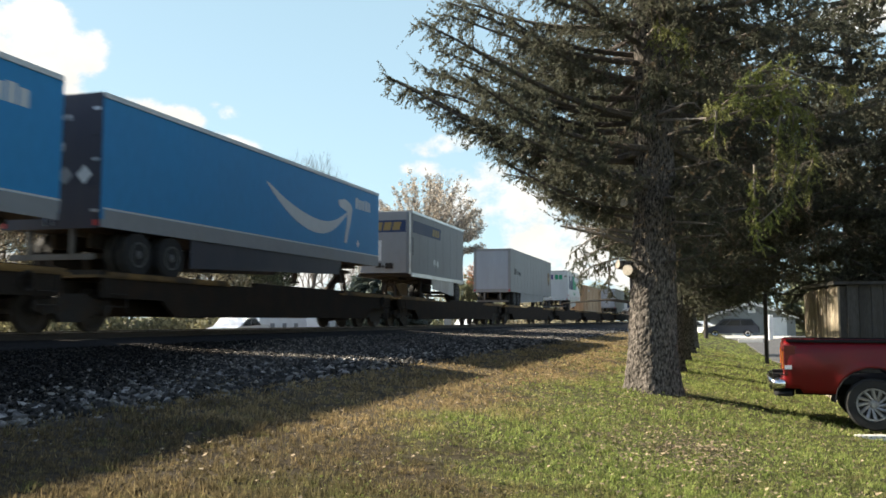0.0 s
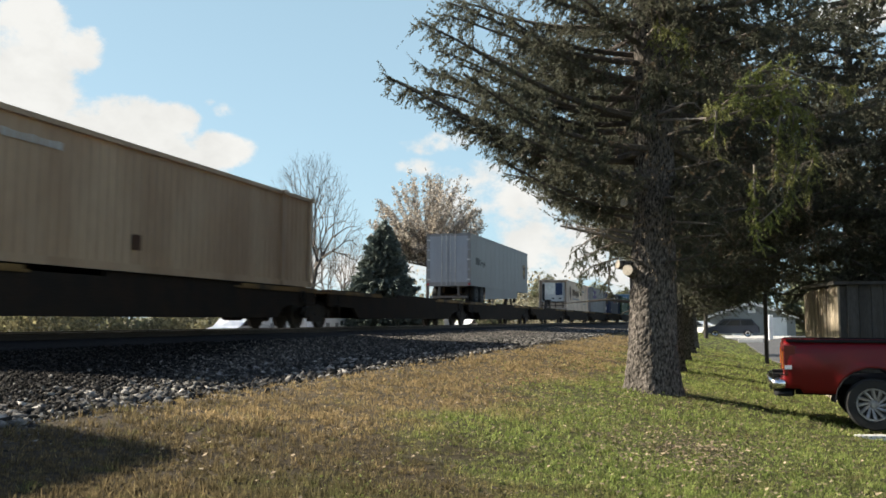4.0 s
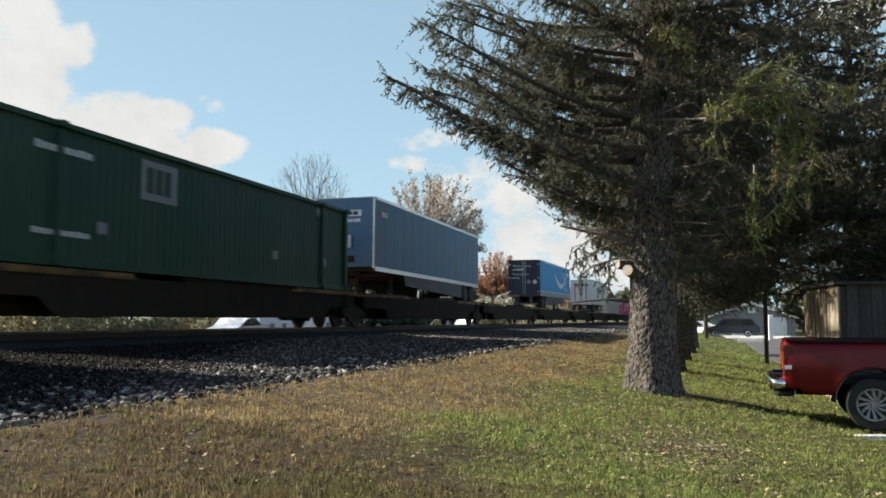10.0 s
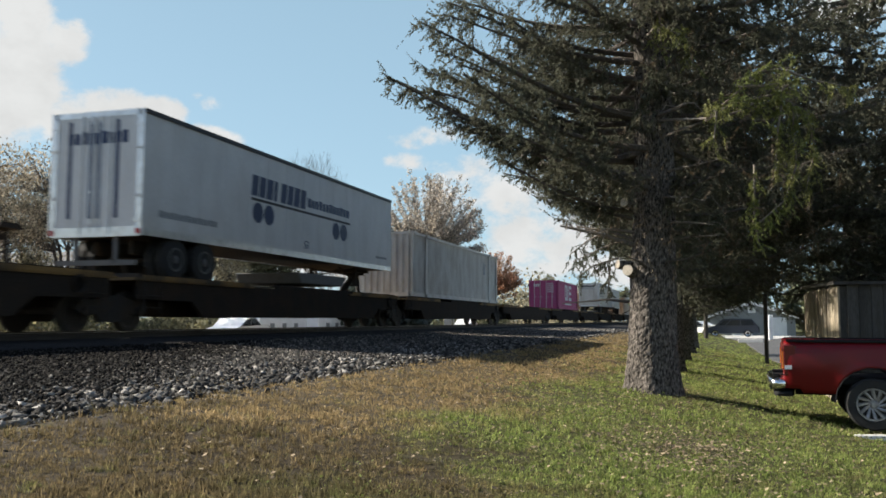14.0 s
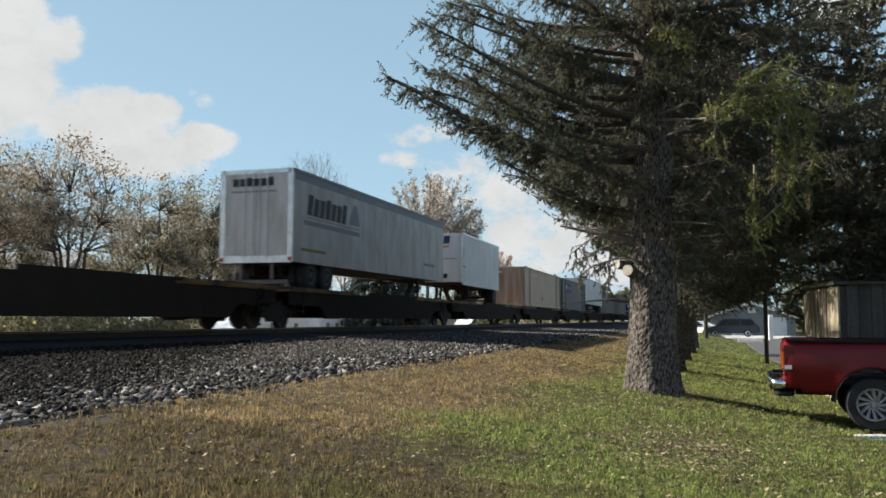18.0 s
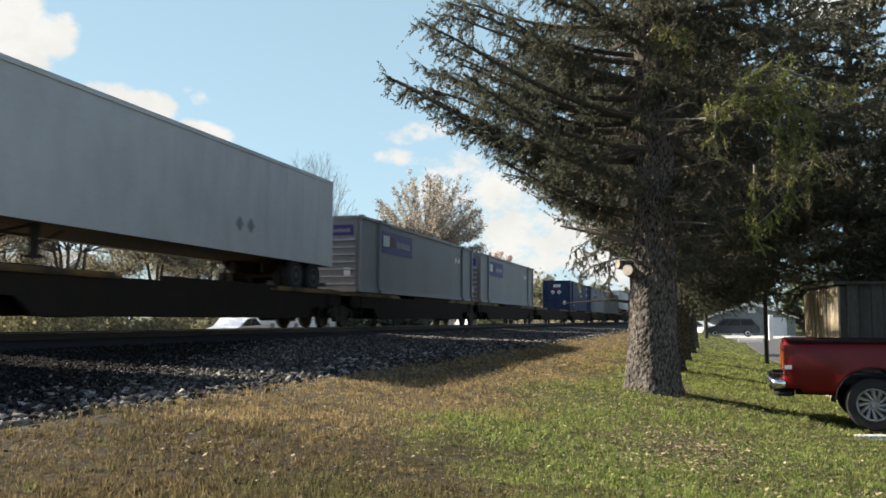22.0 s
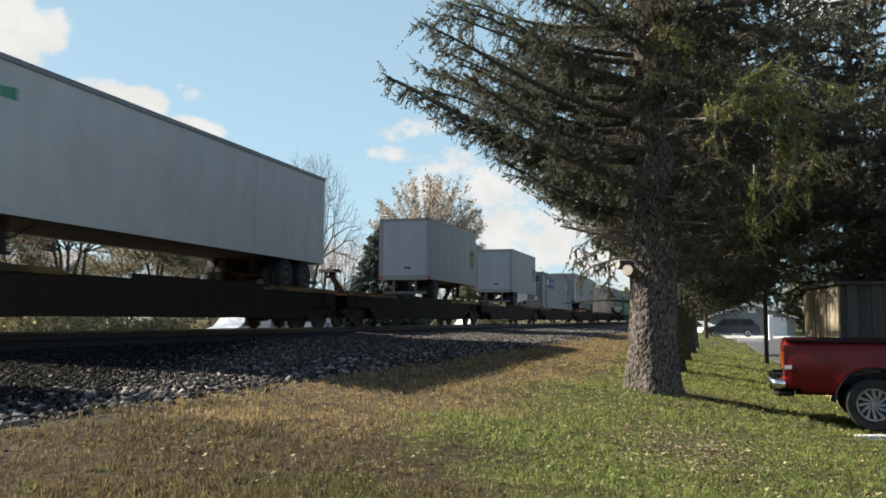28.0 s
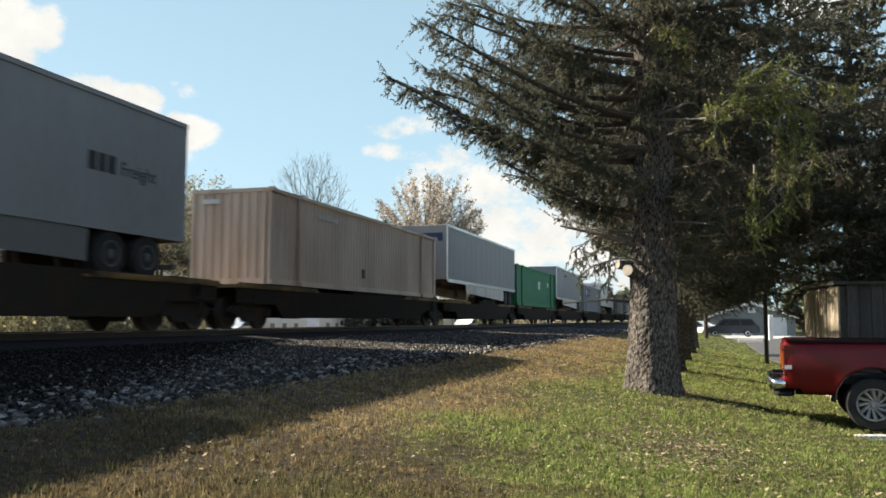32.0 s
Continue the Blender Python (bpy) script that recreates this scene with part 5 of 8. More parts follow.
        diamond(c, -0.3, 1.72, 0.24, "mark_pale", -0.005)
        end_mark(c, "end_placard", bar(-0.95, 0.5, -0.72, 0.9), "mark_pale", -0.01)
        return c
    n1 = navy(204.25)
    put(copy_thing(n1, Matrix()), 546.1, BED)

    # green containers
    c = container(16.15, "green", "dark green corrugated container with grey lettering blocks", "fine", "door")
    put(c, 222.4, BED)
    flat_mark(c, "logo_panel", bar(4.6, 1.68, 5.96, 2.6), "mark_grey", y=-W2 - 0.003)
    word(c, "panel_block", 4.78, 1.85, 1.0, 0.6, 3, "green", y=-W2 - 0.009)
    diamond(c, 13.87, 2.55, 0.18, "mark_grey")
    word(c, "lettering_block", 1.4, 2.25, 1.6, 0.15, 8, "mark_pale", y=-W2 - 0.002)
    word(c, "lettering_block", 1.4, 0.6, 1.6, 0.12, 8, "mark_pale", y=-W2 - 0.002)
    for x in (3.2, 10.8, 14.2):
        flat_mark(c, "placard", bar(x, 0.75, x + 0.3, 1.0), "mark_grey", y=-W2 - 0.003)
    c2 = container(16.15, "mid_green", "green steel container with pale blocks", "fine", "door")
    put(c2, 732.0, BED)
    flat_mark(c2, "placard", bar(8.5, 1.4, 9.3, 2.0), "mark_pale", y=-W2 - 0.003)
    flat_mark(c2, "small_placard", bar(12.6, 1.7, 13.1, 2.05), "mark_pale", y=-W2 - 0.003)

    # faded blue trailer, nose first
    t = trailer(16.15, "pale_blue", "faded blue dry van trailer, nose leading", True, "swing", "black_paint", "alu", 2, low=0.99, tall=2.93)
    end_mark(t, "nose_panel", bar(-0.75, 3.15, 0.35, 3.4), "mark_white", -0.002)
    word(t, "nose_block", -0.6, 3.2, 0.75, 0.14, 3, "mark_navy", y=-0.008, end=True)
    word(t, "lettering_block", -0.7, 2.92, 0.95, 0.14, 6, "mark_white", y=-0.003, end=True)
    end_mark(t, "nose_box", bar(-0.35, 1.9, 0.05, 2.4), "mark_pale", -0.04, 0.05)
    flat_mark(t, "red_block", bar(0.5, 3.2, 0.72, 3.4), "mark_red", y=-W2 - 0.003)
    word(t, "lettering_block", 0.8, 3.2, 0.65, 0.2, 3, "mark_pale")
    trailer_up(t, 241.3, -0.2)

    # white trailer with dark door posts and twin dots
    t = trailer(16.15, "white", "white dry van trailer with dark door stripes and lettering blocks", False, "swing", False, "alu", 2, low=0.99, tall=2.93, roof_band="mark_black")
    blocks(t, "lettering_block", [(4.8 + 0.435 * k, 4.8 + 0.435 * k + (0.2 if k in (3,) else 0.36), 2.58, 3.18) for k in range(8)], "mark_navy", slant=0.07, label="dark lettering blocks")
    word(t, "lettering_block", 8.38, 2.68, 3.4, 0.3, 12, "mark_navy")
    flat_mark(t, "underline", bar(4.8, 2.44, 11.85, 2.52), "mark_black")
    for x in (5.2, 5.85, 10.62, 11.27):
        flat_mark(t, "round_mark", [(x + 0.3 * math.cos(k * math.pi / 8), 2.11 + 0.3 * math.sin(k * math.pi / 8)) for k in range(16)], "mark_navy")
    word(t, "lettering_block", 0.6, 1.46, 2.5, 0.17, 14, "mark_grey")
    bm = bmesh.new()
    sheet(bm, [(8.1, 0.55), (8.3, 0.2), (11.6, 0.2), (11.85, 0.55)], 1, -1.15, 1.15)
    part("pallet_tray", bm, M["wheel_grey"], t, "grey tray hung below the floor", bevel=0.03)
    word(t, "lettering_block", 14.4, 1.42, 1.2, 0.1, 8, "mark_grey")
    word(t, "lettering_block", -0.85, 3.15, 1.7, 0.3, 9, "mark_navy", y=-0.021, end=True)
    for y in (0.75, 0.155, -0.08, -0.57):
        end_mark(t, "door_stripe", bar(y - 0.05, 1.4, y + 0.05, 3.7), "mark_navy", -0.022)
    size = bpy.data.curves.new("length_number", "FONT")
    size.body, size.size, size.extrude = "53", 0.36, 0.004
    num = new("length_number", size)
    num.data.materials.append(M["mark_navy"])
    num.parent, num.matrix_basis = t, pose(8.15, -W2 - 0.006, 1.32, 90, 0, 0)
    trailer_up(t, 311.5, 0.25)

    # magenta container
    c = container(12.19, "magenta", "magenta steel container with white block lettering", "fine", "door", 2.55, inset=0.0)
    put(c, 370.2, BED)
    cells = [bar(4.3, 0.85, 4.62, 2.3), bar(5.26, 0.85, 5.58, 2.3), bar(4.62, 0.85, 5.26, 1.14), bar(4.62, 2.02, 5.26, 2.3),
              bar(5.7, 0.85, 6.05, 2.3), bar(6.7, 0.85, 7.05, 2.3), bar(7.2, 0.85, 8.4, 1.16), bar(7.2, 1.42, 8.3, 1.7), bar(7.2, 2.0, 8.4, 2.3)]
    for p in cells:
        flat_mark(c, "white_block", p, "mark_pale", y=-W2 - 0.002)
    word(c, "lettering_block", 4.3, 0.42, 4.1, 0.14, 20, "mark_pale", y=-W2 - 0.002)
    word(c, "end_block", 0.35, 2.0, 0.55, 0.24, 3, "mark_pale", y=-0.02, end=True)
    for k in range(5):
        word(c, "lettering_block", -0.95, 2.2 - k * 0.18, 0.6, 0.08, 6, "mark_pale", y=-0.02, end=True)

    # dirty white trailer with dark lettering blocks
    t = trailer(16.15, "dull_white", "dirty white dry van trailer with dark lettering blocks", False, "swing", False, "dull_white", 2, low=0.88, tall=2.96, roof_band="mark_grey")
    word(t, "lettering_block", 0.95, 2.46, 3.2, 0.68, 7, "mark_black", slant=0.12, label="dark slanted blocks")
    flat_mark(t, "underline", bar(0.75, 2.12, 5.34, 2.28), "mark_grey")
    flat_mark(t, "fine_line", bar(0.85, 2.36, 5.3, 2.39), "mark_grey")
    flat_mark(t, "sail_emblem", [(4.4, 2.5), (5.36, 2.5), (5.3, 2.75), (5.05, 3.2), (4.85, 3.28), (4.6, 2.95)], "mark_grey")
    flat_mark(t, "roof_stripe", bar(0.1, 3.5, 16.1, 3.76), "mark_grey", label="dark roof stripe")
    flat_mark(t, "faded_placard", bar(0.56, 1.26, 2.4, 1.36), "mark_gold")
    word(t, "lettering_block", 13.0, 1.5, 1.7, 0.14, 9, "mark_grey")
    word(t, "lettering_block", -0.6, 3.3, 1.5, 0.28, 6, "mark_black", y=-0.03, end=True)
    end_mark(t, "door_underline", bar(-0.7, 3.1, 0.9, 3.16), "mark_grey", -0.025)
    trailer_up(t, 403.3, 0.3)

    # short white trailer nose first with dark blocks
    t = trailer(8.53, "white", "short white trailer, nose leading, with dark and orange blocks", True, "roll", False, "alu", 1, low=0.97, tall=2.8)
    word(t, "lettering_block", -0.55, 3.2, 1.25, 0.42, 3, "mark_navy", y=-0.004, end=True, slant=-0.06, label="navy blocks")
    end_mark(t, "orange_stripe", [(-0.55, 3.1), (0.75, 2.92), (0.75, 2.78), (-0.1, 2.95), (-0.55, 3.0)], "mark_orange", -0.002)
    end_mark(t, "nose_line", bar(-1.0, 2.35, 1.0, 2.4), "mark_grey", -0.002)
    flat_mark(t, "side_slot", bar(0.25, 2.34, 0.32, 3.08), "mark_grey")
    flat_mark(t, "side_tag", bar(0.1, 1.92, 0.6, 1.99), "mark_red")
    trailer_up(t, 422.9, -0.3)

    # plain white trailers, nose first
    t = trailer(16.0, "white", "plain white dry van trailer, nose leading", True, "swing", False, "white", 2, low=0.95, tall=2.95)
    diamond(t, 9.9, 1.75, 0.22, "mark_grey")
    diamond(t, 10.5, 1.75, 0.22, "mark_grey")
    end_mark(t, "nose_placard", bar(-0.7, 3.5, -0.4, 3.65), "mark_grey", -0.002)
    end_mark(t, "nose_box", bar(-1.05, 2.3, -0.8, 2.7), "mark_pale", -0.04, 0.05)
    trailer_up(t, 474.6, -0.2)
    t = trailer(16.15, "white", "white dry van trailer with a small teal mark", True, "swing", False, "white", 2, low=0.99, tall=2.93, roof_band="mark_grey")
    word(t, "lettering_block", 1.28, 3.12, 1.45, 0.24, 7, "mark_green", label="small teal blocks")
    end_mark(t, "nose_mark", bar(-0.2, 3.3, 0.9, 3.36), "mark_red", -0.002)
    word(t, "lettering_block", -0.9, 3.45, 1.2, 0.14, 7, "mark_grey", y=-0.003, end=True)
    word(t, "lettering_block", 0.8, 1.4, 1.2, 0.1, 8, "mark_grey")
    trailer_up(t, 600.4, -0.2)
    far = copy_thing(t, Matrix())
    trailer_up(far, 785.0, -0.2)

    # far loads that stay at a distance
    t = trailer(16.15, "silver", "pale grey dry van trailer with white skirt", True, "swing", True, "alu", 2, low=0.99, tall=2.93)
    trailer_up(t, 749.5, -0.2)
    put(copy_thing(g3, Matrix()), 767.5, BED)
    put(copy_thing(g2, Matrix()), 804.0, BED)
    put(copy_thing(g1, Matrix()), 822.0, BED)

# ---- beyond the track ----
M["leaf_tan"] = material("tan_autumn_leaves", (0.36, 0.3, 0.225), 0.7, 0, (0.22, 0.195, 0.135), 0.35, 0.9, 6, 0.2, 0.0, island=0.65, translucent=0.35)
M["leaf_olive"] = material("olive_autumn_leaves", (0.235, 0.22, 0.145), 0.7, 0, (0.29, 0.235, 0.16), 0.4, 0.8, 6, 0.2, 0.0, island=0.65, translucent=0.35)
M["leaf_orange"] = material("orange_autumn_leaves", (0.36, 0.18, 0.11), 0.7, 0, (0.24, 0.17, 0.1), 0.4, 0.8, 6, 0.2, 0.0, island=0.5, translucent=0.4)
M["leaf_dark"] = material("dark_green_leaves", (0.13, 0.145, 0.08), 0.7, 0, (0.18, 0.17, 0.09), 0.5, 0.7, 6, 0.2, 0.0, island=0.5, translucent=0.3)
M["leaf_yellow"] = material("yellow_shrub_leaves", (0.25, 0.215, 0.11), 0.7, 0, (0.13, 0.135, 0.08), 0.3, 0.9, 6, 0.2, 0.0, island=0.5, translucent=0.45)

M["leaf_pink"] = material("pinkish_tan_leaves", (0.4, 0.355, 0.3), 0.7, 0, (0.24, 0.205, 0.165), 0.5, 0.8, 6, 0.2, 0.0, island=0.6, translucent=0.55)
M["leaf_grey"] = material("grey_brown_twigs", (0.17, 0.145, 0.115), 0.8, 0, (0.1, 0.085, 0.07), 0.6, 0.8, 6, 0.2, 0.0, island=0.6, translucent=0.2)
M["fir"] = material("blue_green_needles", (0.09, 0.112, 0.098), 0.7, 0, (0.12, 0.138, 0.115), 0.6, 0.7, 6, 0.2, 0.0, island=0.4, spec=0.2, translucent=0.2)


def at(px, y):
    """The x at which the sight line that leaves the middle of the view by px (right positive, in lens units of 1480) crosses y."""
    return y / math.tan(HEAD - math.atan(px / 1480.0))


def shrubs(name, label, x0, x1, y0, y1, h, n, mat, seed, size=0.13):
    rng = np.random.default_rng(seed)
    k = max(6, int((x1 - x0) / 1.6))
    cx, cy = rng.uniform(x0, x1, k), rng.uniform(y0, y1, k)
    ch = h * rng.uniform(0.55, 1.1, k)
    i = rng.integers(0, k, n)
    d = rng.normal(size=(n, 3))
    d /= np.linalg.norm(d, axis=1, keepdims=True)
    rr = rng.random((n, 1)) ** 0.35
    c = np.stack([cx[i], cy[i], ch[i] * 0.48], 1) + d * rr * np.stack([0.5 * ch[i] + 0.5, 0.5 * ch[i] + 0.4, 0.52 * ch[i]], 1)
    c[:, 2] = np.maximum(c[:, 2], 0.05)
    s = size * rng.uniform(0.5, 1.3, n)
    u = rng.normal(size=(n, 3))
    u /= np.linalg.norm(u, axis=1, keepdims=True)
    w = np.cross(u, d) + 1e-4
    w /= np.linalg.norm(w, axis=1, keepdims=True)
    u, w = u * s[:, None], w * s[:, None] * 0.6
    v = np.stack([c - u, c - w, c + u, c + w], 1).reshape(-1, 3)
    ob = new(name, soup(name, v, np.arange(4 * n).reshape(n, 4), mat))
    return tagged(ob, label, "shrubs", kind="stuff")


def build_far_trees():
    a = dome_tree("autumn_tree", "round-headed tree with thin tan and yellow autumn leaves", 3, 13.4, 9.6, 0.3, 10500, M["leaf_tan"], 0.12)
    a.matrix_basis = pose(at(-669, 40), 40, 0.08)
    b = dome_tree("autumn_tree", "many-stemmed tree with thin olive and tan leaves", 5, 13.6, 8.0, 0.1, 12000, M["leaf_olive"], 0.125)
    b.matrix_basis = pose(at(-420, 40), 40, 0.08)
    c = dome_tree("autumn_tree", "tall open tree with sparse tan leaves", 7, 13.8, 7.2, 0.18, 8500, M["leaf_olive"], 0.12)
    c.matrix_basis = pose(at(-505, 41), 41, 0.08)
    for px, y, z, k, src in ((-845, 43, 60, 0.93, a), (-770, 47, 200, 0.9, b), (-575, 46, 250, 0.86, c), (-460, 46, 120, 0.98, c), (-365, 43, 310, 0.92, b), (-385, 50, 75, 1.05, a)):
        t = copy_thing(src, pose(at(px, y), y, 0.08, 0, 0, z))
        t.scale = (k, k, k)
    d = dome_tree("leafy_tree", "dense dark green leafy tree", 8, 12.0, 6.0, 0.08, 17000, M["leaf_dark"], 0.15)
    d.matrix_basis = pose(at(-315, 41), 41, 0.08)
    bare = leafy("bare_tree", "leafless grey tree with crooked limbs and fine twigs", 9, 19.5, 11.5, 1.0, 0.34, 0, None, 0.1, 0.2, 0.5, crook=0.2)
    bare.matrix_basis = pose(at(-228, 38), 38, 0.08)
    for px, y, z, k, h in ((-175, 46, 140, 0.8, 0.72), (-205, 43, 250, 0.55, 0.66), (-240, 45, 20, 0.6, 0.7)):
        t = copy_thing(bare, pose(at(px, y), y, 0.08, 0, 0, z))
        t.scale = (k, k, h)
    fan = fan_tree("autumn_tree", "dome-shaped tree with radiating twigs and thin pinkish tan leaves", 13, 15.3, 12.2, 32000, M["leaf_pink"], 0.13, 0.42, 170)
    fan.matrix_basis = pose(at(-27, 25), 25, 0.08)
    o = fan_tree("autumn_tree", "small tree with orange-pink autumn leaves", 15, 10.2, 8.0, 15000, M["leaf_orange"], 0.15, 0.4, 90)
    o.matrix_basis = pose(at(88, 26), 26, 0.08)
    for px, y, k, z in ((40, 29, 0.6, 90), (180, 27, 0.85, 30), (225, 25, 0.8, 130), (275, 24, 0.95, 250), (320, 19, 0.9, 10)):
        t = copy_thing(d if px != 225 else o, pose(at(px, y), y, 0.08, 0, 0, z))
        t.scale = (k, k, k)
    fir = far_fir("blue_spruce", "dark blue-green conical spruce", 31, 8.5, 3.9, M["fir"])
    fir.matrix_basis = pose(at(-106, 22), 22, 0.08)
    shrubs("hedgerow_shrubs", "tangle of yellow and olive autumn shrubs", 20, 80, 33, 38, 2.9, 22000, M["leaf_yellow"], 2)
    shrubs("hedge", "dark green hedge and bushes", 30, 110, 38, 43, 3.2, 20000, M["leaf_dark"], 6)
    shrubs("dark_shrubs", "dark green shrubs below the dome-shaped tree", at(-60, 27), at(110, 27), 26, 30, 4.6, 12000, M["leaf_dark"], 9, 0.16)
    shrubs("thicket", "grey-brown leafless thicket beyond the road", at(-330, 34), at(-120, 34), 33, 37, 4.6, 26000, M["leaf_grey"], 21, 0.12)
    shrubs("far_bushes", "olive bushes along the line", 95, 260, 20, 26, 5.5, 9000, M["leaf_olive"], 12)
    shrubs("wood_edge", "dark green and tan woods behind the garage", 112, 150, -60, 6, 12.0, 30000, M["leaf_dark"], 17, 0.5)
    shrubs("far_wood", "hazy olive woods along the horizon", 150, 330, 26, 60, 12.0, 16000, M["leaf_olive"], 19, 0.4)

# ---- trees ----
M["bark"] = material("spruce_bark", (0.14, 0.122, 0.107), 0.95, 0, (0.016, 0.014, 0.012), 30, 1.05, 46, 0.6, 0.6, (1, 1, 0.45), spec=0.1)
M["twig"] = material("grey_twig_bark", (0.085, 0.07, 0.06), 0.95, 0, (0.035, 0.03, 0.025), 5, 0.6, 30, 0.3, 0.4)
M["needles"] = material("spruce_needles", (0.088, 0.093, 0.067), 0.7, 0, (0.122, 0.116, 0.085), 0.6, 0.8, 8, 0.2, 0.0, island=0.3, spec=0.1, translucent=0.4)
# brighter needles: sunlight on the lawn-side boughs is put into the colour
M["sunlit_needles"] = material("sunlit_spruce_needles", (0.185, 0.215, 0.068), 0.6, 0, (0.2, 0.19, 0.08), 0.8, 0.8, 8, 0.2, 0.0, island=0.35, spec=0.25, translucent=0.45)
M["dead_needles"] = material("withered_needles", (0.11, 0.08, 0.05), 0.8, 0, (0.06, 0.05, 0.035), 2, 0.7, 8, 0.2, 0.0, island=0.5, translucent=0.3)
M["far_bark"] = material("pale_twig_bark", (0.17, 0.145, 0.125), 0.95, 0, (0.1, 0.085, 0.075), 5, 0.6, 30, 0.3, 0.3)
M["cut_wood"] = material("sawn_limb_end", (0.5, 0.44, 0.36), 0.85, 0, (0.33, 0.28, 0.22), 8, 0.6, 40, 0.15, 0.1)


class Needles:
    """Collects needle slivers for one crown."""
    def __init__(self, seed):
        self.rng = np.random.default_rng(seed)
        self.chunks = []

    def twig(self, p, q, count, length, width):
        """Slivers all along the twig p to q, pointing forwards and outwards."""
        rng = self.rng
        p, q = np.array(p), np.array(q)
        d = q - p
        ln = np.linalg.norm(d)
        if ln < 1e-4:
            return
        d = d / ln
        a = np.cross(d, (0.31, 0.2, 0.93))
        a /= np.linalg.norm(a)
        b = np.cross(d, a)
        t = rng.random(count)
        an = rng.uniform(0, 2 * math.pi, count)
        out = np.cos(an)[:, None] * a + np.sin(an)[:, None] * b
        base = p + d * ln * t[:, None]
        tip = base + (out * 0.75 + d * 0.65 + np.array((0, 0, -0.12))) * (length * rng.uniform(0.6, 1.15, count))[:, None]
        side = np.cross(out, d) * (width * rng.uniform(0.7, 1.3, count))[:, None]
        self.chunks.append(np.stack([base - side, base + side, tip], 1))

    def mesh(self, name, mat):
        v = np.concatenate(self.chunks).reshape(-1, 3)
        return soup(name, v, np.arange(len(v)).reshape(-1, 3), mat)


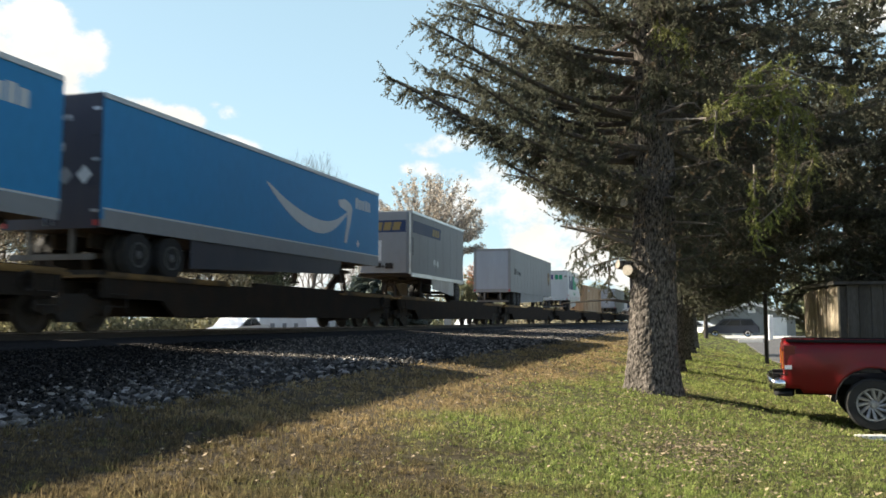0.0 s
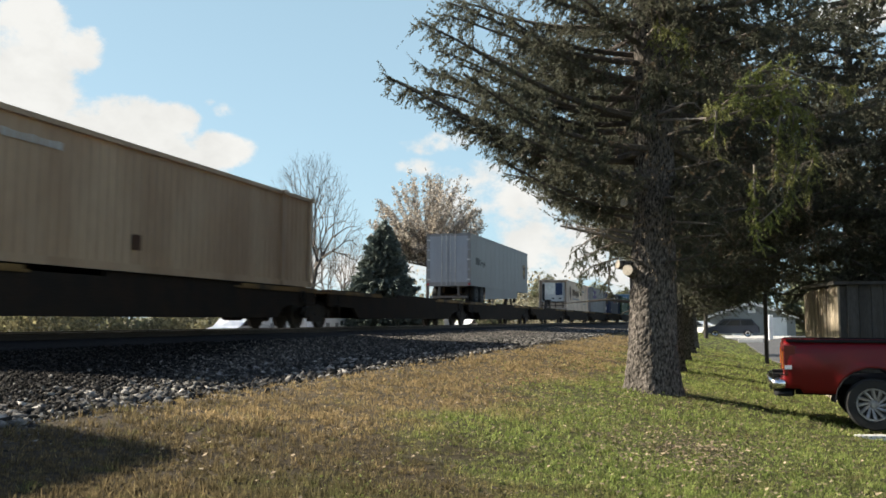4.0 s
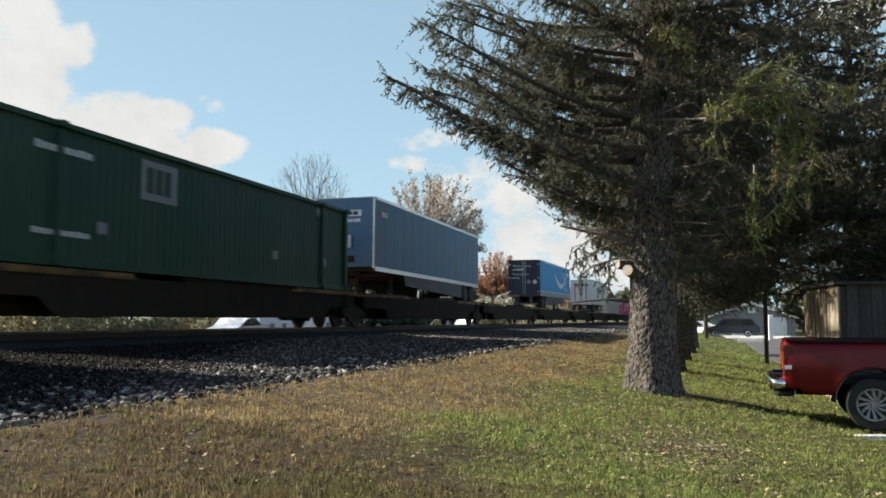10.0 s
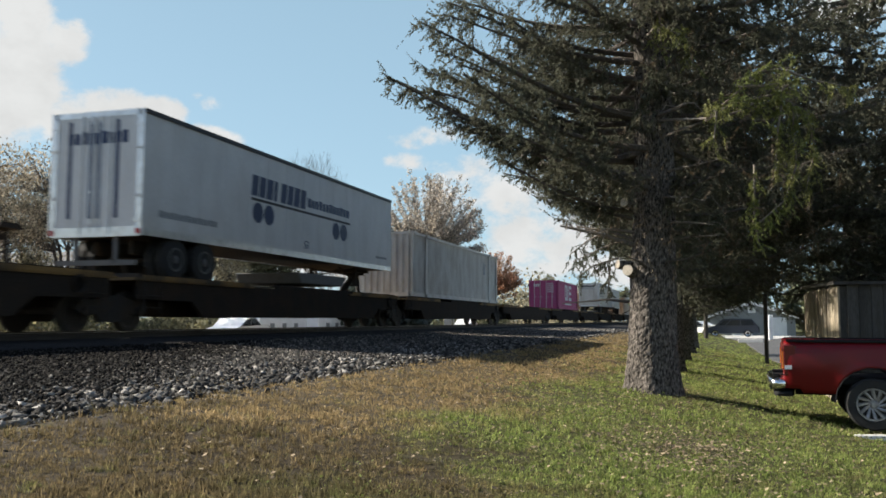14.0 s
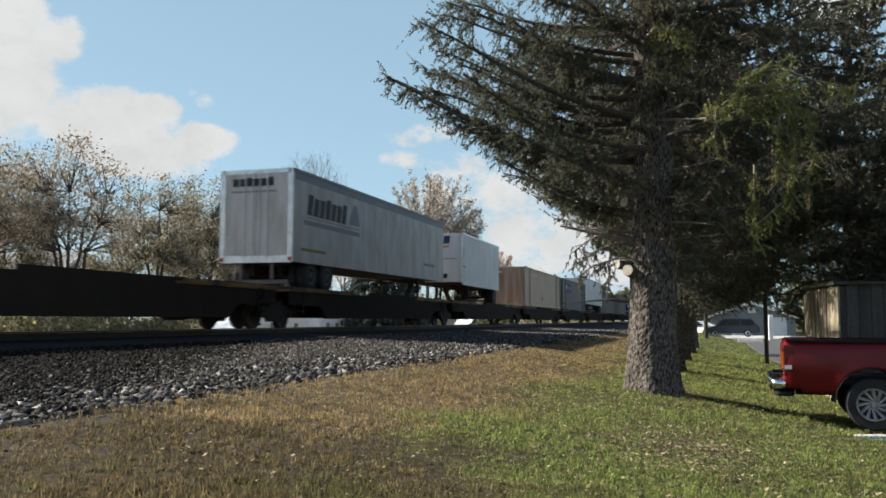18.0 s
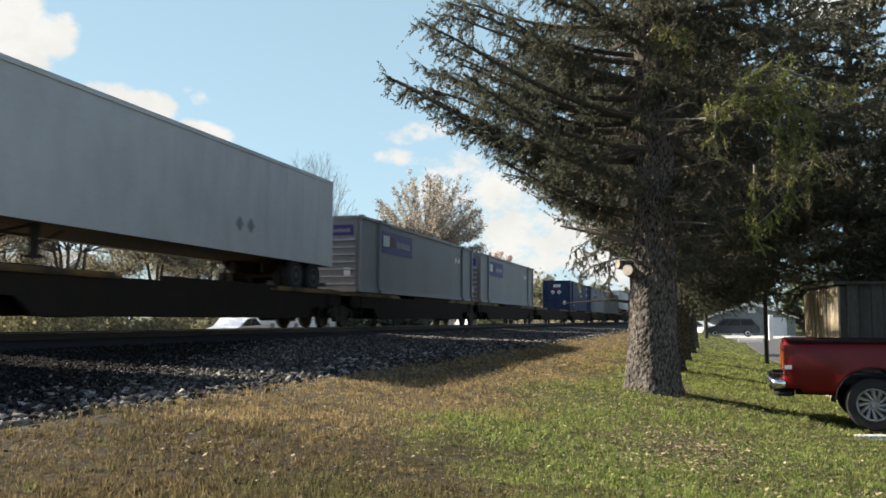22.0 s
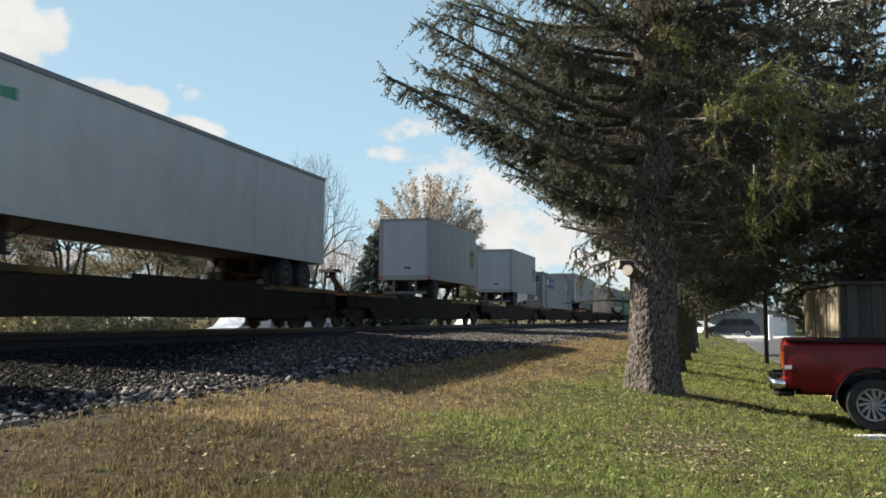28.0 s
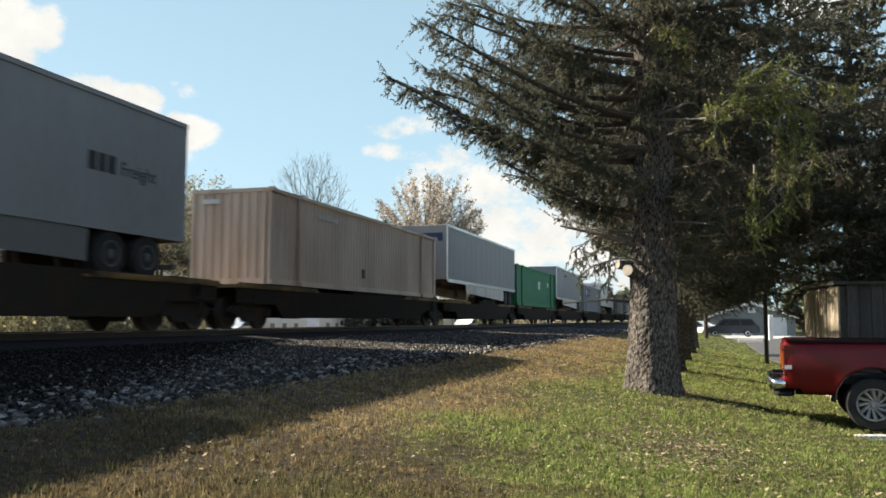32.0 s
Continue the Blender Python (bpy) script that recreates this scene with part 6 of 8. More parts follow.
def spruce(name, label, seed, height, low, reach, trunk_r, dense=1.0, lean=(0, 0), detail_top=9.5, bark=False, extra=(), bare=0.12, thick=1.0, clear=None, stout=1.0):
    """A Norway spruce: flared trunk, whorls of sweeping limbs, hanging branchlets clad in needles.
    low(az) and reach(z, az): height of the lowest live limbs and length of limbs, by compass."""
    rnd = random.Random(seed)
    tree = thing(name, label, "tree", "row of spruces")
    nd = Needles(seed)

    def axis(z):
        return Vector((lean[0] * z + 0.05 * math.sin(z * 0.5), lean[1] * z + 0.05 * math.cos(z * 0.7), z))
    # trunk
    seg = 72 if bark else 26
    bm = bmesh.new()
    zs = [-0.15, 0.0, 0.15, 0.4, 0.8, 1.3] + [2 + i * 0.9 for i in range(int((height - 2) / 0.9))]
    if bark:
        zs = [-0.15] + [i * 0.03 for i in range(130)] + [3.9 + i * 0.25 for i in range(int((height - 3.95) / 0.25))]
    rings = []
    for z in zs:
        r = trunk_r * (1 - z / height) ** 0.85 + 0.22 * trunk_r * math.exp(-max(z, 0) / 0.3)
        c = axis(z)
        ring = []
        for k in range(seg):
            t = 2 * math.pi * k / seg
            flare = 1 + 0.14 * math.exp(-max(z, 0) / 0.4) * math.sin(5 * t + seed) + 0.045 * noise.noise(Vector((math.cos(t) * 3, math.sin(t) * 3, z * 1.5 + seed)))
            rough = 0.0
            if bark:
                d, _ = noise.voronoi(Vector((math.cos(t) * 7.5, math.sin(t) * 7.5, z * 8.0)))
                rough = 0.013 * min(1.0, (d[1] - d[0]) * 4.0) + 0.005 * noise.noise(Vector((math.cos(t) * 14, math.sin(t) * 14, z * 20)))
            ring.append(bm.verts.new(c + Vector((math.cos(t), math.sin(t), 0)) * (r * flare + rough)))
        rings.append(ring)
    for a, b in zip(rings, rings[1:]):
        for k in range(seg):
            j = (k + 1) % seg
            bm.faces.new((a[k], a[j], b[j], b[k]))
    part("trunk", bm, M["bark"], tree, "grey-brown flaking bark trunk", smooth=not bark)
    limbs = bmesh.new()
    z = 1.6
    while z < height - 0.4:
        count = 6 if z < detail_top else 5
        off = rnd.uniform(0, 6.28)
        whorl = [(off + 2 * math.pi * k / count + rnd.uniform(-0.35, 0.35), z + rnd.uniform(-0.22, 0.22)) for k in range(count)]
        whorl += [e for e in extra if z <= e[1] < z + 0.48]
        for k, (az, zz) in enumerate(whorl):
            L = reach(zz + 0.3, az) * rnd.uniform(0.78, 1.1)
            live = zz > low(az)
            if not live:
                if rnd.random() < 0.5:      # bare dead limb
                    L = rnd.uniform(0.3, 1.6)
                    p = axis(zz)
                    d = Vector((math.cos(az), math.sin(az), rnd.uniform(-0.15, 0.35)))
                    tube(limbs, [p, p + d * L * 0.5, p + d * L + Vector((0, 0, -0.1 * L))], [0.03, 0.02, 0.006], 5)
                continue
            coarse = zz > detail_top
            p = axis(zz)
            hd = Vector((math.cos(az), math.sin(az), 0))
            up = max(0.0, hd.y) if bark else 0.0
            rise = rnd.uniform(-0.06, 0.1) + 0.1 * (zz / height) + 0.19 * up
            sag = rnd.uniform(0.03, 0.1)
            n = 9

            def along(t):
                return p + hd * (L * t) + Vector((-hd.y, hd.x, 0)) * (0.12 * L * math.sin(t * 3 + seed + k) * 0.5) + Vector((0, 0, L * (rise * t - sag * math.sin(math.pi * min(1, t * 1.05)) + 0.03 * t * t)))
            while clear and L > 0.8 and clear(along(1.0) - Vector((0, 0, 0.12))):
                L *= 0.93
            pts = [along(i / n) for i in range(n + 1)]
            if clear and clear(pts[n // 2]):
                continue
            tube(limbs, pts, [stout * max(0.008, 0.06 * (L / 5) * (1 - i / n) ** 0.8) + 0.006 for i in range(n + 1)], 6 if not coarse else 4)
            # side shoots, in two flat ranks, each with hanging branchlets
            step = (0.17 if not coarse else 0.4) / dense
            s = 0.12 * L
            inner = bare if hd.y > 0.1 else 0.14
            while s < inner * L:             # bare twigs near the trunk
                t = s / L
                i = min(n - 1, int(t * n))
                q = pts[i].lerp(pts[i + 1], t * n - i)
                tl = rnd.uniform(0.15, 0.55)
                side = Vector((-hd.y, hd.x, 0)) * rnd.choice((-1, 1))
                mid = q + side * tl * 0.45 + Vector((0, 0, rnd.uniform(-0.2, 0.1) * tl))
                tube(limbs, [q, mid, mid + side * tl * 0.3 + Vector((0, 0, -0.5 * tl))], [0.008, 0.006, 0.003], 3)
                s += 0.16
            while s < L:
                t = s / L
                i = min(n - 1, int(t * n))
                q = pts[i].lerp(pts[i + 1], t * n - i)
                d = (pts[i + 1] - pts[i]).normalized()
                for side in (-1, 1):
                    if rnd.random() < 0.1:
                        continue
                    lat = Vector((-hd.y, hd.x, 0)) * side
                    sl = (0.4 + 0.62 * (1 - t) * min(1, t * 3.5)) * rnd.uniform(0.5, 1.25) * min(1.0, L / 3.5)
                    e = q + (lat * rnd.uniform(0.25, 0.95) + d * rnd.uniform(0.2, 0.8)) * sl + Vector((0, 0, sl * rnd.uniform(-0.75, 0.4)))
                    if clear and (clear(e) or bark and bough_gap(e)):
                        continue
                    if not coarse:
                        if sl > 0.4:
                            tube(limbs, [q, e], [0.01, 0.004], 3)
                        nd.twig(q, e, int((46 * sl + 10) / thick), 0.065, 0.009 * thick)
                        m = int(sl / (0.07 * thick)) + 1
                        for j in range(m):
                            u = (j + rnd.random()) / m
                            w = q.lerp(e, u)
                            hl = rnd.uniform(0.1, 0.24) * (0.8 + 0.4 * u)
                            down = rnd.random() < 0.5
                            g = w + (lat * rnd.uniform(-0.5, 0.9) + d * rnd.uniform(0.2, 1.0) + Vector((0, 0, rnd.uniform(-1.6, -0.6) if down else rnd.uniform(-0.3, 0.9)))) * hl
                            if clear and (clear(g) or bark and bough_gap(g)):
                                continue
                            nd.twig(w, g, int((60 * hl + 8) / thick), 0.055 * thick ** 0.5, 0.0095 * thick)
                    else:
                        nd.twig(q, e, int(22 * sl + 6), 0.2, 0.03)
                        g = e + Vector((0, 0, -0.3))
                        nd.twig(q.lerp(e, 0.6), g, 9, 0.18, 0.03)
                s += step * rnd.uniform(0.7, 1.3)
            nd.twig(pts[-2], pts[-1], 40, 0.07, 0.008)
        z += 0.48 if z < detail_top else 0.75
    part("branchwork", limbs, M["twig"], tree, "bare grey-brown limbs")
    if nd.chunks:
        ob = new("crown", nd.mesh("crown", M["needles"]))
        ob.parent, ob["label"] = tree, "dark green drooping needle sprays"
    return tree


def main_reach(z, az):
    if math.sin(az) > 0.45:       # towards the track
        return float(np.interp(z, [2.3, 2.75, 3.1, 3.5, 4.2, 4.8, 5.7, 9.1, 14], [0.9, 1.6, 2.4, 3.3, 4.2, 3.75, 3.0, 2.3, 0.5]))
    if 2.45 < az % 6.2832 < 4.75:  # towards the open lawn: short, so that the bright boughs stand free
        return float(np.interp(z, [1.4, 2.4, 3.4, 5.4, 6.0, 9.1, 14], [0.7, 1.0, 1.3, 1.7, 3.4, 2.8, 0.5]))
    return float(np.interp(z, [1.4, 2.2, 2.8, 3.35, 3.9, 4.7, 6.3, 9.1, 14], [0.9, 1.5, 2.1, 2.8, 3.6, 4.3, 3.95, 2.8, 0.5]))


def main_low(az):
    return 2.65 if math.sin(az) > 0.2 else 1.95          # higher on the side of the track


def bough_gap(p):
    """Gaps between the sprays on the side of the track, where the sky shows through."""
    return p.y > 0.9 and p.z > 2.8 and noise.noise(Vector((p.x * 0.5, p.y * 1.25, p.z * 1.6))) < -0.39


def open_below(p):
    """The crown's underside lifts towards the track, so that the low sun reaches the trunk's foot."""
    return p.y > 0.1 and p.z < 2.0 + 0.65 * p.y


# bright boughs on the side of the lawn, in the tree's own space: each bends through its points
BOUGHS = (
    ("bough", ((-0.56, -0.13, 4.18), (-1.8, -0.8, 3.87), (-2.13, -1.15, 4.09), (-2.28, -1.42, 4.32), (-2.26, -1.82, 4.35))),
    ("bough", ((-0.52, -0.2, 3.94), (-1.59, -0.8, 3.89), (-1.93, -1.09, 4.02), (-1.98, -1.64, 4.09), (-1.97, -1.97, 3.88))),
    ("bough", ((-1.92, -1.08, 3.88), (-1.95, -1.36, 3.93), (-1.92, -1.85, 4.12))),
    ("bough", ((-2.28, -1.75, 4.31), (-2.17, -2.09, 4.18), (-2.12, -2.55, 4.07))),
    ("bough", ((-2.04, -1.16, 4.22), (-2.14, -1.49, 4.17), (-2.02, -1.91, 4.24))),
    ("hang", ((-2.08, -0.92, 3.89), (-2.05, -0.87, 3.45))),
    ("hang", ((-2.06, -1.74, 4.17), (-2.04, -1.66, 3.59), (-1.94, -1.62, 3.02))),
    ("hang", ((-2.01, -1.85, 3.95), (-1.88, -1.88, 3.17), (-1.83, -1.75, 2.74), (-1.9, -1.42, 2.44))),
    ("hang", ((-1.88, -1.38, 3.2), (-1.82, -1.36, 2.54), (-1.77, -1.42, 2.15))),
    ("hang", ((-1.85, -2.02, 3.91), (-1.66, -2.14, 3.42), (-1.6, -2.01, 2.84))),
    ("hang", ((-2.06, -1.36, 3.98), (-2.03, -1.39, 3.72))),
    ("bough", ((-0.82, -0.0, 5.43), (-1.38, -0.19, 5.39), (-1.59, -0.46, 5.12))),
    ("hang", ((-1.3, -0.19, 5.58), (-1.24, -0.21, 5.02))),
    ("hang", ((-1.29, -0.5, 5.39), (-1.2, -0.64, 4.83))),
    ("low", ((-0.17, 0.48, 2.41), (-0.06, 0.84, 2.29), (-0.06, 1.25, 2.1))),
    ("low", ((-0.16, 0.53, 2.14), (0.03, 0.95, 2.03), (0.07, 1.22, 1.86))),
    ("low", ((-0.11, 0.57, 2.64), (0.08, 1.04, 2.44), (0.11, 1.32, 2.23))),
    ("low", ((0.21, 0.7, 2.04), (0.34, 0.76, 1.59))))


def free_boughs(tree):
    rnd = random.Random(91)
    for kind, pts in BOUGHS:
        pts = [Vector(p) for p in pts]
        nd = Needles(rnd.randrange(1000))
        wood = bmesh.new()
        tube(wood, pts, [0.02 - 0.014 * i / (len(pts) - 1) for i in range(len(pts))], 5)
        for a, b in zip(pts, pts[1:]):
            if kind == "bough" and a == pts[0]:
                continue                      # bare next to the trunk
            d = (b - a).normalized()
            flat = Vector((-d.y, d.x, 0)).normalized() if abs(d.z) < 0.9 else Vector((0.6, -0.8, 0))
            k = max(2, int((b - a).length / 0.045))
            for i in range(k):
                q = a.lerp(b, (i + rnd.random()) / k)
                if kind != "bough":
                    e = q + (Vector((rnd.gauss(0, 0.6), rnd.gauss(0, 0.6), -rnd.uniform(0.4, 1.2))).normalized()) * rnd.uniform(0.08, 0.26)
                else:
                    e = q + (flat * rnd.choice((-1, 1)) * rnd.uniform(0.3, 1.0) + d * rnd.uniform(0.1, 0.8) + Vector((0, 0, rnd.uniform(-0.7, 0.35)))) * rnd.uniform(0.14, 0.42)
                nd.twig(q, e, 26, 0.05, 0.0085)
                for j in range(2):
                    w = q.lerp(e, rnd.uniform(0.3, 1.0))
                    nd.twig(w, w + Vector((rnd.gauss(0, 0.07), rnd.gauss(0, 0.07), -rnd.uniform(0.02, 0.16))), 16, 0.05, 0.0085)
        bough = part("fresh_bough", wood, M["far_bark"], tree, "pale limb with needle sprays, the yellow-green ones coloured as if sunlit")
        # all but the low boughs get the needle colour with sunlight painted in
        ob = new("fresh_sprays", nd.mesh("fresh_sprays", M["sunlit_needles" if kind != "low" else "needles"]))
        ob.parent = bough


def build_spruces():
    big = spruce("spruce_tree", "tall spruce with a thick scaly trunk and pruned lower limbs", 11, 15.0, main_low, main_reach, 0.375, 1.2, (-0.006, 0.006), 7.2, True,
                 [(radians(a), b) for a, b in ((88, 3.9), (96, 4.2), (80, 4.4), (100, 3.7), (92, 4.75), (110, 4.5), (76, 5.1), (98, 5.4), (112, 5.2))], 0.24, clear=open_below, stout=1.15)
    free_boughs(big)
    big.matrix_basis = pose(TREE[0], TREE[1], 0.33)
    # dead brown twigs hanging inside the crown
    rng = np.random.default_rng(77)
    dead = Needles(78)
    for k in range(300):
        az, r = rng.uniform(2.9, 5.6), 0.35 + 2.6 * rng.random() ** 0.8
        p = Vector((math.cos(az) * r, math.sin(az) * r, rng.uniform(2.1, 5.6)))
        q = p + Vector((rng.normal(0, 0.16), rng.normal(0, 0.16), -rng.uniform(0.15, 0.6)))
        if k % 3 == 0:
            q = p + Vector((rng.normal(0, 0.4), rng.normal(0, 0.4), rng.normal(0, 0.15)))
        dead.twig(p, q, 22, 0.06, 0.007)
    ob = new("withered_needles", dead.mesh("withered_needles", M["dead_needles"]))
    ob.parent, ob["label"] = big, "withered brown needles"
    # sawn limb stumps on the trunk
    for z, side, az, ln, r in ((1.9, 1.75, 2.85, 0.3, 0.085), (2.0, 1.6, 2.2, 0.3, 0.07), (2.95, 1.7, 2.7, 0.3, 0.07)):
        bm = bmesh.new()
        d = Vector((math.cos(az), math.sin(az), 0.12))
        p = Vector((math.cos(side) * 0.3, math.sin(side) * 0.3, z))
        rod(bm, p, p + d * ln, r + 0.02, r, 12)
        stump = part("limb_stump", bm, M["bark"], big)
        bm = bmesh.new()
        rod(bm, p + d * ln, p + d * (ln + 0.012), r, r - 0.003, 12)
        part("sawn_end", bm, M["cut_wood"], stump, "pale sawn end")
    # dead limbs, their bark gone grey
    for z, az, ln, rise, r in ((2.25, 1.85, 1.25, 0.3, 0.04), (2.35, 1.6, 1.0, 0.3, 0.03), (2.5, 2.0, 0.9, 0.1, 0.025), (4.35, 3.55, 1.15, -0.06, 0.035), (2.7, 3.9, 1.1, -0.1, 0.018), (3.1, 3.7, 1.3, -0.15, 0.016), (3.45, 4.0, 1.2, 0.05, 0.018), (2.4, 4.2, 0.9, 0.05, 0.018)):
        d = Vector((math.cos(az), math.sin(az), rise))
        p = Vector((0, 0, z)) + d * 0.2
        bm = bmesh.new()
        side = Vector((-d.y, d.x, 0))
        tube(bm, [p, p + d * ln * 0.5 + side * 0.06, p + d * ln - side * 0.04 - Vector((0, 0, 0.04))], [r, r * 0.8, r * 0.4], 6)
        for k in (0.4, 0.65, 0.85):
            q = p + d * ln * k
            w = side * (0.25 if k != 0.65 else -0.3) + d * 0.15
            tube(bm, [q, q + w * 0.6, q + w + Vector((0, 0, -0.14))], [r * 0.35, r * 0.25, 0.003], 4)
        part("dead_limb", bm, M["far_bark"], big, "bare grey dead limb")
    second = spruce("spruce_tree", "spruce with dense drooping crown and bare lower trunk", 23, 15.0, lambda a: 1.7,
                    lambda z, a: float(np.interp(z, [1.5, 2.4, 4, 6, 10, 15], [1.9, 3.0, 4.2, 4.4, 3.0, 0.6])), 0.27, 1.25, (0, 0), 7.0, thick=1.75, clear=open_below)
    second.matrix_basis = pose(20.0, 0.57, 0.33)
    for x, y, a, k in ((25.6, 0.5, 11, 1.0), (31.8, 0.35, -12, 0.95), (38.5, 0.3, 20, 1.05), (21.5, -5.4, 200, 1.1), (26.5, -4.3, 80, 1.0)):
        t = copy_thing(second, pose(x, y, lawn_height(x, y) - 0.03, 0, 0, a))
        t.scale = (k, k, k)


def leaf_cloud(parent, c, size, mat, rng, slim=0.5):
    """Thin leaves about the places c, as the crown of a tree."""
    n = len(c)
    u = rng.normal(size=(n, 3))
    u /= np.linalg.norm(u, axis=1, keepdims=True)
    w = np.cross(u, rng.normal(size=(n, 3)))
    w /= np.linalg.norm(w, axis=1, keepdims=True)
    k = size * rng.uniform(0.5, 1.25, n)
    u, w = u * k[:, None], w * k[:, None] * slim
    ob = new("crown", soup("crown", np.stack([c - u, c - w, c + u, c + w], 1).reshape(-1, 3), np.arange(4 * n).reshape(n, 4), mat))
    ob.parent = parent
    return ob


def dome_tree(name, label, seed, height, width, clear, leaves, leaf_mat, size):
    """A round-headed tree: a few stems part near the ground, bent limbs reach to leaf sprays under a domed outline."""
    rnd = random.Random(seed)
    rng = np.random.default_rng(seed)
    tree = thing(name, label, "tree", "trees beyond the track")
    bm = bmesh.new()
    stems = []
    count = 5 if clear > 0.2 else 3
    for k in range(count):
        az = 2 * math.pi * (k + rnd.uniform(-0.3, 0.3)) / count
        out = width * 0.2 * rnd.uniform(0.5, 1.3)
        pts = [Vector((0.12 * math.cos(az), 0.12 * math.sin(az), -0.2))]
        for i in range(1, 6):
            t = i / 5
            pts.append(Vector((out * t ** 1.3 * math.cos(az) + rnd.gauss(0, 0.12), out * t ** 1.3 * math.sin(az) + rnd.gauss(0, 0.12), height * 0.72 * t)))
        tube(bm, pts, [0.2 - 0.033 * i for i in range(6)], 6)
        stems.append(pts)
    spots, weights = [], []
    z0, half = clear * height, width / 2
    for k in range(330):
        # sprays fill a dome, most of them near its outside
        az, q = rnd.uniform(0, 2 * math.pi), math.acos(rnd.uniform(-0.45, 1))
        r = rnd.random() ** 0.4 * (1 + 0.13 * noise.noise(Vector((math.cos(az) * 1.7, math.sin(az) * 1.7, q * 1.6 + seed))))
        zc = z0 + (height - z0) * 0.38
        tip = Vector((half * r * math.sin(q) * math.cos(az), half * r * math.sin(q) * math.sin(az), zc + r * math.cos(q) * (height - zc if math.cos(q) > 0 else zc - z0)))
        if noise.noise(tip * 0.62 + Vector((seed, 0, 0))) < -0.12:
            continue
        root = min((p for st in stems for p in st[1:]), key=lambda p: (p - tip).length + max(0.0, p.z - tip.z) * 2)
        mid = root.lerp(tip, 0.55) + Vector((rnd.gauss(0, 0.25), rnd.gauss(0, 0.25), rnd.uniform(-0.1, 0.35)))
        tube(bm, [root, mid, tip], [0.05, 0.026, 0.007], 3)
        for i in range(3):
            p = mid.lerp(tip, rnd.uniform(0.2, 0.9))
            tube(bm, [p, p + Vector((rnd.gauss(0, 0.4), rnd.gauss(0, 0.4), rnd.gauss(0.2, 0.3)))], [0.01, 0.004], 3)
        spots.append(tip)
        weights.append(rnd.uniform(0.2, 1.5) * (0.45 + 0.55 * min(1.0, tip.z / (0.6 * height))))
    part("branchwork", bm, M["twig"], tree)
    P = np.array([tuple(p) for p in spots])
    i = rng.choice(len(P), leaves, p=np.array(weights) / sum(weights))
    c = P[i] + rng.normal(0, 1, (leaves, 3)) * np.array((0.42, 0.42, 0.3)) * width / 8
    leaf_cloud(tree, c, size, leaf_mat, rng)
    return tree


def fan_tree(name, label, seed, height, width, leaves, leaf_mat, size, base=0.2, limbs=120):
    """A dome of straight limbs that fan out from a low fork, each feathered with upswept twigs and thin leaves."""
    rnd = random.Random(seed)
    rng = np.random.default_rng(seed)
    tree = thing(name, label, "tree", "trees beyond the track")
    bm = bmesh.new()
    fork = Vector((0, 0, base * height))
    rod(bm, (0, 0, -0.2), fork, 0.2, 0.16, 8)
    spots = []
    for k in range(limbs):
        az = rnd.uniform(0, 2 * math.pi)
        tilt = math.acos(rnd.uniform(0.12, 1.0))
        d = Vector((math.sin(tilt) * math.cos(az), math.sin(tilt) * math.sin(az), math.cos(tilt)))
        start = fork + Vector((0, 0, rnd.uniform(0, 0.1 * height)))
        ln = ((math.sin(tilt) / (width / 2)) ** 2.6 + (math.cos(tilt) / (height * (1 - base))) ** 2.6) ** (-1 / 2.6) * rnd.uniform(0.84, 1.0)
        tip = start + d * ln
        tip.z = min(tip.z, height)
        tube(bm, [start, start.lerp(tip, 0.5) - Vector((0, 0, 0.03 * ln)), tip], [0.055, 0.03, 0.006], 4)
        t = 0.3
        while t < 0.98:
            q = start.lerp(tip, t)
            for side in (-1, 1):
                a = (d + Vector((rnd.gauss(0, 0.35), rnd.gauss(0, 0.35), rnd.gauss(0.25, 0.25)))).normalized()
                e = q + a * rnd.uniform(0.45, 1.0) * (1.15 - 0.5 * t)
                tube(bm, [q, e], [0.014, 0.004], 3)
                spots.append((q, e))
            t += rnd.uniform(0.07, 0.12)
        spots.append((start.lerp(tip, 0.85), tip))
    part("branchwork", bm, M["far_bark"], tree)
    P, Q = np.array([tuple(p) for p, q in spots]), np.array([tuple(q) for p, q in spots])
    i = rng.integers(0, len(P), leaves)
    c = P[i] + (Q[i] - P[i]) * rng.random((leaves, 1)) + rng.normal(0, 0.13, (leaves, 3))
    leaf_cloud(tree, c, size, leaf_mat, rng, 0.5)
    return tree


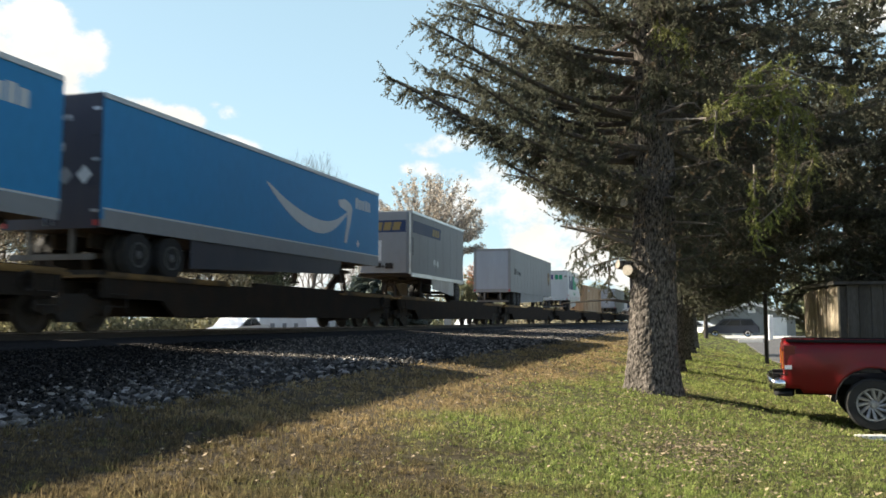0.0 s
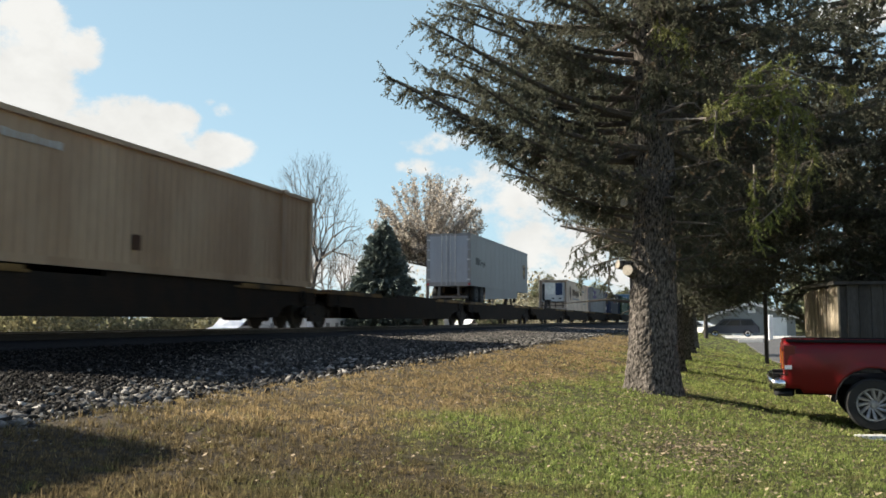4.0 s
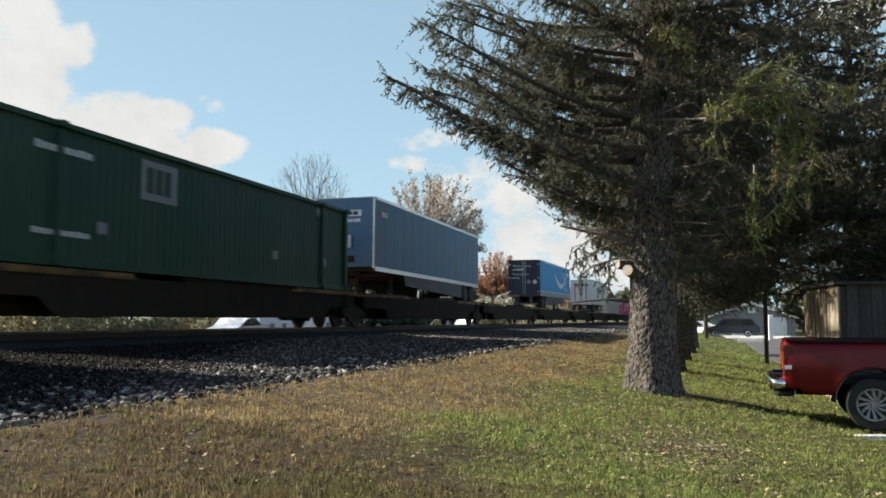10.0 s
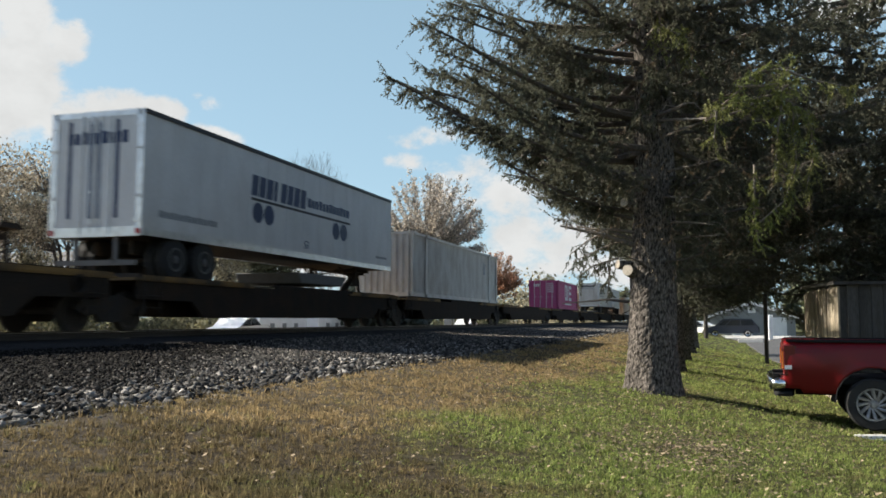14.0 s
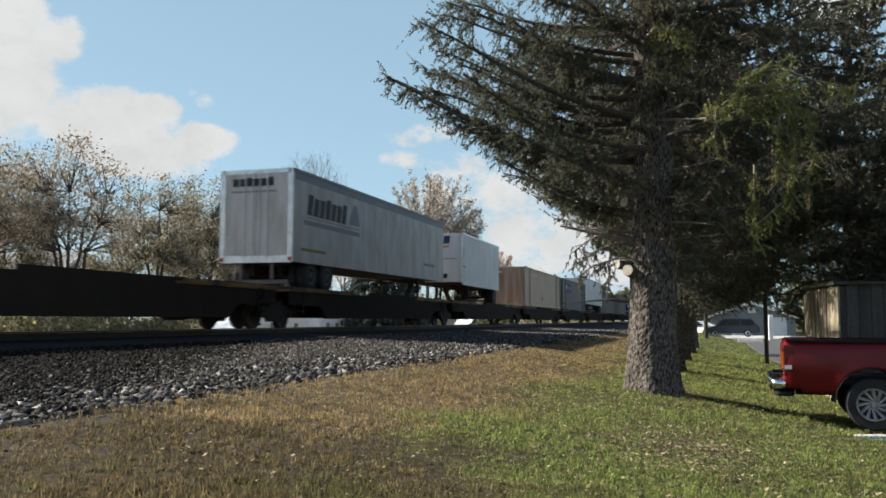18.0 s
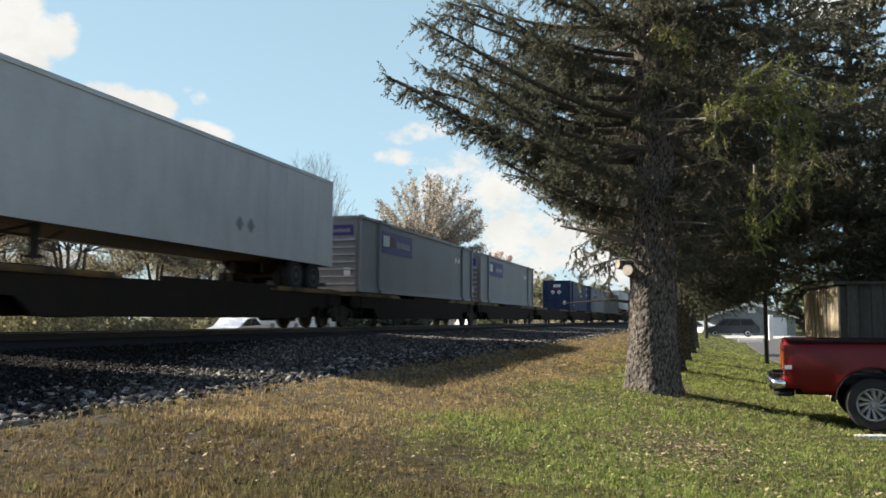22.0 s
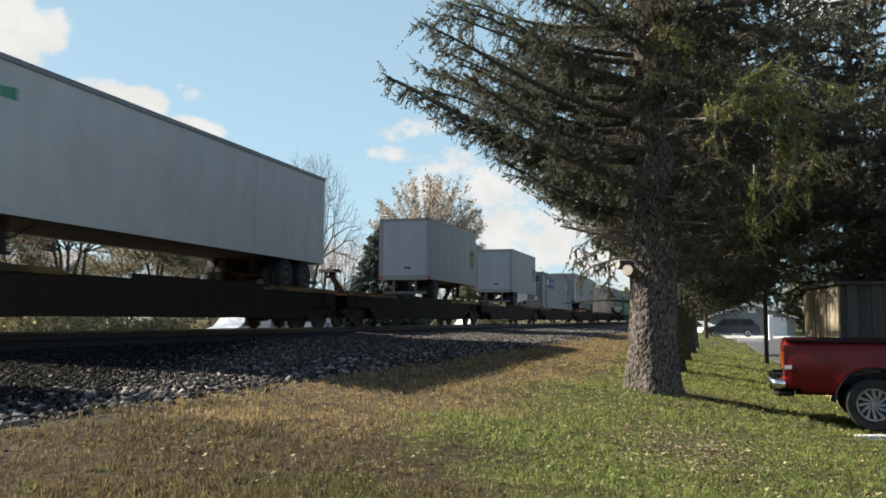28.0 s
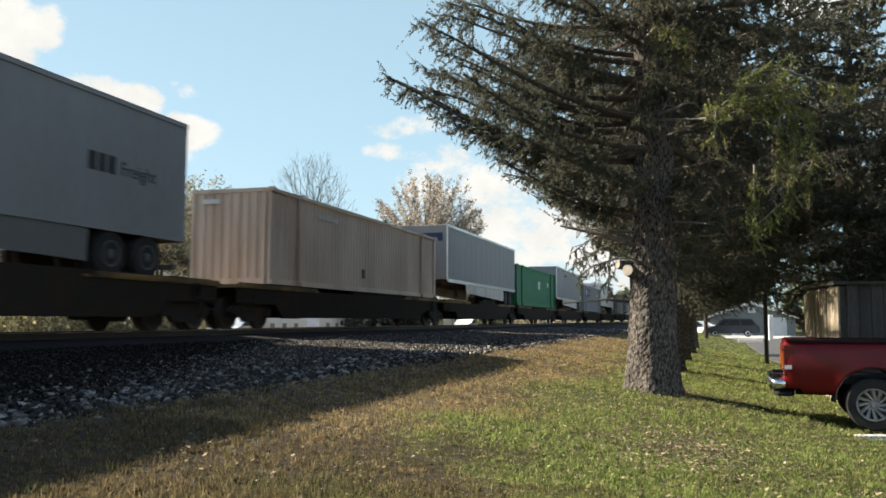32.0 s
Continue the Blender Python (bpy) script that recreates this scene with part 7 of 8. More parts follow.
def far_fir(name, label, seed, height, radius, mat):
    """A dense conical spruce seen from afar: tiers of drooping fronds."""
    rnd = random.Random(seed)
    rng = np.random.default_rng(seed)
    tree = thing(name, label, "tree", "trees beyond the track")
    bm = bmesh.new()
    rod(bm, (0, 0, -0.2), (0, 0, height - 0.5), 0.2, 0.03, 8)
    part("trunk", bm, M["twig"], tree)
    chunks = []
    z = 0.4
    while z < height:
        r = radius * (1 - z / height) ** 0.75 + 0.1
        for k in range(int(7 + 7 * r)):
            az = rnd.uniform(0, 6.283)
            L = r * rnd.uniform(0.7, 1.12)
            n = int(22 * L) + 10
            t = rng.random(n) ** 0.7
            side = rng.normal(0, 0.16, n) * (1.15 - t)
            x = L * t * math.cos(az) - side * math.sin(az)
            y = L * t * math.sin(az) + side * math.cos(az)
            zz = z - 0.3 * L * t + 0.12 * L * t * t + rng.normal(0, 0.09, n)
            b = np.stack([x, y, zz], 1)
            dr = np.stack([np.full(n, math.cos(az)), np.full(n, math.sin(az)), rng.uniform(-0.9, 0.5, n)], 1) + rng.normal(0, 0.3, (n, 3))
            w = np.cross(dr, rng.normal(size=(n, 3))) * 0.06
            chunks.append(np.stack([b - w, b + w, b + dr * 0.24], 1))
        z += 0.27
    v = np.concatenate(chunks).reshape(-1, 3)
    ob = new("crown", soup("crown", v, np.arange(len(v)).reshape(-1, 3), mat))
    ob.parent = tree
    return tree


def leafy(name, label, seed, height, width, spread, trunk_r, leaves, leaf_mat, leaf_size=0.13, split=0.28, upright=0.6, group="trees beyond the track", crook=0.07):
    """A broadleaf tree: forking limbs and twigs, thin autumn leaves at the ends."""
    rnd = random.Random(seed)
    tree = thing(name, label, "tree", group)
    bm = bmesh.new()
    tips = []

    def grow(p, d, ln, r, depth):
        q = p + d * ln
        mid = p.lerp(q, 0.5) + Vector((rnd.uniform(-1, 1), rnd.uniform(-1, 1), rnd.uniform(-0.5, 0.5))) * ln * crook
        tube(bm, [p, mid, q], [r, r * 0.85, r * 0.68], 7 if depth < 2 else (4 if depth < 4 else 3))
        if depth >= 2:
            tips.append((p, q, depth))
        if depth == (5 if leaves else 7) or ln < 0.25:
            return
        n = rnd.choice((2, 3, 3)) if depth < 4 else 2
        if depth == 0:
            n = 4
        for k in range(n):
            az = 2 * math.pi * (k + rnd.random() * 0.7) / n
            tilt = rnd.uniform(0.3, 0.75) * (1.25 - upright * 0.5)
            a = d.orthogonal().normalized()
            b = d.cross(a)
            nd_ = (d * math.cos(tilt) + (a * math.cos(az) + b * math.sin(az)) * math.sin(tilt) + Vector((0, 0, 0.12 * upright))).normalized()
            nd_.x *= spread
            nd_.y *= spread
            nd_.normalize()
            grow(q, nd_, ln * rnd.uniform(0.62, 0.88), r * 0.62, depth + 1)
    grow(Vector((0, 0, -0.1)), Vector((rnd.uniform(-0.05, 0.05), rnd.uniform(-0.05, 0.05), 1)).normalized(), height * split, trunk_r, 0)
    top = max(q.z for p, q, k in tips)
    k = height / top
    rad = sorted(math.hypot(q.x, q.y) for p, q, d in tips)
    kw = width / 2 / rad[int(len(rad) * 0.97)]
    for v in bm.verts:
        v.co.z *= k
        if v.co.z > 0.12 * height:
            v.co.x *= kw
            v.co.y *= kw
    part("branchwork", bm, M["far_bark"], tree)
    if leaves:
        rng = np.random.default_rng(seed)
        P = np.array([tuple(p) for p, q, d in tips])
        Q = np.array([tuple(q) for p, q, d in tips])
        wts = np.array([1.0 if d >= 4 else 0.35 for p, q, d in tips])
        i = rng.choice(len(P), leaves, p=wts / wts.sum())
        t = rng.random((leaves, 1))
        c = P[i] + (Q[i] - P[i]) * t + rng.normal(0, 0.2, (leaves, 3))
        c[:, 2] *= k
        c[:, :2] *= kw
        s = leaf_size * rng.uniform(0.5, 1.2, leaves)
        u = rng.normal(size=(leaves, 3))
        u /= np.linalg.norm(u, axis=1, keepdims=True)
        w = np.cross(u, rng.normal(size=(leaves, 3)))
        w /= np.linalg.norm(w, axis=1, keepdims=True)
        u, w = u * s[:, None], w * s[:, None] * 0.6
        v = np.stack([c - u, c - w, c + u, c + w], 1).reshape(-1, 3)
        ob = new("crown", soup("crown", v, np.arange(4 * leaves).reshape(leaves, 4), leaf_mat))
        ob.parent = tree
    return tree

# ---- the yard, the road beyond, and what stands there ----
M["car_red"] = material("red_car_paint", (0.135, 0.004, 0.006), 0.28, 0.0, (0.095, 0.003, 0.005), 2, 0.4, 40, 0.04, 0.0, spec=0.3)
M["car_white"] = material("white_car_paint", (0.8, 0.8, 0.8), 0.3, 0.0, (0.6, 0.6, 0.58), 2, 0.3, 40, 0.03, 0.0)
M["car_blue"] = material("dark_blue_car_paint", (0.03, 0.037, 0.055), 0.3, 0.0, (0.03, 0.04, 0.06), 2, 0.4, 40, 0.04, 0.0)
M["glass_dark"] = material("tinted_window_glass", (0.02, 0.025, 0.03), 0.08, 0.0, (0.03, 0.035, 0.04), 2, 0.3, 20, 0.05, 0.0, spec=0.8)
M["lamp_red"] = material("red_lamp_lens", (0.09, 0.012, 0.014), 0.15, 0.0, (0.12, 0.01, 0.01), 6, 0.4, 60, 0.1, 0.0)
M["lamp_amber"] = material("amber_lamp_lens", (0.7, 0.22, 0.03), 0.2, 0.0, (0.6, 0.18, 0.02), 6, 0.4, 60, 0.1, 0.0)
M["lamp_clear"] = material("clear_lamp_lens", (0.75, 0.75, 0.75), 0.15, 0.0, (0.6, 0.6, 0.6), 6, 0.4, 60, 0.1, 0.0)
M["rubber_trim"] = material("black_plastic_trim", (0.016, 0.016, 0.017), 0.9, 0.0, (0.028, 0.028, 0.028), 4, 0.5, 50, 0.2, 0.1, spec=0.1)
M["alloy"] = material("dull_alloy", (0.3, 0.3, 0.3), 0.5, 0.6, (0.12, 0.12, 0.12), 7, 0.6, 50, 0.2, 0.1)
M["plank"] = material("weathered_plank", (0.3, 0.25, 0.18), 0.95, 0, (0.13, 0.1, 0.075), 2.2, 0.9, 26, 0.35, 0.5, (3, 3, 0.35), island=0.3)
# darker plank: shade of the side away from the sun, put into colour
M["dark_plank"] = material("shade_dark_plank", (0.07, 0.065, 0.06), 0.95, 0, (0.04, 0.035, 0.03), 2.2, 0.8, 26, 0.3, 0.4, (3, 3, 0.35), island=0.25)
M["roofing"] = material("grey_shingle", (0.16, 0.16, 0.165), 0.95, 0, (0.1, 0.1, 0.1), 1.2, 0.6, 20, 0.3, 0.5)
M["siding"] = material("grey_siding", (0.24, 0.25, 0.25), 0.8, 0, (0.19, 0.2, 0.2), 0.8, 0.5, 20, 0.1, 0.1)
M["pole_wood"] = material("weathered_pole", (0.055, 0.045, 0.037), 0.95, 0, (0.035, 0.03, 0.025), 3, 0.7, 30, 0.3, 0.5, (1, 1, 0.2))
M["concrete"] = material("pale_concrete", (0.5, 0.49, 0.46), 0.9, 0, (0.35, 0.34, 0.32), 2, 0.6, 40, 0.15, 0.2)


def road_wheel(parent, x, y, r, w, side, spokes=8):
    """A tyre with a spoked wheel, its hub at x, y; side: which way the face looks."""
    bm = bmesh.new()
    ring_disc(bm, (x, y, r), (0, side, 0), [(-w / 2, r * 0.62), (-w / 2, r * 0.93), (-w * 0.36, r), (w * 0.36, r), (w / 2, r * 0.93), (w * 0.5, r * 0.66), (w * 0.3, r * 0.62)], 32)
    tyre = part("wheel", bm, M["tyre"], parent, "black tyre on an alloy wheel")
    bm = bmesh.new()
    f = w * 0.3 * side
    ring_disc(bm, (x, y, r), (0, side, 0), [(w * 0.2, r * 0.63), (w * 0.42, r * 0.63), (w * 0.42, r * 0.57), (w * 0.15, r * 0.53)], 28)
    ring_disc(bm, (x, y, r), (0, side, 0), [(w * 0.12, r * 0.2), (w * 0.3, r * 0.18), (w * 0.36, r * 0.1)], 20)
    part("alloy_rim", bm, M["alloy"], tyre, "dull alloy rim")
    bm = bmesh.new()
    ring_disc(bm, (x, y, r), (0, side, 0), [(w * 0.14, r * 0.54), (w * 0.06, r * 0.5), (w * 0.06, r * 0.15)], 24)
    part("brake_dish", bm, M["tyre"], tyre)
    for k in range(spokes):
        t = 2 * math.pi * k / spokes
        bm = bmesh.new()
        a = Vector((x + math.cos(t) * r * 0.14, y + f * 0.8, r + math.sin(t) * r * 0.14))
        b = Vector((x + math.cos(t + 0.6) * r * 0.57, y + f * 1.25, r + math.sin(t + 0.6) * r * 0.57))
        rod(bm, a, b, r * 0.055, r * 0.075, 5)
        part("spoke", bm, M["alloy"], tyre)
    return tyre


def body_shell(bm, outline, half, tuck=0.06):
    """A car body side outline (x, z) swept across, with rounded shoulders."""
    n = len(outline)
    zs = [p[1] for p in outline]
    loops = []
    for y, k in ((-half + tuck, 0.0), (-half, 1.0), (half, 1.0), (half - tuck, 0.0)):
        cx = sum(p[0] for p in outline) / n
        cz = sum(zs) / n
        s = 1.0 if k else 0.965
        loops.append([bm.verts.new((cx + (p[0] - cx) * s, y, cz + (p[1] - cz) * s)) for p in outline])
    bm.faces.new(loops[0])
    bm.faces.new(loops[-1][::-1])
    for a, b in zip(loops, loops[1:]):
        for i in range(n):
            j = (i + 1) % n
            bm.faces.new((a[i], b[i], b[j], a[j]))


def wheel_arc(cx, r, n=9):
    return [(cx + r * math.cos(math.pi * (1 - i / n)), 0.36 + r * math.sin(math.pi * (1 - i / n))) for i in range(n + 1)]


def rounded(bm, c, a, b, d, p=0.35, n=20, m=12):
    """A box with soft edges (a superellipsoid) about c, half sizes a, b, d."""
    def f(v):
        return math.copysign(abs(v) ** p, v)
    rings = []
    for i in range(1, m):
        u = -math.pi / 2 + math.pi * i / m
        rings.append([bm.verts.new((c[0] + a * f(math.cos(u)) * f(math.cos(t)), c[1] + b * f(math.cos(u)) * f(math.sin(t)), c[2] + d * f(math.sin(u)))) for t in (2 * math.pi * k / n for k in range(n))])
    for q, r in zip(rings, rings[1:]):
        for k in range(n):
            j = (k + 1) % n
            bm.faces.new((q[k], q[j], r[j], r[k]))
    bm.faces.new(rings[0][::-1])
    bm.faces.new(rings[-1])


def pickup():
    """A red compact pickup; x forward, origin on the ground under the rear axle."""
    t = thing("pickup_truck", "red pickup truck with chrome rear bumper on the grass", "pickup")
    R = 0.345
    arc = wheel_arc(0.0, 0.47)
    arc2 = wheel_arc(3.2, 0.47)
    # bed side
    for s in (-1, 1):
        bm = bmesh.new()
        cols = [-1.1 + 0.04 * k for k in range(53)]
        grid, inner = [], []
        for x in cols:
            z0 = 0.47 + (0.06 if x < -0.9 else 0)
            if abs(x) < 0.47:
                z0 = max(z0, 0.36 + math.sqrt(0.47 ** 2 - x * x))
            col = []
            for q in range(13):
                z = z0 + (1.18 - z0) * q / 12
                h = (z - 0.47) / 0.71
                y = 0.835 + 0.05 * math.sin(math.pi * min(1, max(0.0, h)) * 0.85 + 0.25) - 0.055 * max(0, (h - 0.86) / 0.14) ** 2
                y += 0.014 * math.exp(-((math.hypot(x, z - 0.36) - 0.47) / 0.07) ** 2)
                y -= 0.03 * max(0.0, (-x - 1.0) / 0.1) ** 2
                col.append(bm.verts.new((x, s * y, z)))
            grid.append(col)
            inner.append((bm.verts.new((x, s * 0.77, z0)), bm.verts.new((x, s * 0.77, 1.18))))
        for a, b, u, v in zip(grid, grid[1:], inner, inner[1:]):
            for q in range(12):
                bm.faces.new((a[q], b[q], b[q + 1], a[q + 1]))
            bm.faces.new((a[0], u[0], v[0], b[0]))
            bm.faces.new((a[12], b[12], v[1], u[1]))
            bm.faces.new((u[0], u[1], v[1], v[0]))
        for col, u in ((grid[0], inner[0]), (grid[-1], inner[-1])):
            bm.faces.new(col + [u[1], u[0]])
        side = part("bed_side", bm, M["car_red"], t, "glossy dark red bed side", smooth=True)
        bm = bmesh.new()
        ys = s * 0.895
        tube(bm, [(a[0], ys, a[1]) for a in arc], [0.009] * len(arc), 6)
        part("wheel_arch_lip", bm, M["rubber_trim"], side)
        bm = bmesh.new()
        rod(bm, (-1.06, s * 0.83, 1.18), (0.96, s * 0.83, 1.18), 0.022, n=8)
        part("bed_rail", bm, M["rubber_trim"], t)
    for s in (-1, 1):
        bm = bmesh.new()
        y0, y1 = sorted((s * 0.5, s * 0.82))
        outer, inn = wheel_arc(0.0, 0.5), wheel_arc(0.0, 0.455)
        sheet(bm, outer + inn[::-1], 1, y0, y1)
        part("wheel_well", bm, M["rubber_trim"], t)
    bm = bmesh.new()
    box(bm, -1.1, -0.78, 0.6, 0.96, 0.78, 0.68)
    box(bm, 0.9, -0.8, 0.6, 0.98, 0.8, 1.15)
    part("bed_floor", bm, M["rubber_trim"], t)
    bm = bmesh.new()
    box(bm, -1.1, -0.76, 0.56, -1.03, 0.76, 1.17)
    part("tailgate", bm, M["car_red"], t, "red tailgate", bevel=0.015)
    for s in (-1, 1):
        bm = bmesh.new()
        y0, y1 = sorted((s * 0.76, s * 0.875))
        box(bm, -1.115, y0, 0.7, -0.94, y1 + (0.008 if s > 0 else 0), 1.13)
        lamp = part("tail_lamp", bm, M["lamp_red"], t, "red tail lamp with amber side and clear reverse light", bevel=0.02)
        bm = bmesh.new()
        box(bm, -1.122, y0 + 0.01, 0.8, -1.1, y1 - 0.01, 1.04)
        part("amber_lens", bm, M["lamp_amber"], lamp)
        bm = bmesh.new()
        box(bm, -1.09, y0 - 0.012, 0.79, -1.0, y1 + 0.012, 0.845)
        part("reverse_lens", bm, M["lamp_clear"], lamp)
    bm = bmesh.new()
    rounded(bm, (-1.17, 0, 0.59), 0.16, 0.9, 0.12, 0.6)
    bump = part("rear_bumper", bm, M["chrome"], t, "bright chrome step bumper", smooth=True)
    bm = bmesh.new()
    rounded(bm, (-1.1, 0, 0.45), 0.14, 0.84, 0.05, 0.4)
    part("bumper_valance", bm, M["rubber_trim"], bump)
    bm = bmesh.new()
    box(bm, -1.24, -0.6, 0.68, -1.1, 0.6, 0.715)
    part("step_pad", bm, M["rubber_trim"], bump)
    bm = bmesh.new()
    box(bm, -0.95, -0.45, 0.42, 3.9, -0.35, 0.54)
    box(bm, -0.95, 0.35, 0.42, 3.9, 0.45, 0.54)
    rod(bm, (0, -0.75, 0.37), (0, 0.75, 0.37), 0.06)
    rod(bm, (0, 0, 0.37), (2.2, 0, 0.45), 0.04)
    part("chassis", bm, M["rubber_trim"], t)
    # cab and bonnet
    cab = [(1.02, 0.45), (2.72, 0.43)] + arc2 + [(3.68, 0.45), (4.05, 0.5), (4.1, 0.85), (4.0, 1.02), (2.95, 1.12), (2.3, 1.68), (1.25, 1.7), (1.05, 1.15)]
    bm = bmesh.new()
    body_shell(bm, cab, 0.87, 0.1)
    part("cab", bm, M["car_red"], t, "red cab", smooth=False)
    for s in (-1, 1):
        bm = bmesh.new()
        y = s * 0.872
        sheet(bm, [(1.3, 1.17), (2.62, 1.17), (2.22, 1.6), (1.36, 1.6)], 1, min(y, y + 0.006 * s), max(y, y + 0.006 * s))
        part("side_window", bm, M["glass_dark"], t)
    for x in (0.0, 3.2):
        for s in (-1, 1):
            road_wheel(t, x, s * 0.76, R, 0.26, s, 12)
    return t


def small_car(name, label, paint_key, wagon=False, L=4.6):
    """A parked car; x forward, origin on the ground at its middle."""
    t = thing(name, label, "car")
    a, b = -L * 0.29, L * 0.3
    def arc(cx):
        return [(cx + 0.36 * math.cos(math.pi * (1 - i / 8)), 0.3 + 0.36 * math.sin(math.pi * (1 - i / 8))) for i in range(9)]
    h = 1.7 if wagon else 1.43
    if wagon:
        top = [(L / 2, 0.75), (L * 0.3, 1.02), (L * 0.16, h - 0.06), (0, h), (-L * 0.36, h - 0.04), (-L * 0.47, 1.05), (-L / 2, 0.9)]
    else:
        top = [(L / 2, 0.7), (L * 0.24, 0.95), (L * 0.08, h - 0.03), (-L * 0.1, h), (-L * 0.27, 1.05), (-L * 0.46, 0.98), (-L / 2, 0.8)]
    out = [(-L / 2, 0.35)] + arc(a) + arc(b) + [(L / 2, 0.35)] + top
    bm = bmesh.new()
    body_shell(bm, out, 0.88, 0.12)
    part("body", bm, M[paint_key], t)
    for s in (-1, 1):
        y = s * 0.882
        if wagon:
            panes = ([(L * 0.12, 1.05), (L * 0.24, 1.05), (L * 0.13, 1.5), (L * 0.02, 1.55)], [(-L * 0.16, 1.05), (L * 0.1, 1.05), (0, 1.56), (-L * 0.15, 1.56)], [(-L * 0.42, 1.08), (-L * 0.18, 1.05), (-L * 0.17, 1.56), (-L * 0.36, 1.54)])
        else:
            panes = ([(0.02, 0.98), (L * 0.2, 0.98), (L * 0.07, 1.34), (0.02, 1.36)], [(-L * 0.24, 1.0), (-0.02, 0.98), (-0.02, 1.36), (-L * 0.12, 1.36)])
        for p in panes:
            bm = bmesh.new()
            sheet(bm, p, 1, min(y, y + 0.006 * s), max(y, y + 0.006 * s))
            part("side_window", bm, M["glass_dark"], t)
        for x in (a, b):
            bm = bmesh.new()
            ring_disc(bm, (x, s * 0.78, 0.32), (0, s, 0), [(-0.1, 0.2), (-0.1, 0.32), (0.1, 0.32), (0.1, 0.22)], 20)
            w = part("wheel", bm, M["tyre"], t)
            bm = bmesh.new()
            ring_disc(bm, (x, s * 0.78, 0.32), (0, s, 0), [(0.05, 0.22), (0.11, 0.21), (0.08, 0.05)], 14)
            part("hubcap", bm, M["chrome"], w)
    return t


def shed():
    t = thing("wooden_shed", "low shed of weathered planks, tan on the sunny side, painted shade-dark in front", "shed")
    x0, x1, y0, y1, z0, z1 = 16.8, 21.8, -7.2, -2.44, -0.2, 2.17
    bm = bmesh.new()
    box(bm, x0 + 0.04, y0 + 0.04, z0, x1 - 0.04, y1 - 0.04, z1 - 0.02)
    part("frame", bm, M["dark_plank"], t)
    w = 0.2
    n = int((x1 - x0) / w)
    rnd = random.Random(4)
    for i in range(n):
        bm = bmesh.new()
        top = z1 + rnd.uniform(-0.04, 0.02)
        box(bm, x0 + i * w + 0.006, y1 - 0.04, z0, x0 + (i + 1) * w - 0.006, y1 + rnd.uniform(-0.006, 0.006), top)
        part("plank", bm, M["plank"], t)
    # front planks take the darker colour that stands for their shade
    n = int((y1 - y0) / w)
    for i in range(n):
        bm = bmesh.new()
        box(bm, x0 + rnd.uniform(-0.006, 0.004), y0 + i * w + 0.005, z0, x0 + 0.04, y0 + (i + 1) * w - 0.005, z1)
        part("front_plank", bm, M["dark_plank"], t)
    bm = bmesh.new()
    sheet(bm, [(x0 - 0.1, z1 + 0.0), (x1 + 0.1, z1 + 0.1), (x1 + 0.1, z1 + 0.16), (x0 - 0.1, z1 + 0.06)], 1, y0 - 0.1, y1 + 0.08)
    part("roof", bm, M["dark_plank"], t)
    return t


def gable_house(name, label, x, y, z, turn, w, d, eave, ridge, wall, roof, doors=True):
    """A house or garage with its gable end towards -x."""
    t = thing(name, label, "building")
    bm = bmesh.new()
    sheet(bm, [(-w / 2, 0), (w / 2, 0), (w / 2, eave), (0, ridge), (-w / 2, eave)], 0, 0, d)
    part("wall_shell", bm, wall, t)
    for s in (-1, 1):
        bm = bmesh.new()
        k = (ridge - eave) / (w / 2)
        a, b = s * (w / 2 + 0.35), 0.0
        sheet(bm, [(a, eave - 0.35 * k + 0.02), (b, ridge + 0.02), (b, ridge + 0.16), (a, eave - 0.35 * k + 0.16)], 0, -0.35, d + 0.3)
        part("roof_slope", bm, roof, t)
        bm = bmesh.new()
        sheet(bm, [(a, eave - 0.35 * k - 0.14), (b, ridge - 0.16), (b, ridge + 0.17), (a, eave - 0.35 * k + 0.17)], 0, -0.42, -0.36)
        part("bargeboard", bm, M["car_white"], t, "white bargeboard")
    if doors:
        for c, ww, hh in ((-w * 0.3, w * 0.2, eave - 0.1), (w * 0.12, w * 0.24, eave * 0.85)):
            bm = bmesh.new()
            box(bm, -0.06, c - ww / 2, 0, 0.0, c + ww / 2, hh)
            dr = part("garage_door", bm, M["car_white"], t, "white garage door")
            for q in range(4):
                bm = bmesh.new()
                box(bm, -0.075, c - ww / 2 + 0.05, 0.06 + q * hh / 4, -0.06, c + ww / 2 - 0.05, (q + 1) * hh / 4 - 0.03)
                part("door_panel", bm, M["car_white"], dr)
    else:
        for c in (-w * 0.25, w * 0.2):
            bm = bmesh.new()
            box(bm, -0.05, c - 0.5, 1.0, 0.0, c + 0.5, 2.2)
            part("window", bm, M["glass_dark"], t)
    bm = bmesh.new()
    box(bm, -0.04, -0.4, ridge - 1.15, 0, 0.4, ridge - 0.55)
    part("gable_vent", bm, M["car_white"], t)
    t.matrix_basis = pose(x, y, z, 0, 0, turn)
    return t


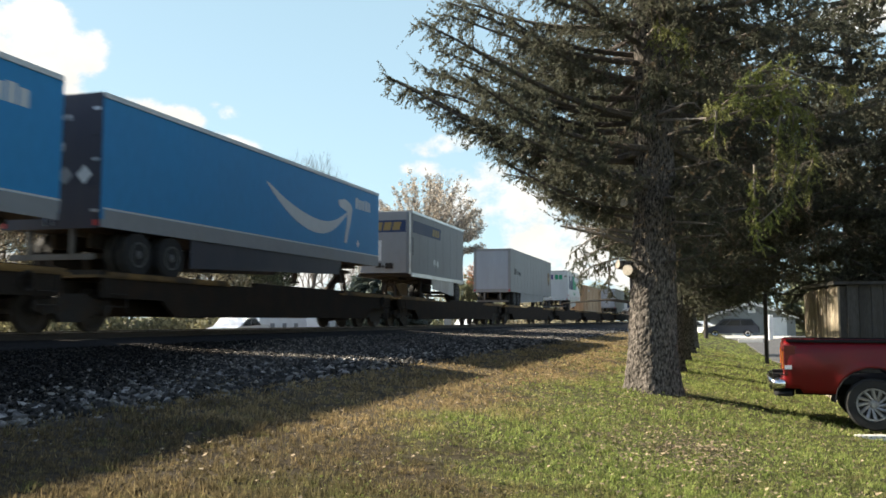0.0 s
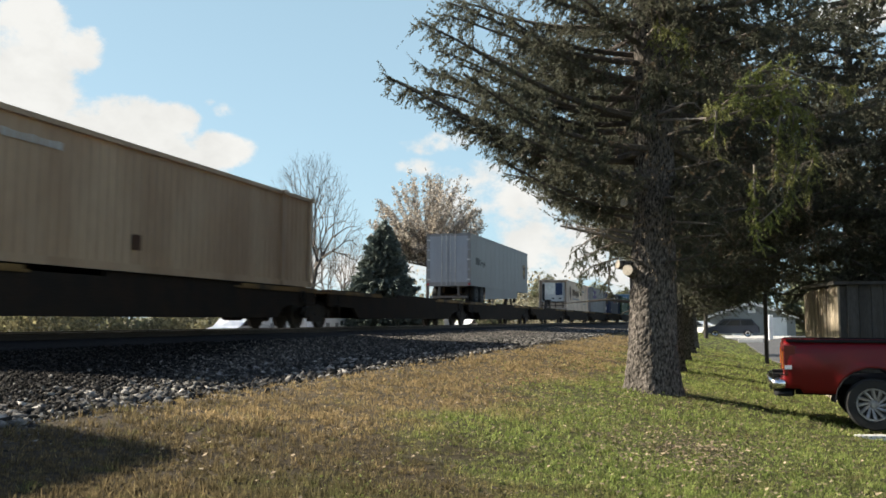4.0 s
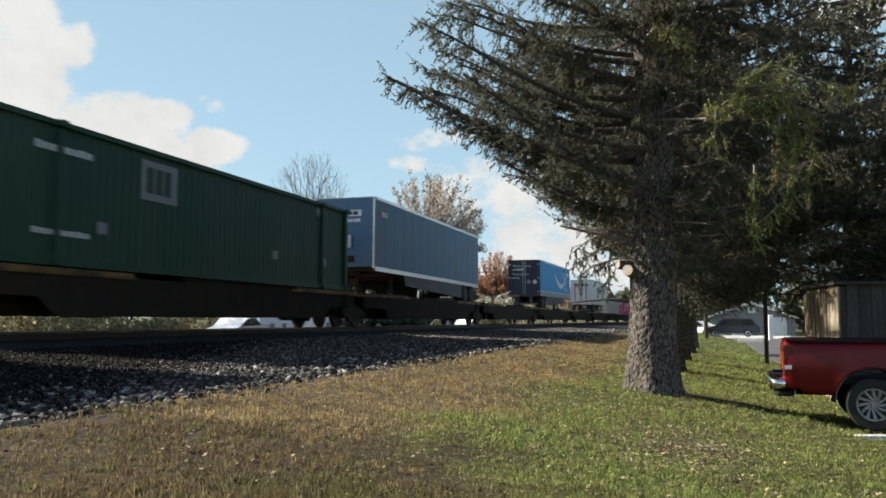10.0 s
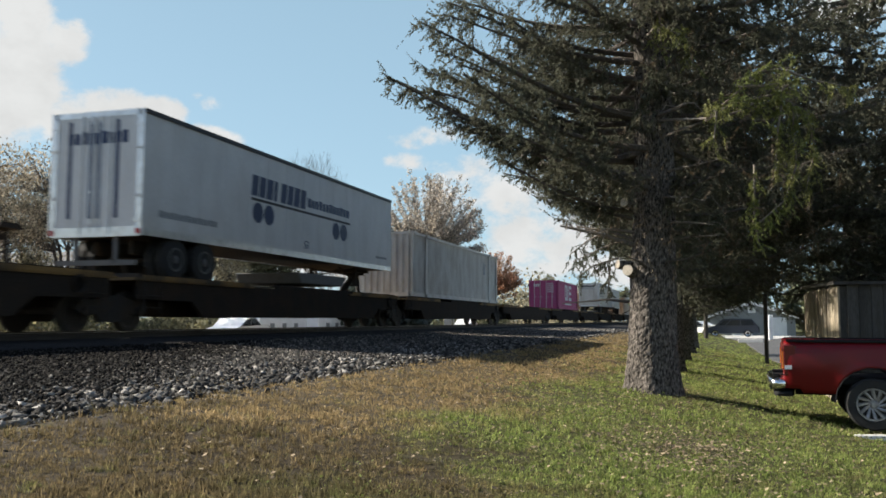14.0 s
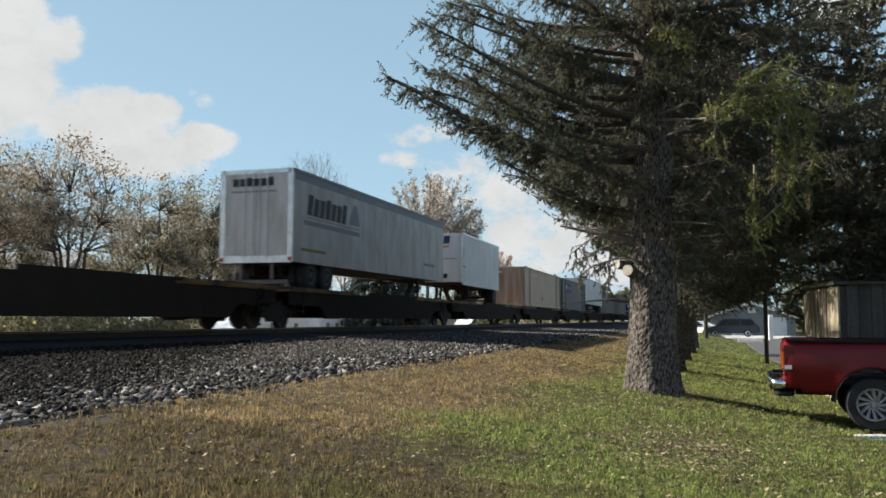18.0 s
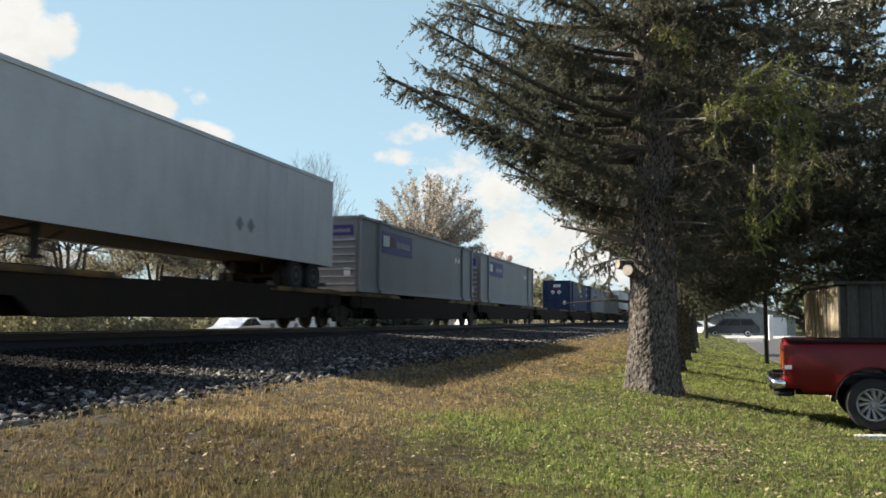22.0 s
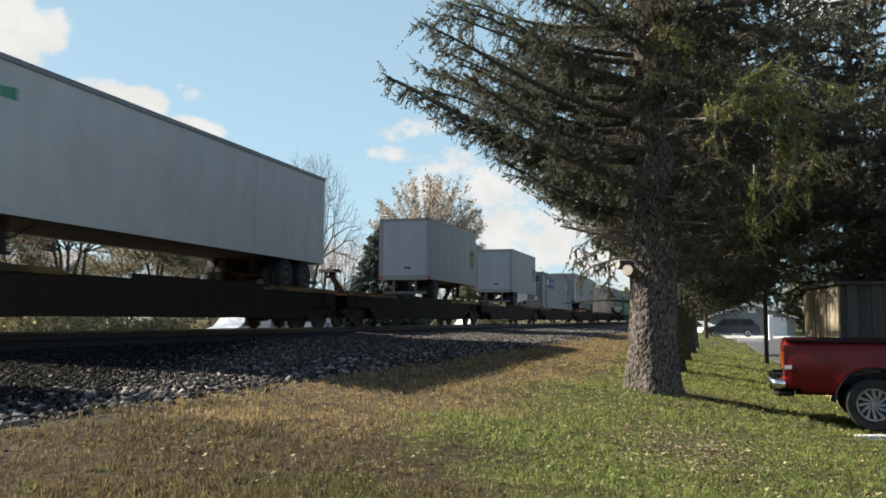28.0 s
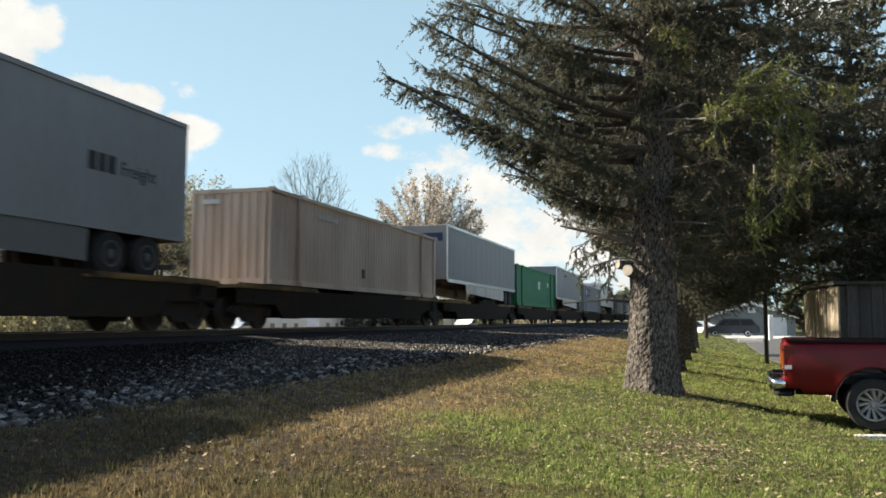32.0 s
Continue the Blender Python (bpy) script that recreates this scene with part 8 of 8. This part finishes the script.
def crossing_signal(x, y, z, turn):
    t = thing("crossing_signal", "silver railroad crossing signal mast with crossbuck and lamps", "signal")
    bm = bmesh.new()
    rod(bm, (0, 0, 0), (0, 0, 4.6), 0.07, n=10)
    rod(bm, (0, 0, 0), (0, 0, 0.5), 0.16, 0.1, n=10)
    part("mast", bm, M["alu"], t)
    for s in (-1, 1):
        bm = bmesh.new()
        d = Vector((0, math.cos(0.78 * s), math.sin(0.78 * s)))
        a, b = Vector((-0.1, 0, 4.05)) - d * 0.6, Vector((-0.1, 0, 4.05)) + d * 0.6
        u = Vector((0, -d.z, d.y)) * 0.11
        vs = [bm.verts.new(p + Vector((dx, 0, 0))) for dx in (-0.012, 0.012) for p in (a - u, b - u, b + u, a + u)]
        for f in ((0, 1, 2, 3), (7, 6, 5, 4), (0, 4, 5, 1), (1, 5, 6, 2), (2, 6, 7, 3), (3, 7, 4, 0)):
            bm.faces.new([vs[i] for i in f])
        part("crossbuck_board", bm, M["car_white"], t, "white crossbuck board")
    bm = bmesh.new()
    rod(bm, (-0.05, -0.75, 3.0), (-0.05, 0.75, 3.0), 0.035, n=8)
    part("lamp_arm", bm, M["alu"], t)
    for s in (-1, 1):
        bm = bmesh.new()
        ring_disc(bm, (-0.09, s * 0.7, 3.0), (-1, 0, 0), [(0, 0.3), (0.02, 0.3), (0.03, 0.14)], 18)
        hood = part("lamp_background", bm, M["rubber_trim"], t, "black round lamp background")
        bm = bmesh.new()
        ring_disc(bm, (-0.12, s * 0.7, 3.0), (-1, 0, 0), [(0, 0.13), (0.03, 0.1), (0.05, 0.03)], 14)
        part("lamp_lens", bm, M["lamp_red"], hood)
    bm = bmesh.new()
    rod(bm, (0.02, 0, 3.35), (0.02, -1.6, 3.65), 0.03, n=6)
    part("bell_arm", bm, M["alu"], t)
    bm = bmesh.new()
    box(bm, 0.15, -0.35, 0.0, 0.7, 0.35, 1.5)
    part("relay_box", bm, M["alu"], t)
    t.matrix_basis = pose(x, y, z, 0, 0, turn)
    return t


def post(x, y, h, r, label):
    t = thing("wooden_post", label, "post", "posts in the yard")
    bm = bmesh.new()
    z = lawn_height(x, y) - 0.1
    tube(bm, [(0, 0, 0), (0.01, 0, h * 0.5), (0, 0.01, h)], [r, r * 0.95, r * 0.85], 12)
    part("shaft", bm, M["pole_wood"], t)
    bm = bmesh.new()
    rod(bm, (0, 0.01, h), (0, 0.01, h + 0.03), r * 0.9, r * 0.7, 12)
    part("cap", bm, M["pole_wood"], t)
    t.matrix_basis = pose(x, y, z)
    return t


def build_yard():
    p = pickup()
    p.matrix_basis = pose(13.3, -2.27, 0.05, 0, 0, -94.0)
    shed()
    post(31.75, -2.27, 4.2, 0.075, "dark weathered wooden post beside the drive")
    post(63.8, -0.48, 7.0, 0.15, "dark wooden utility pole at the road")
    van = small_car("minivan", "dark blue minivan parked on the drive", "car_blue", True, 4.9)
    van.matrix_basis = pose(84, -2.95, 0.03, 0, 0, 88)
    c = small_car("parked_car", "white car parked behind the spruces", "car_white", False, 4.5)
    c.matrix_basis = pose(88, 0.1, 0.05, 0, 0, 60)
    gable_house("garage", "low grey gabled garage with white doors", 100, -5.7, -0.2, -4, 9.0, 10, 2.2, 3.75, M["siding"], M["roofing"])
    gable_house("far_house", "pale house beyond the shed", 62, -15.5, -0.1, 20, 8.0, 9, 3.0, 5.2, M["car_white"], M["roofing"], False)
    # drive: an asphalt strip on the lawn
    drive = thing("driveway", "grey asphalt drive", "driveway", "", "structure")
    bm = bmesh.new()
    sheet(bm, [(30, -9.0), (30, -2.9), (36, -2.72), (57.5, -3.0), (66, -3.3), (75, -2.6), (76, 4.0), (92, 4.0), (92, -12), (60, -12)], 2, -0.3, 0.0)
    part("surface", bm, M["asphalt"], drive)
    bm = bmesh.new()
    sheet(bm, [(77, -6.5), (77.5, 3.6), (91, 3.6), (91, -9)], 2, -0.05, 0.012)
    part("apron", bm, M["concrete"], drive, "pale concrete apron before the garage")
    # parking stop at the end of the lawn
    stop = thing("parking_stop", "long pale concrete parking stop at the edge of the drive", "parking stop")
    bm = bmesh.new()
    sheet(bm, [(-0.16, 0), (0.16, 0), (0.1, 0.24), (-0.1, 0.24)], 0, -0.8, 0.8)
    part("block", bm, M["concrete"], stop, bevel=0.02)
    stop.matrix_basis = pose(62, -3.4, 0.0, 0, 0, 90)
    # utility cabinet
    cab = thing("utility_cabinet", "white upright utility cabinet", "cabinet")
    bm = bmesh.new()
    box(bm, -0.2, -0.17, 0, 0.2, 0.17, 2.1)
    part("housing", bm, M["car_white"], cab, bevel=0.03)
    bm = bmesh.new()
    box(bm, -0.23, -0.13, 0.15, -0.2, 0.13, 1.9)
    part("door", bm, M["car_white"], cab)
    cab.matrix_basis = pose(72, -5.5, -0.1)
    # concrete wheel stop by the pickup
    ws = thing("wheel_stop", "pale concrete parking stop on the grass edge", "wheel stop")
    bm = bmesh.new()
    sheet(bm, [(-0.1, 0), (0.1, 0), (0.06, 0.1), (-0.06, 0.1)], 1, -1.3, 1.3)
    part("block", bm, M["concrete"], ws, bevel=0.01)
    ws.matrix_basis = pose(12.1, -3.1, -0.02, 0, 0, 17)
    # beyond the line
    crossing_signal(61, 17.75, 0.35, 105)
    road = thing("far_road", "grey road beyond the line", "road", "", "structure")
    bm = bmesh.new()
    sheet(bm, [(-40, 22), (230, 22), (230, 28.5), (-40, 28.5)], 2, -0.2, 0.15)
    part("surface", bm, M["asphalt"], road)
    for px, y, kind, turn in ((-362, 25, False, 180), (-128, 24, True, 0), (-90, 27, False, 180), (42, 24, False, 0)):
        c = small_car("parked_car", "white car parked along the far road", "car_white", kind, 4.6)
        c["group"] = "cars beyond the line"
        c.matrix_basis = pose(at(px, y), y, 0.15, 0, 0, turn)
    for p0, p1 in ((-352, -266), (-245, -181)):
        x0, x1 = at(p0, 25.3), at(p1, 25.3)
        h = (x1 - x0) / 2
        tr = tagged(thing("utility_trailer", "long white enclosed trailer parked along the far road", "trailer"), group="trailers beyond the line")
        bm = bmesh.new()
        box(bm, -h, -1.1, 0.4, h, 1.1, 1.6)
        part("body", bm, M["car_white"], tr, bevel=0.05)
        for k in range(3):
            bm = bmesh.new()
            box(bm, -h * 0.6 + k * h * 0.5, -1.115, 0.6, -h * 0.6 + k * h * 0.5 + 0.5, -1.1, 1.1)
            part("side_panel", bm, M["mark_grey"], tr)
        for x in (-h * 0.5, h * 0.5):
            for side in (-1, 1):
                bm = bmesh.new()
                ring_disc(bm, (x, side * 0.95, 0.33), (0, side, 0), [(-0.1, 0.2), (-0.1, 0.33), (0.1, 0.33), (0.1, 0.18)], 18)
                part("wheel", bm, M["tyre"], tr)
        tr.matrix_basis = pose((x0 + x1) / 2, 25.3, 0.15)
    gable_house("far_building", "long low building with a grey roof behind the trees", at(-640, 54), 54, 0.08, 90, 9.0, 22, 4.6, 7.4, M["siding"], M["roofing"], False)
    return p

build_yard()
build_spruces()
build_far_trees()
build_cars()
build_loads()
build_grass()
build_stones(build_ground_bed)


def motions():
    """The train rolls by at an even pace; the clouds drift."""
    for ob, s, z, lean in MOVERS:
        rows = []
        for t in (0.0, 16.0, 32.0):
            rows.append((t, pose(s - SPEED * t, MID, z, 0, -lean, 0)))
        walk(ob, rows)
    rows = [(t, pose(0, 0, 1.3 * (t - 16.6), 0, 0, 0.083 * (t - 16.6))) for t in (0.0, 16.0, 32.0)]
    walk(clouds, rows)


motions()
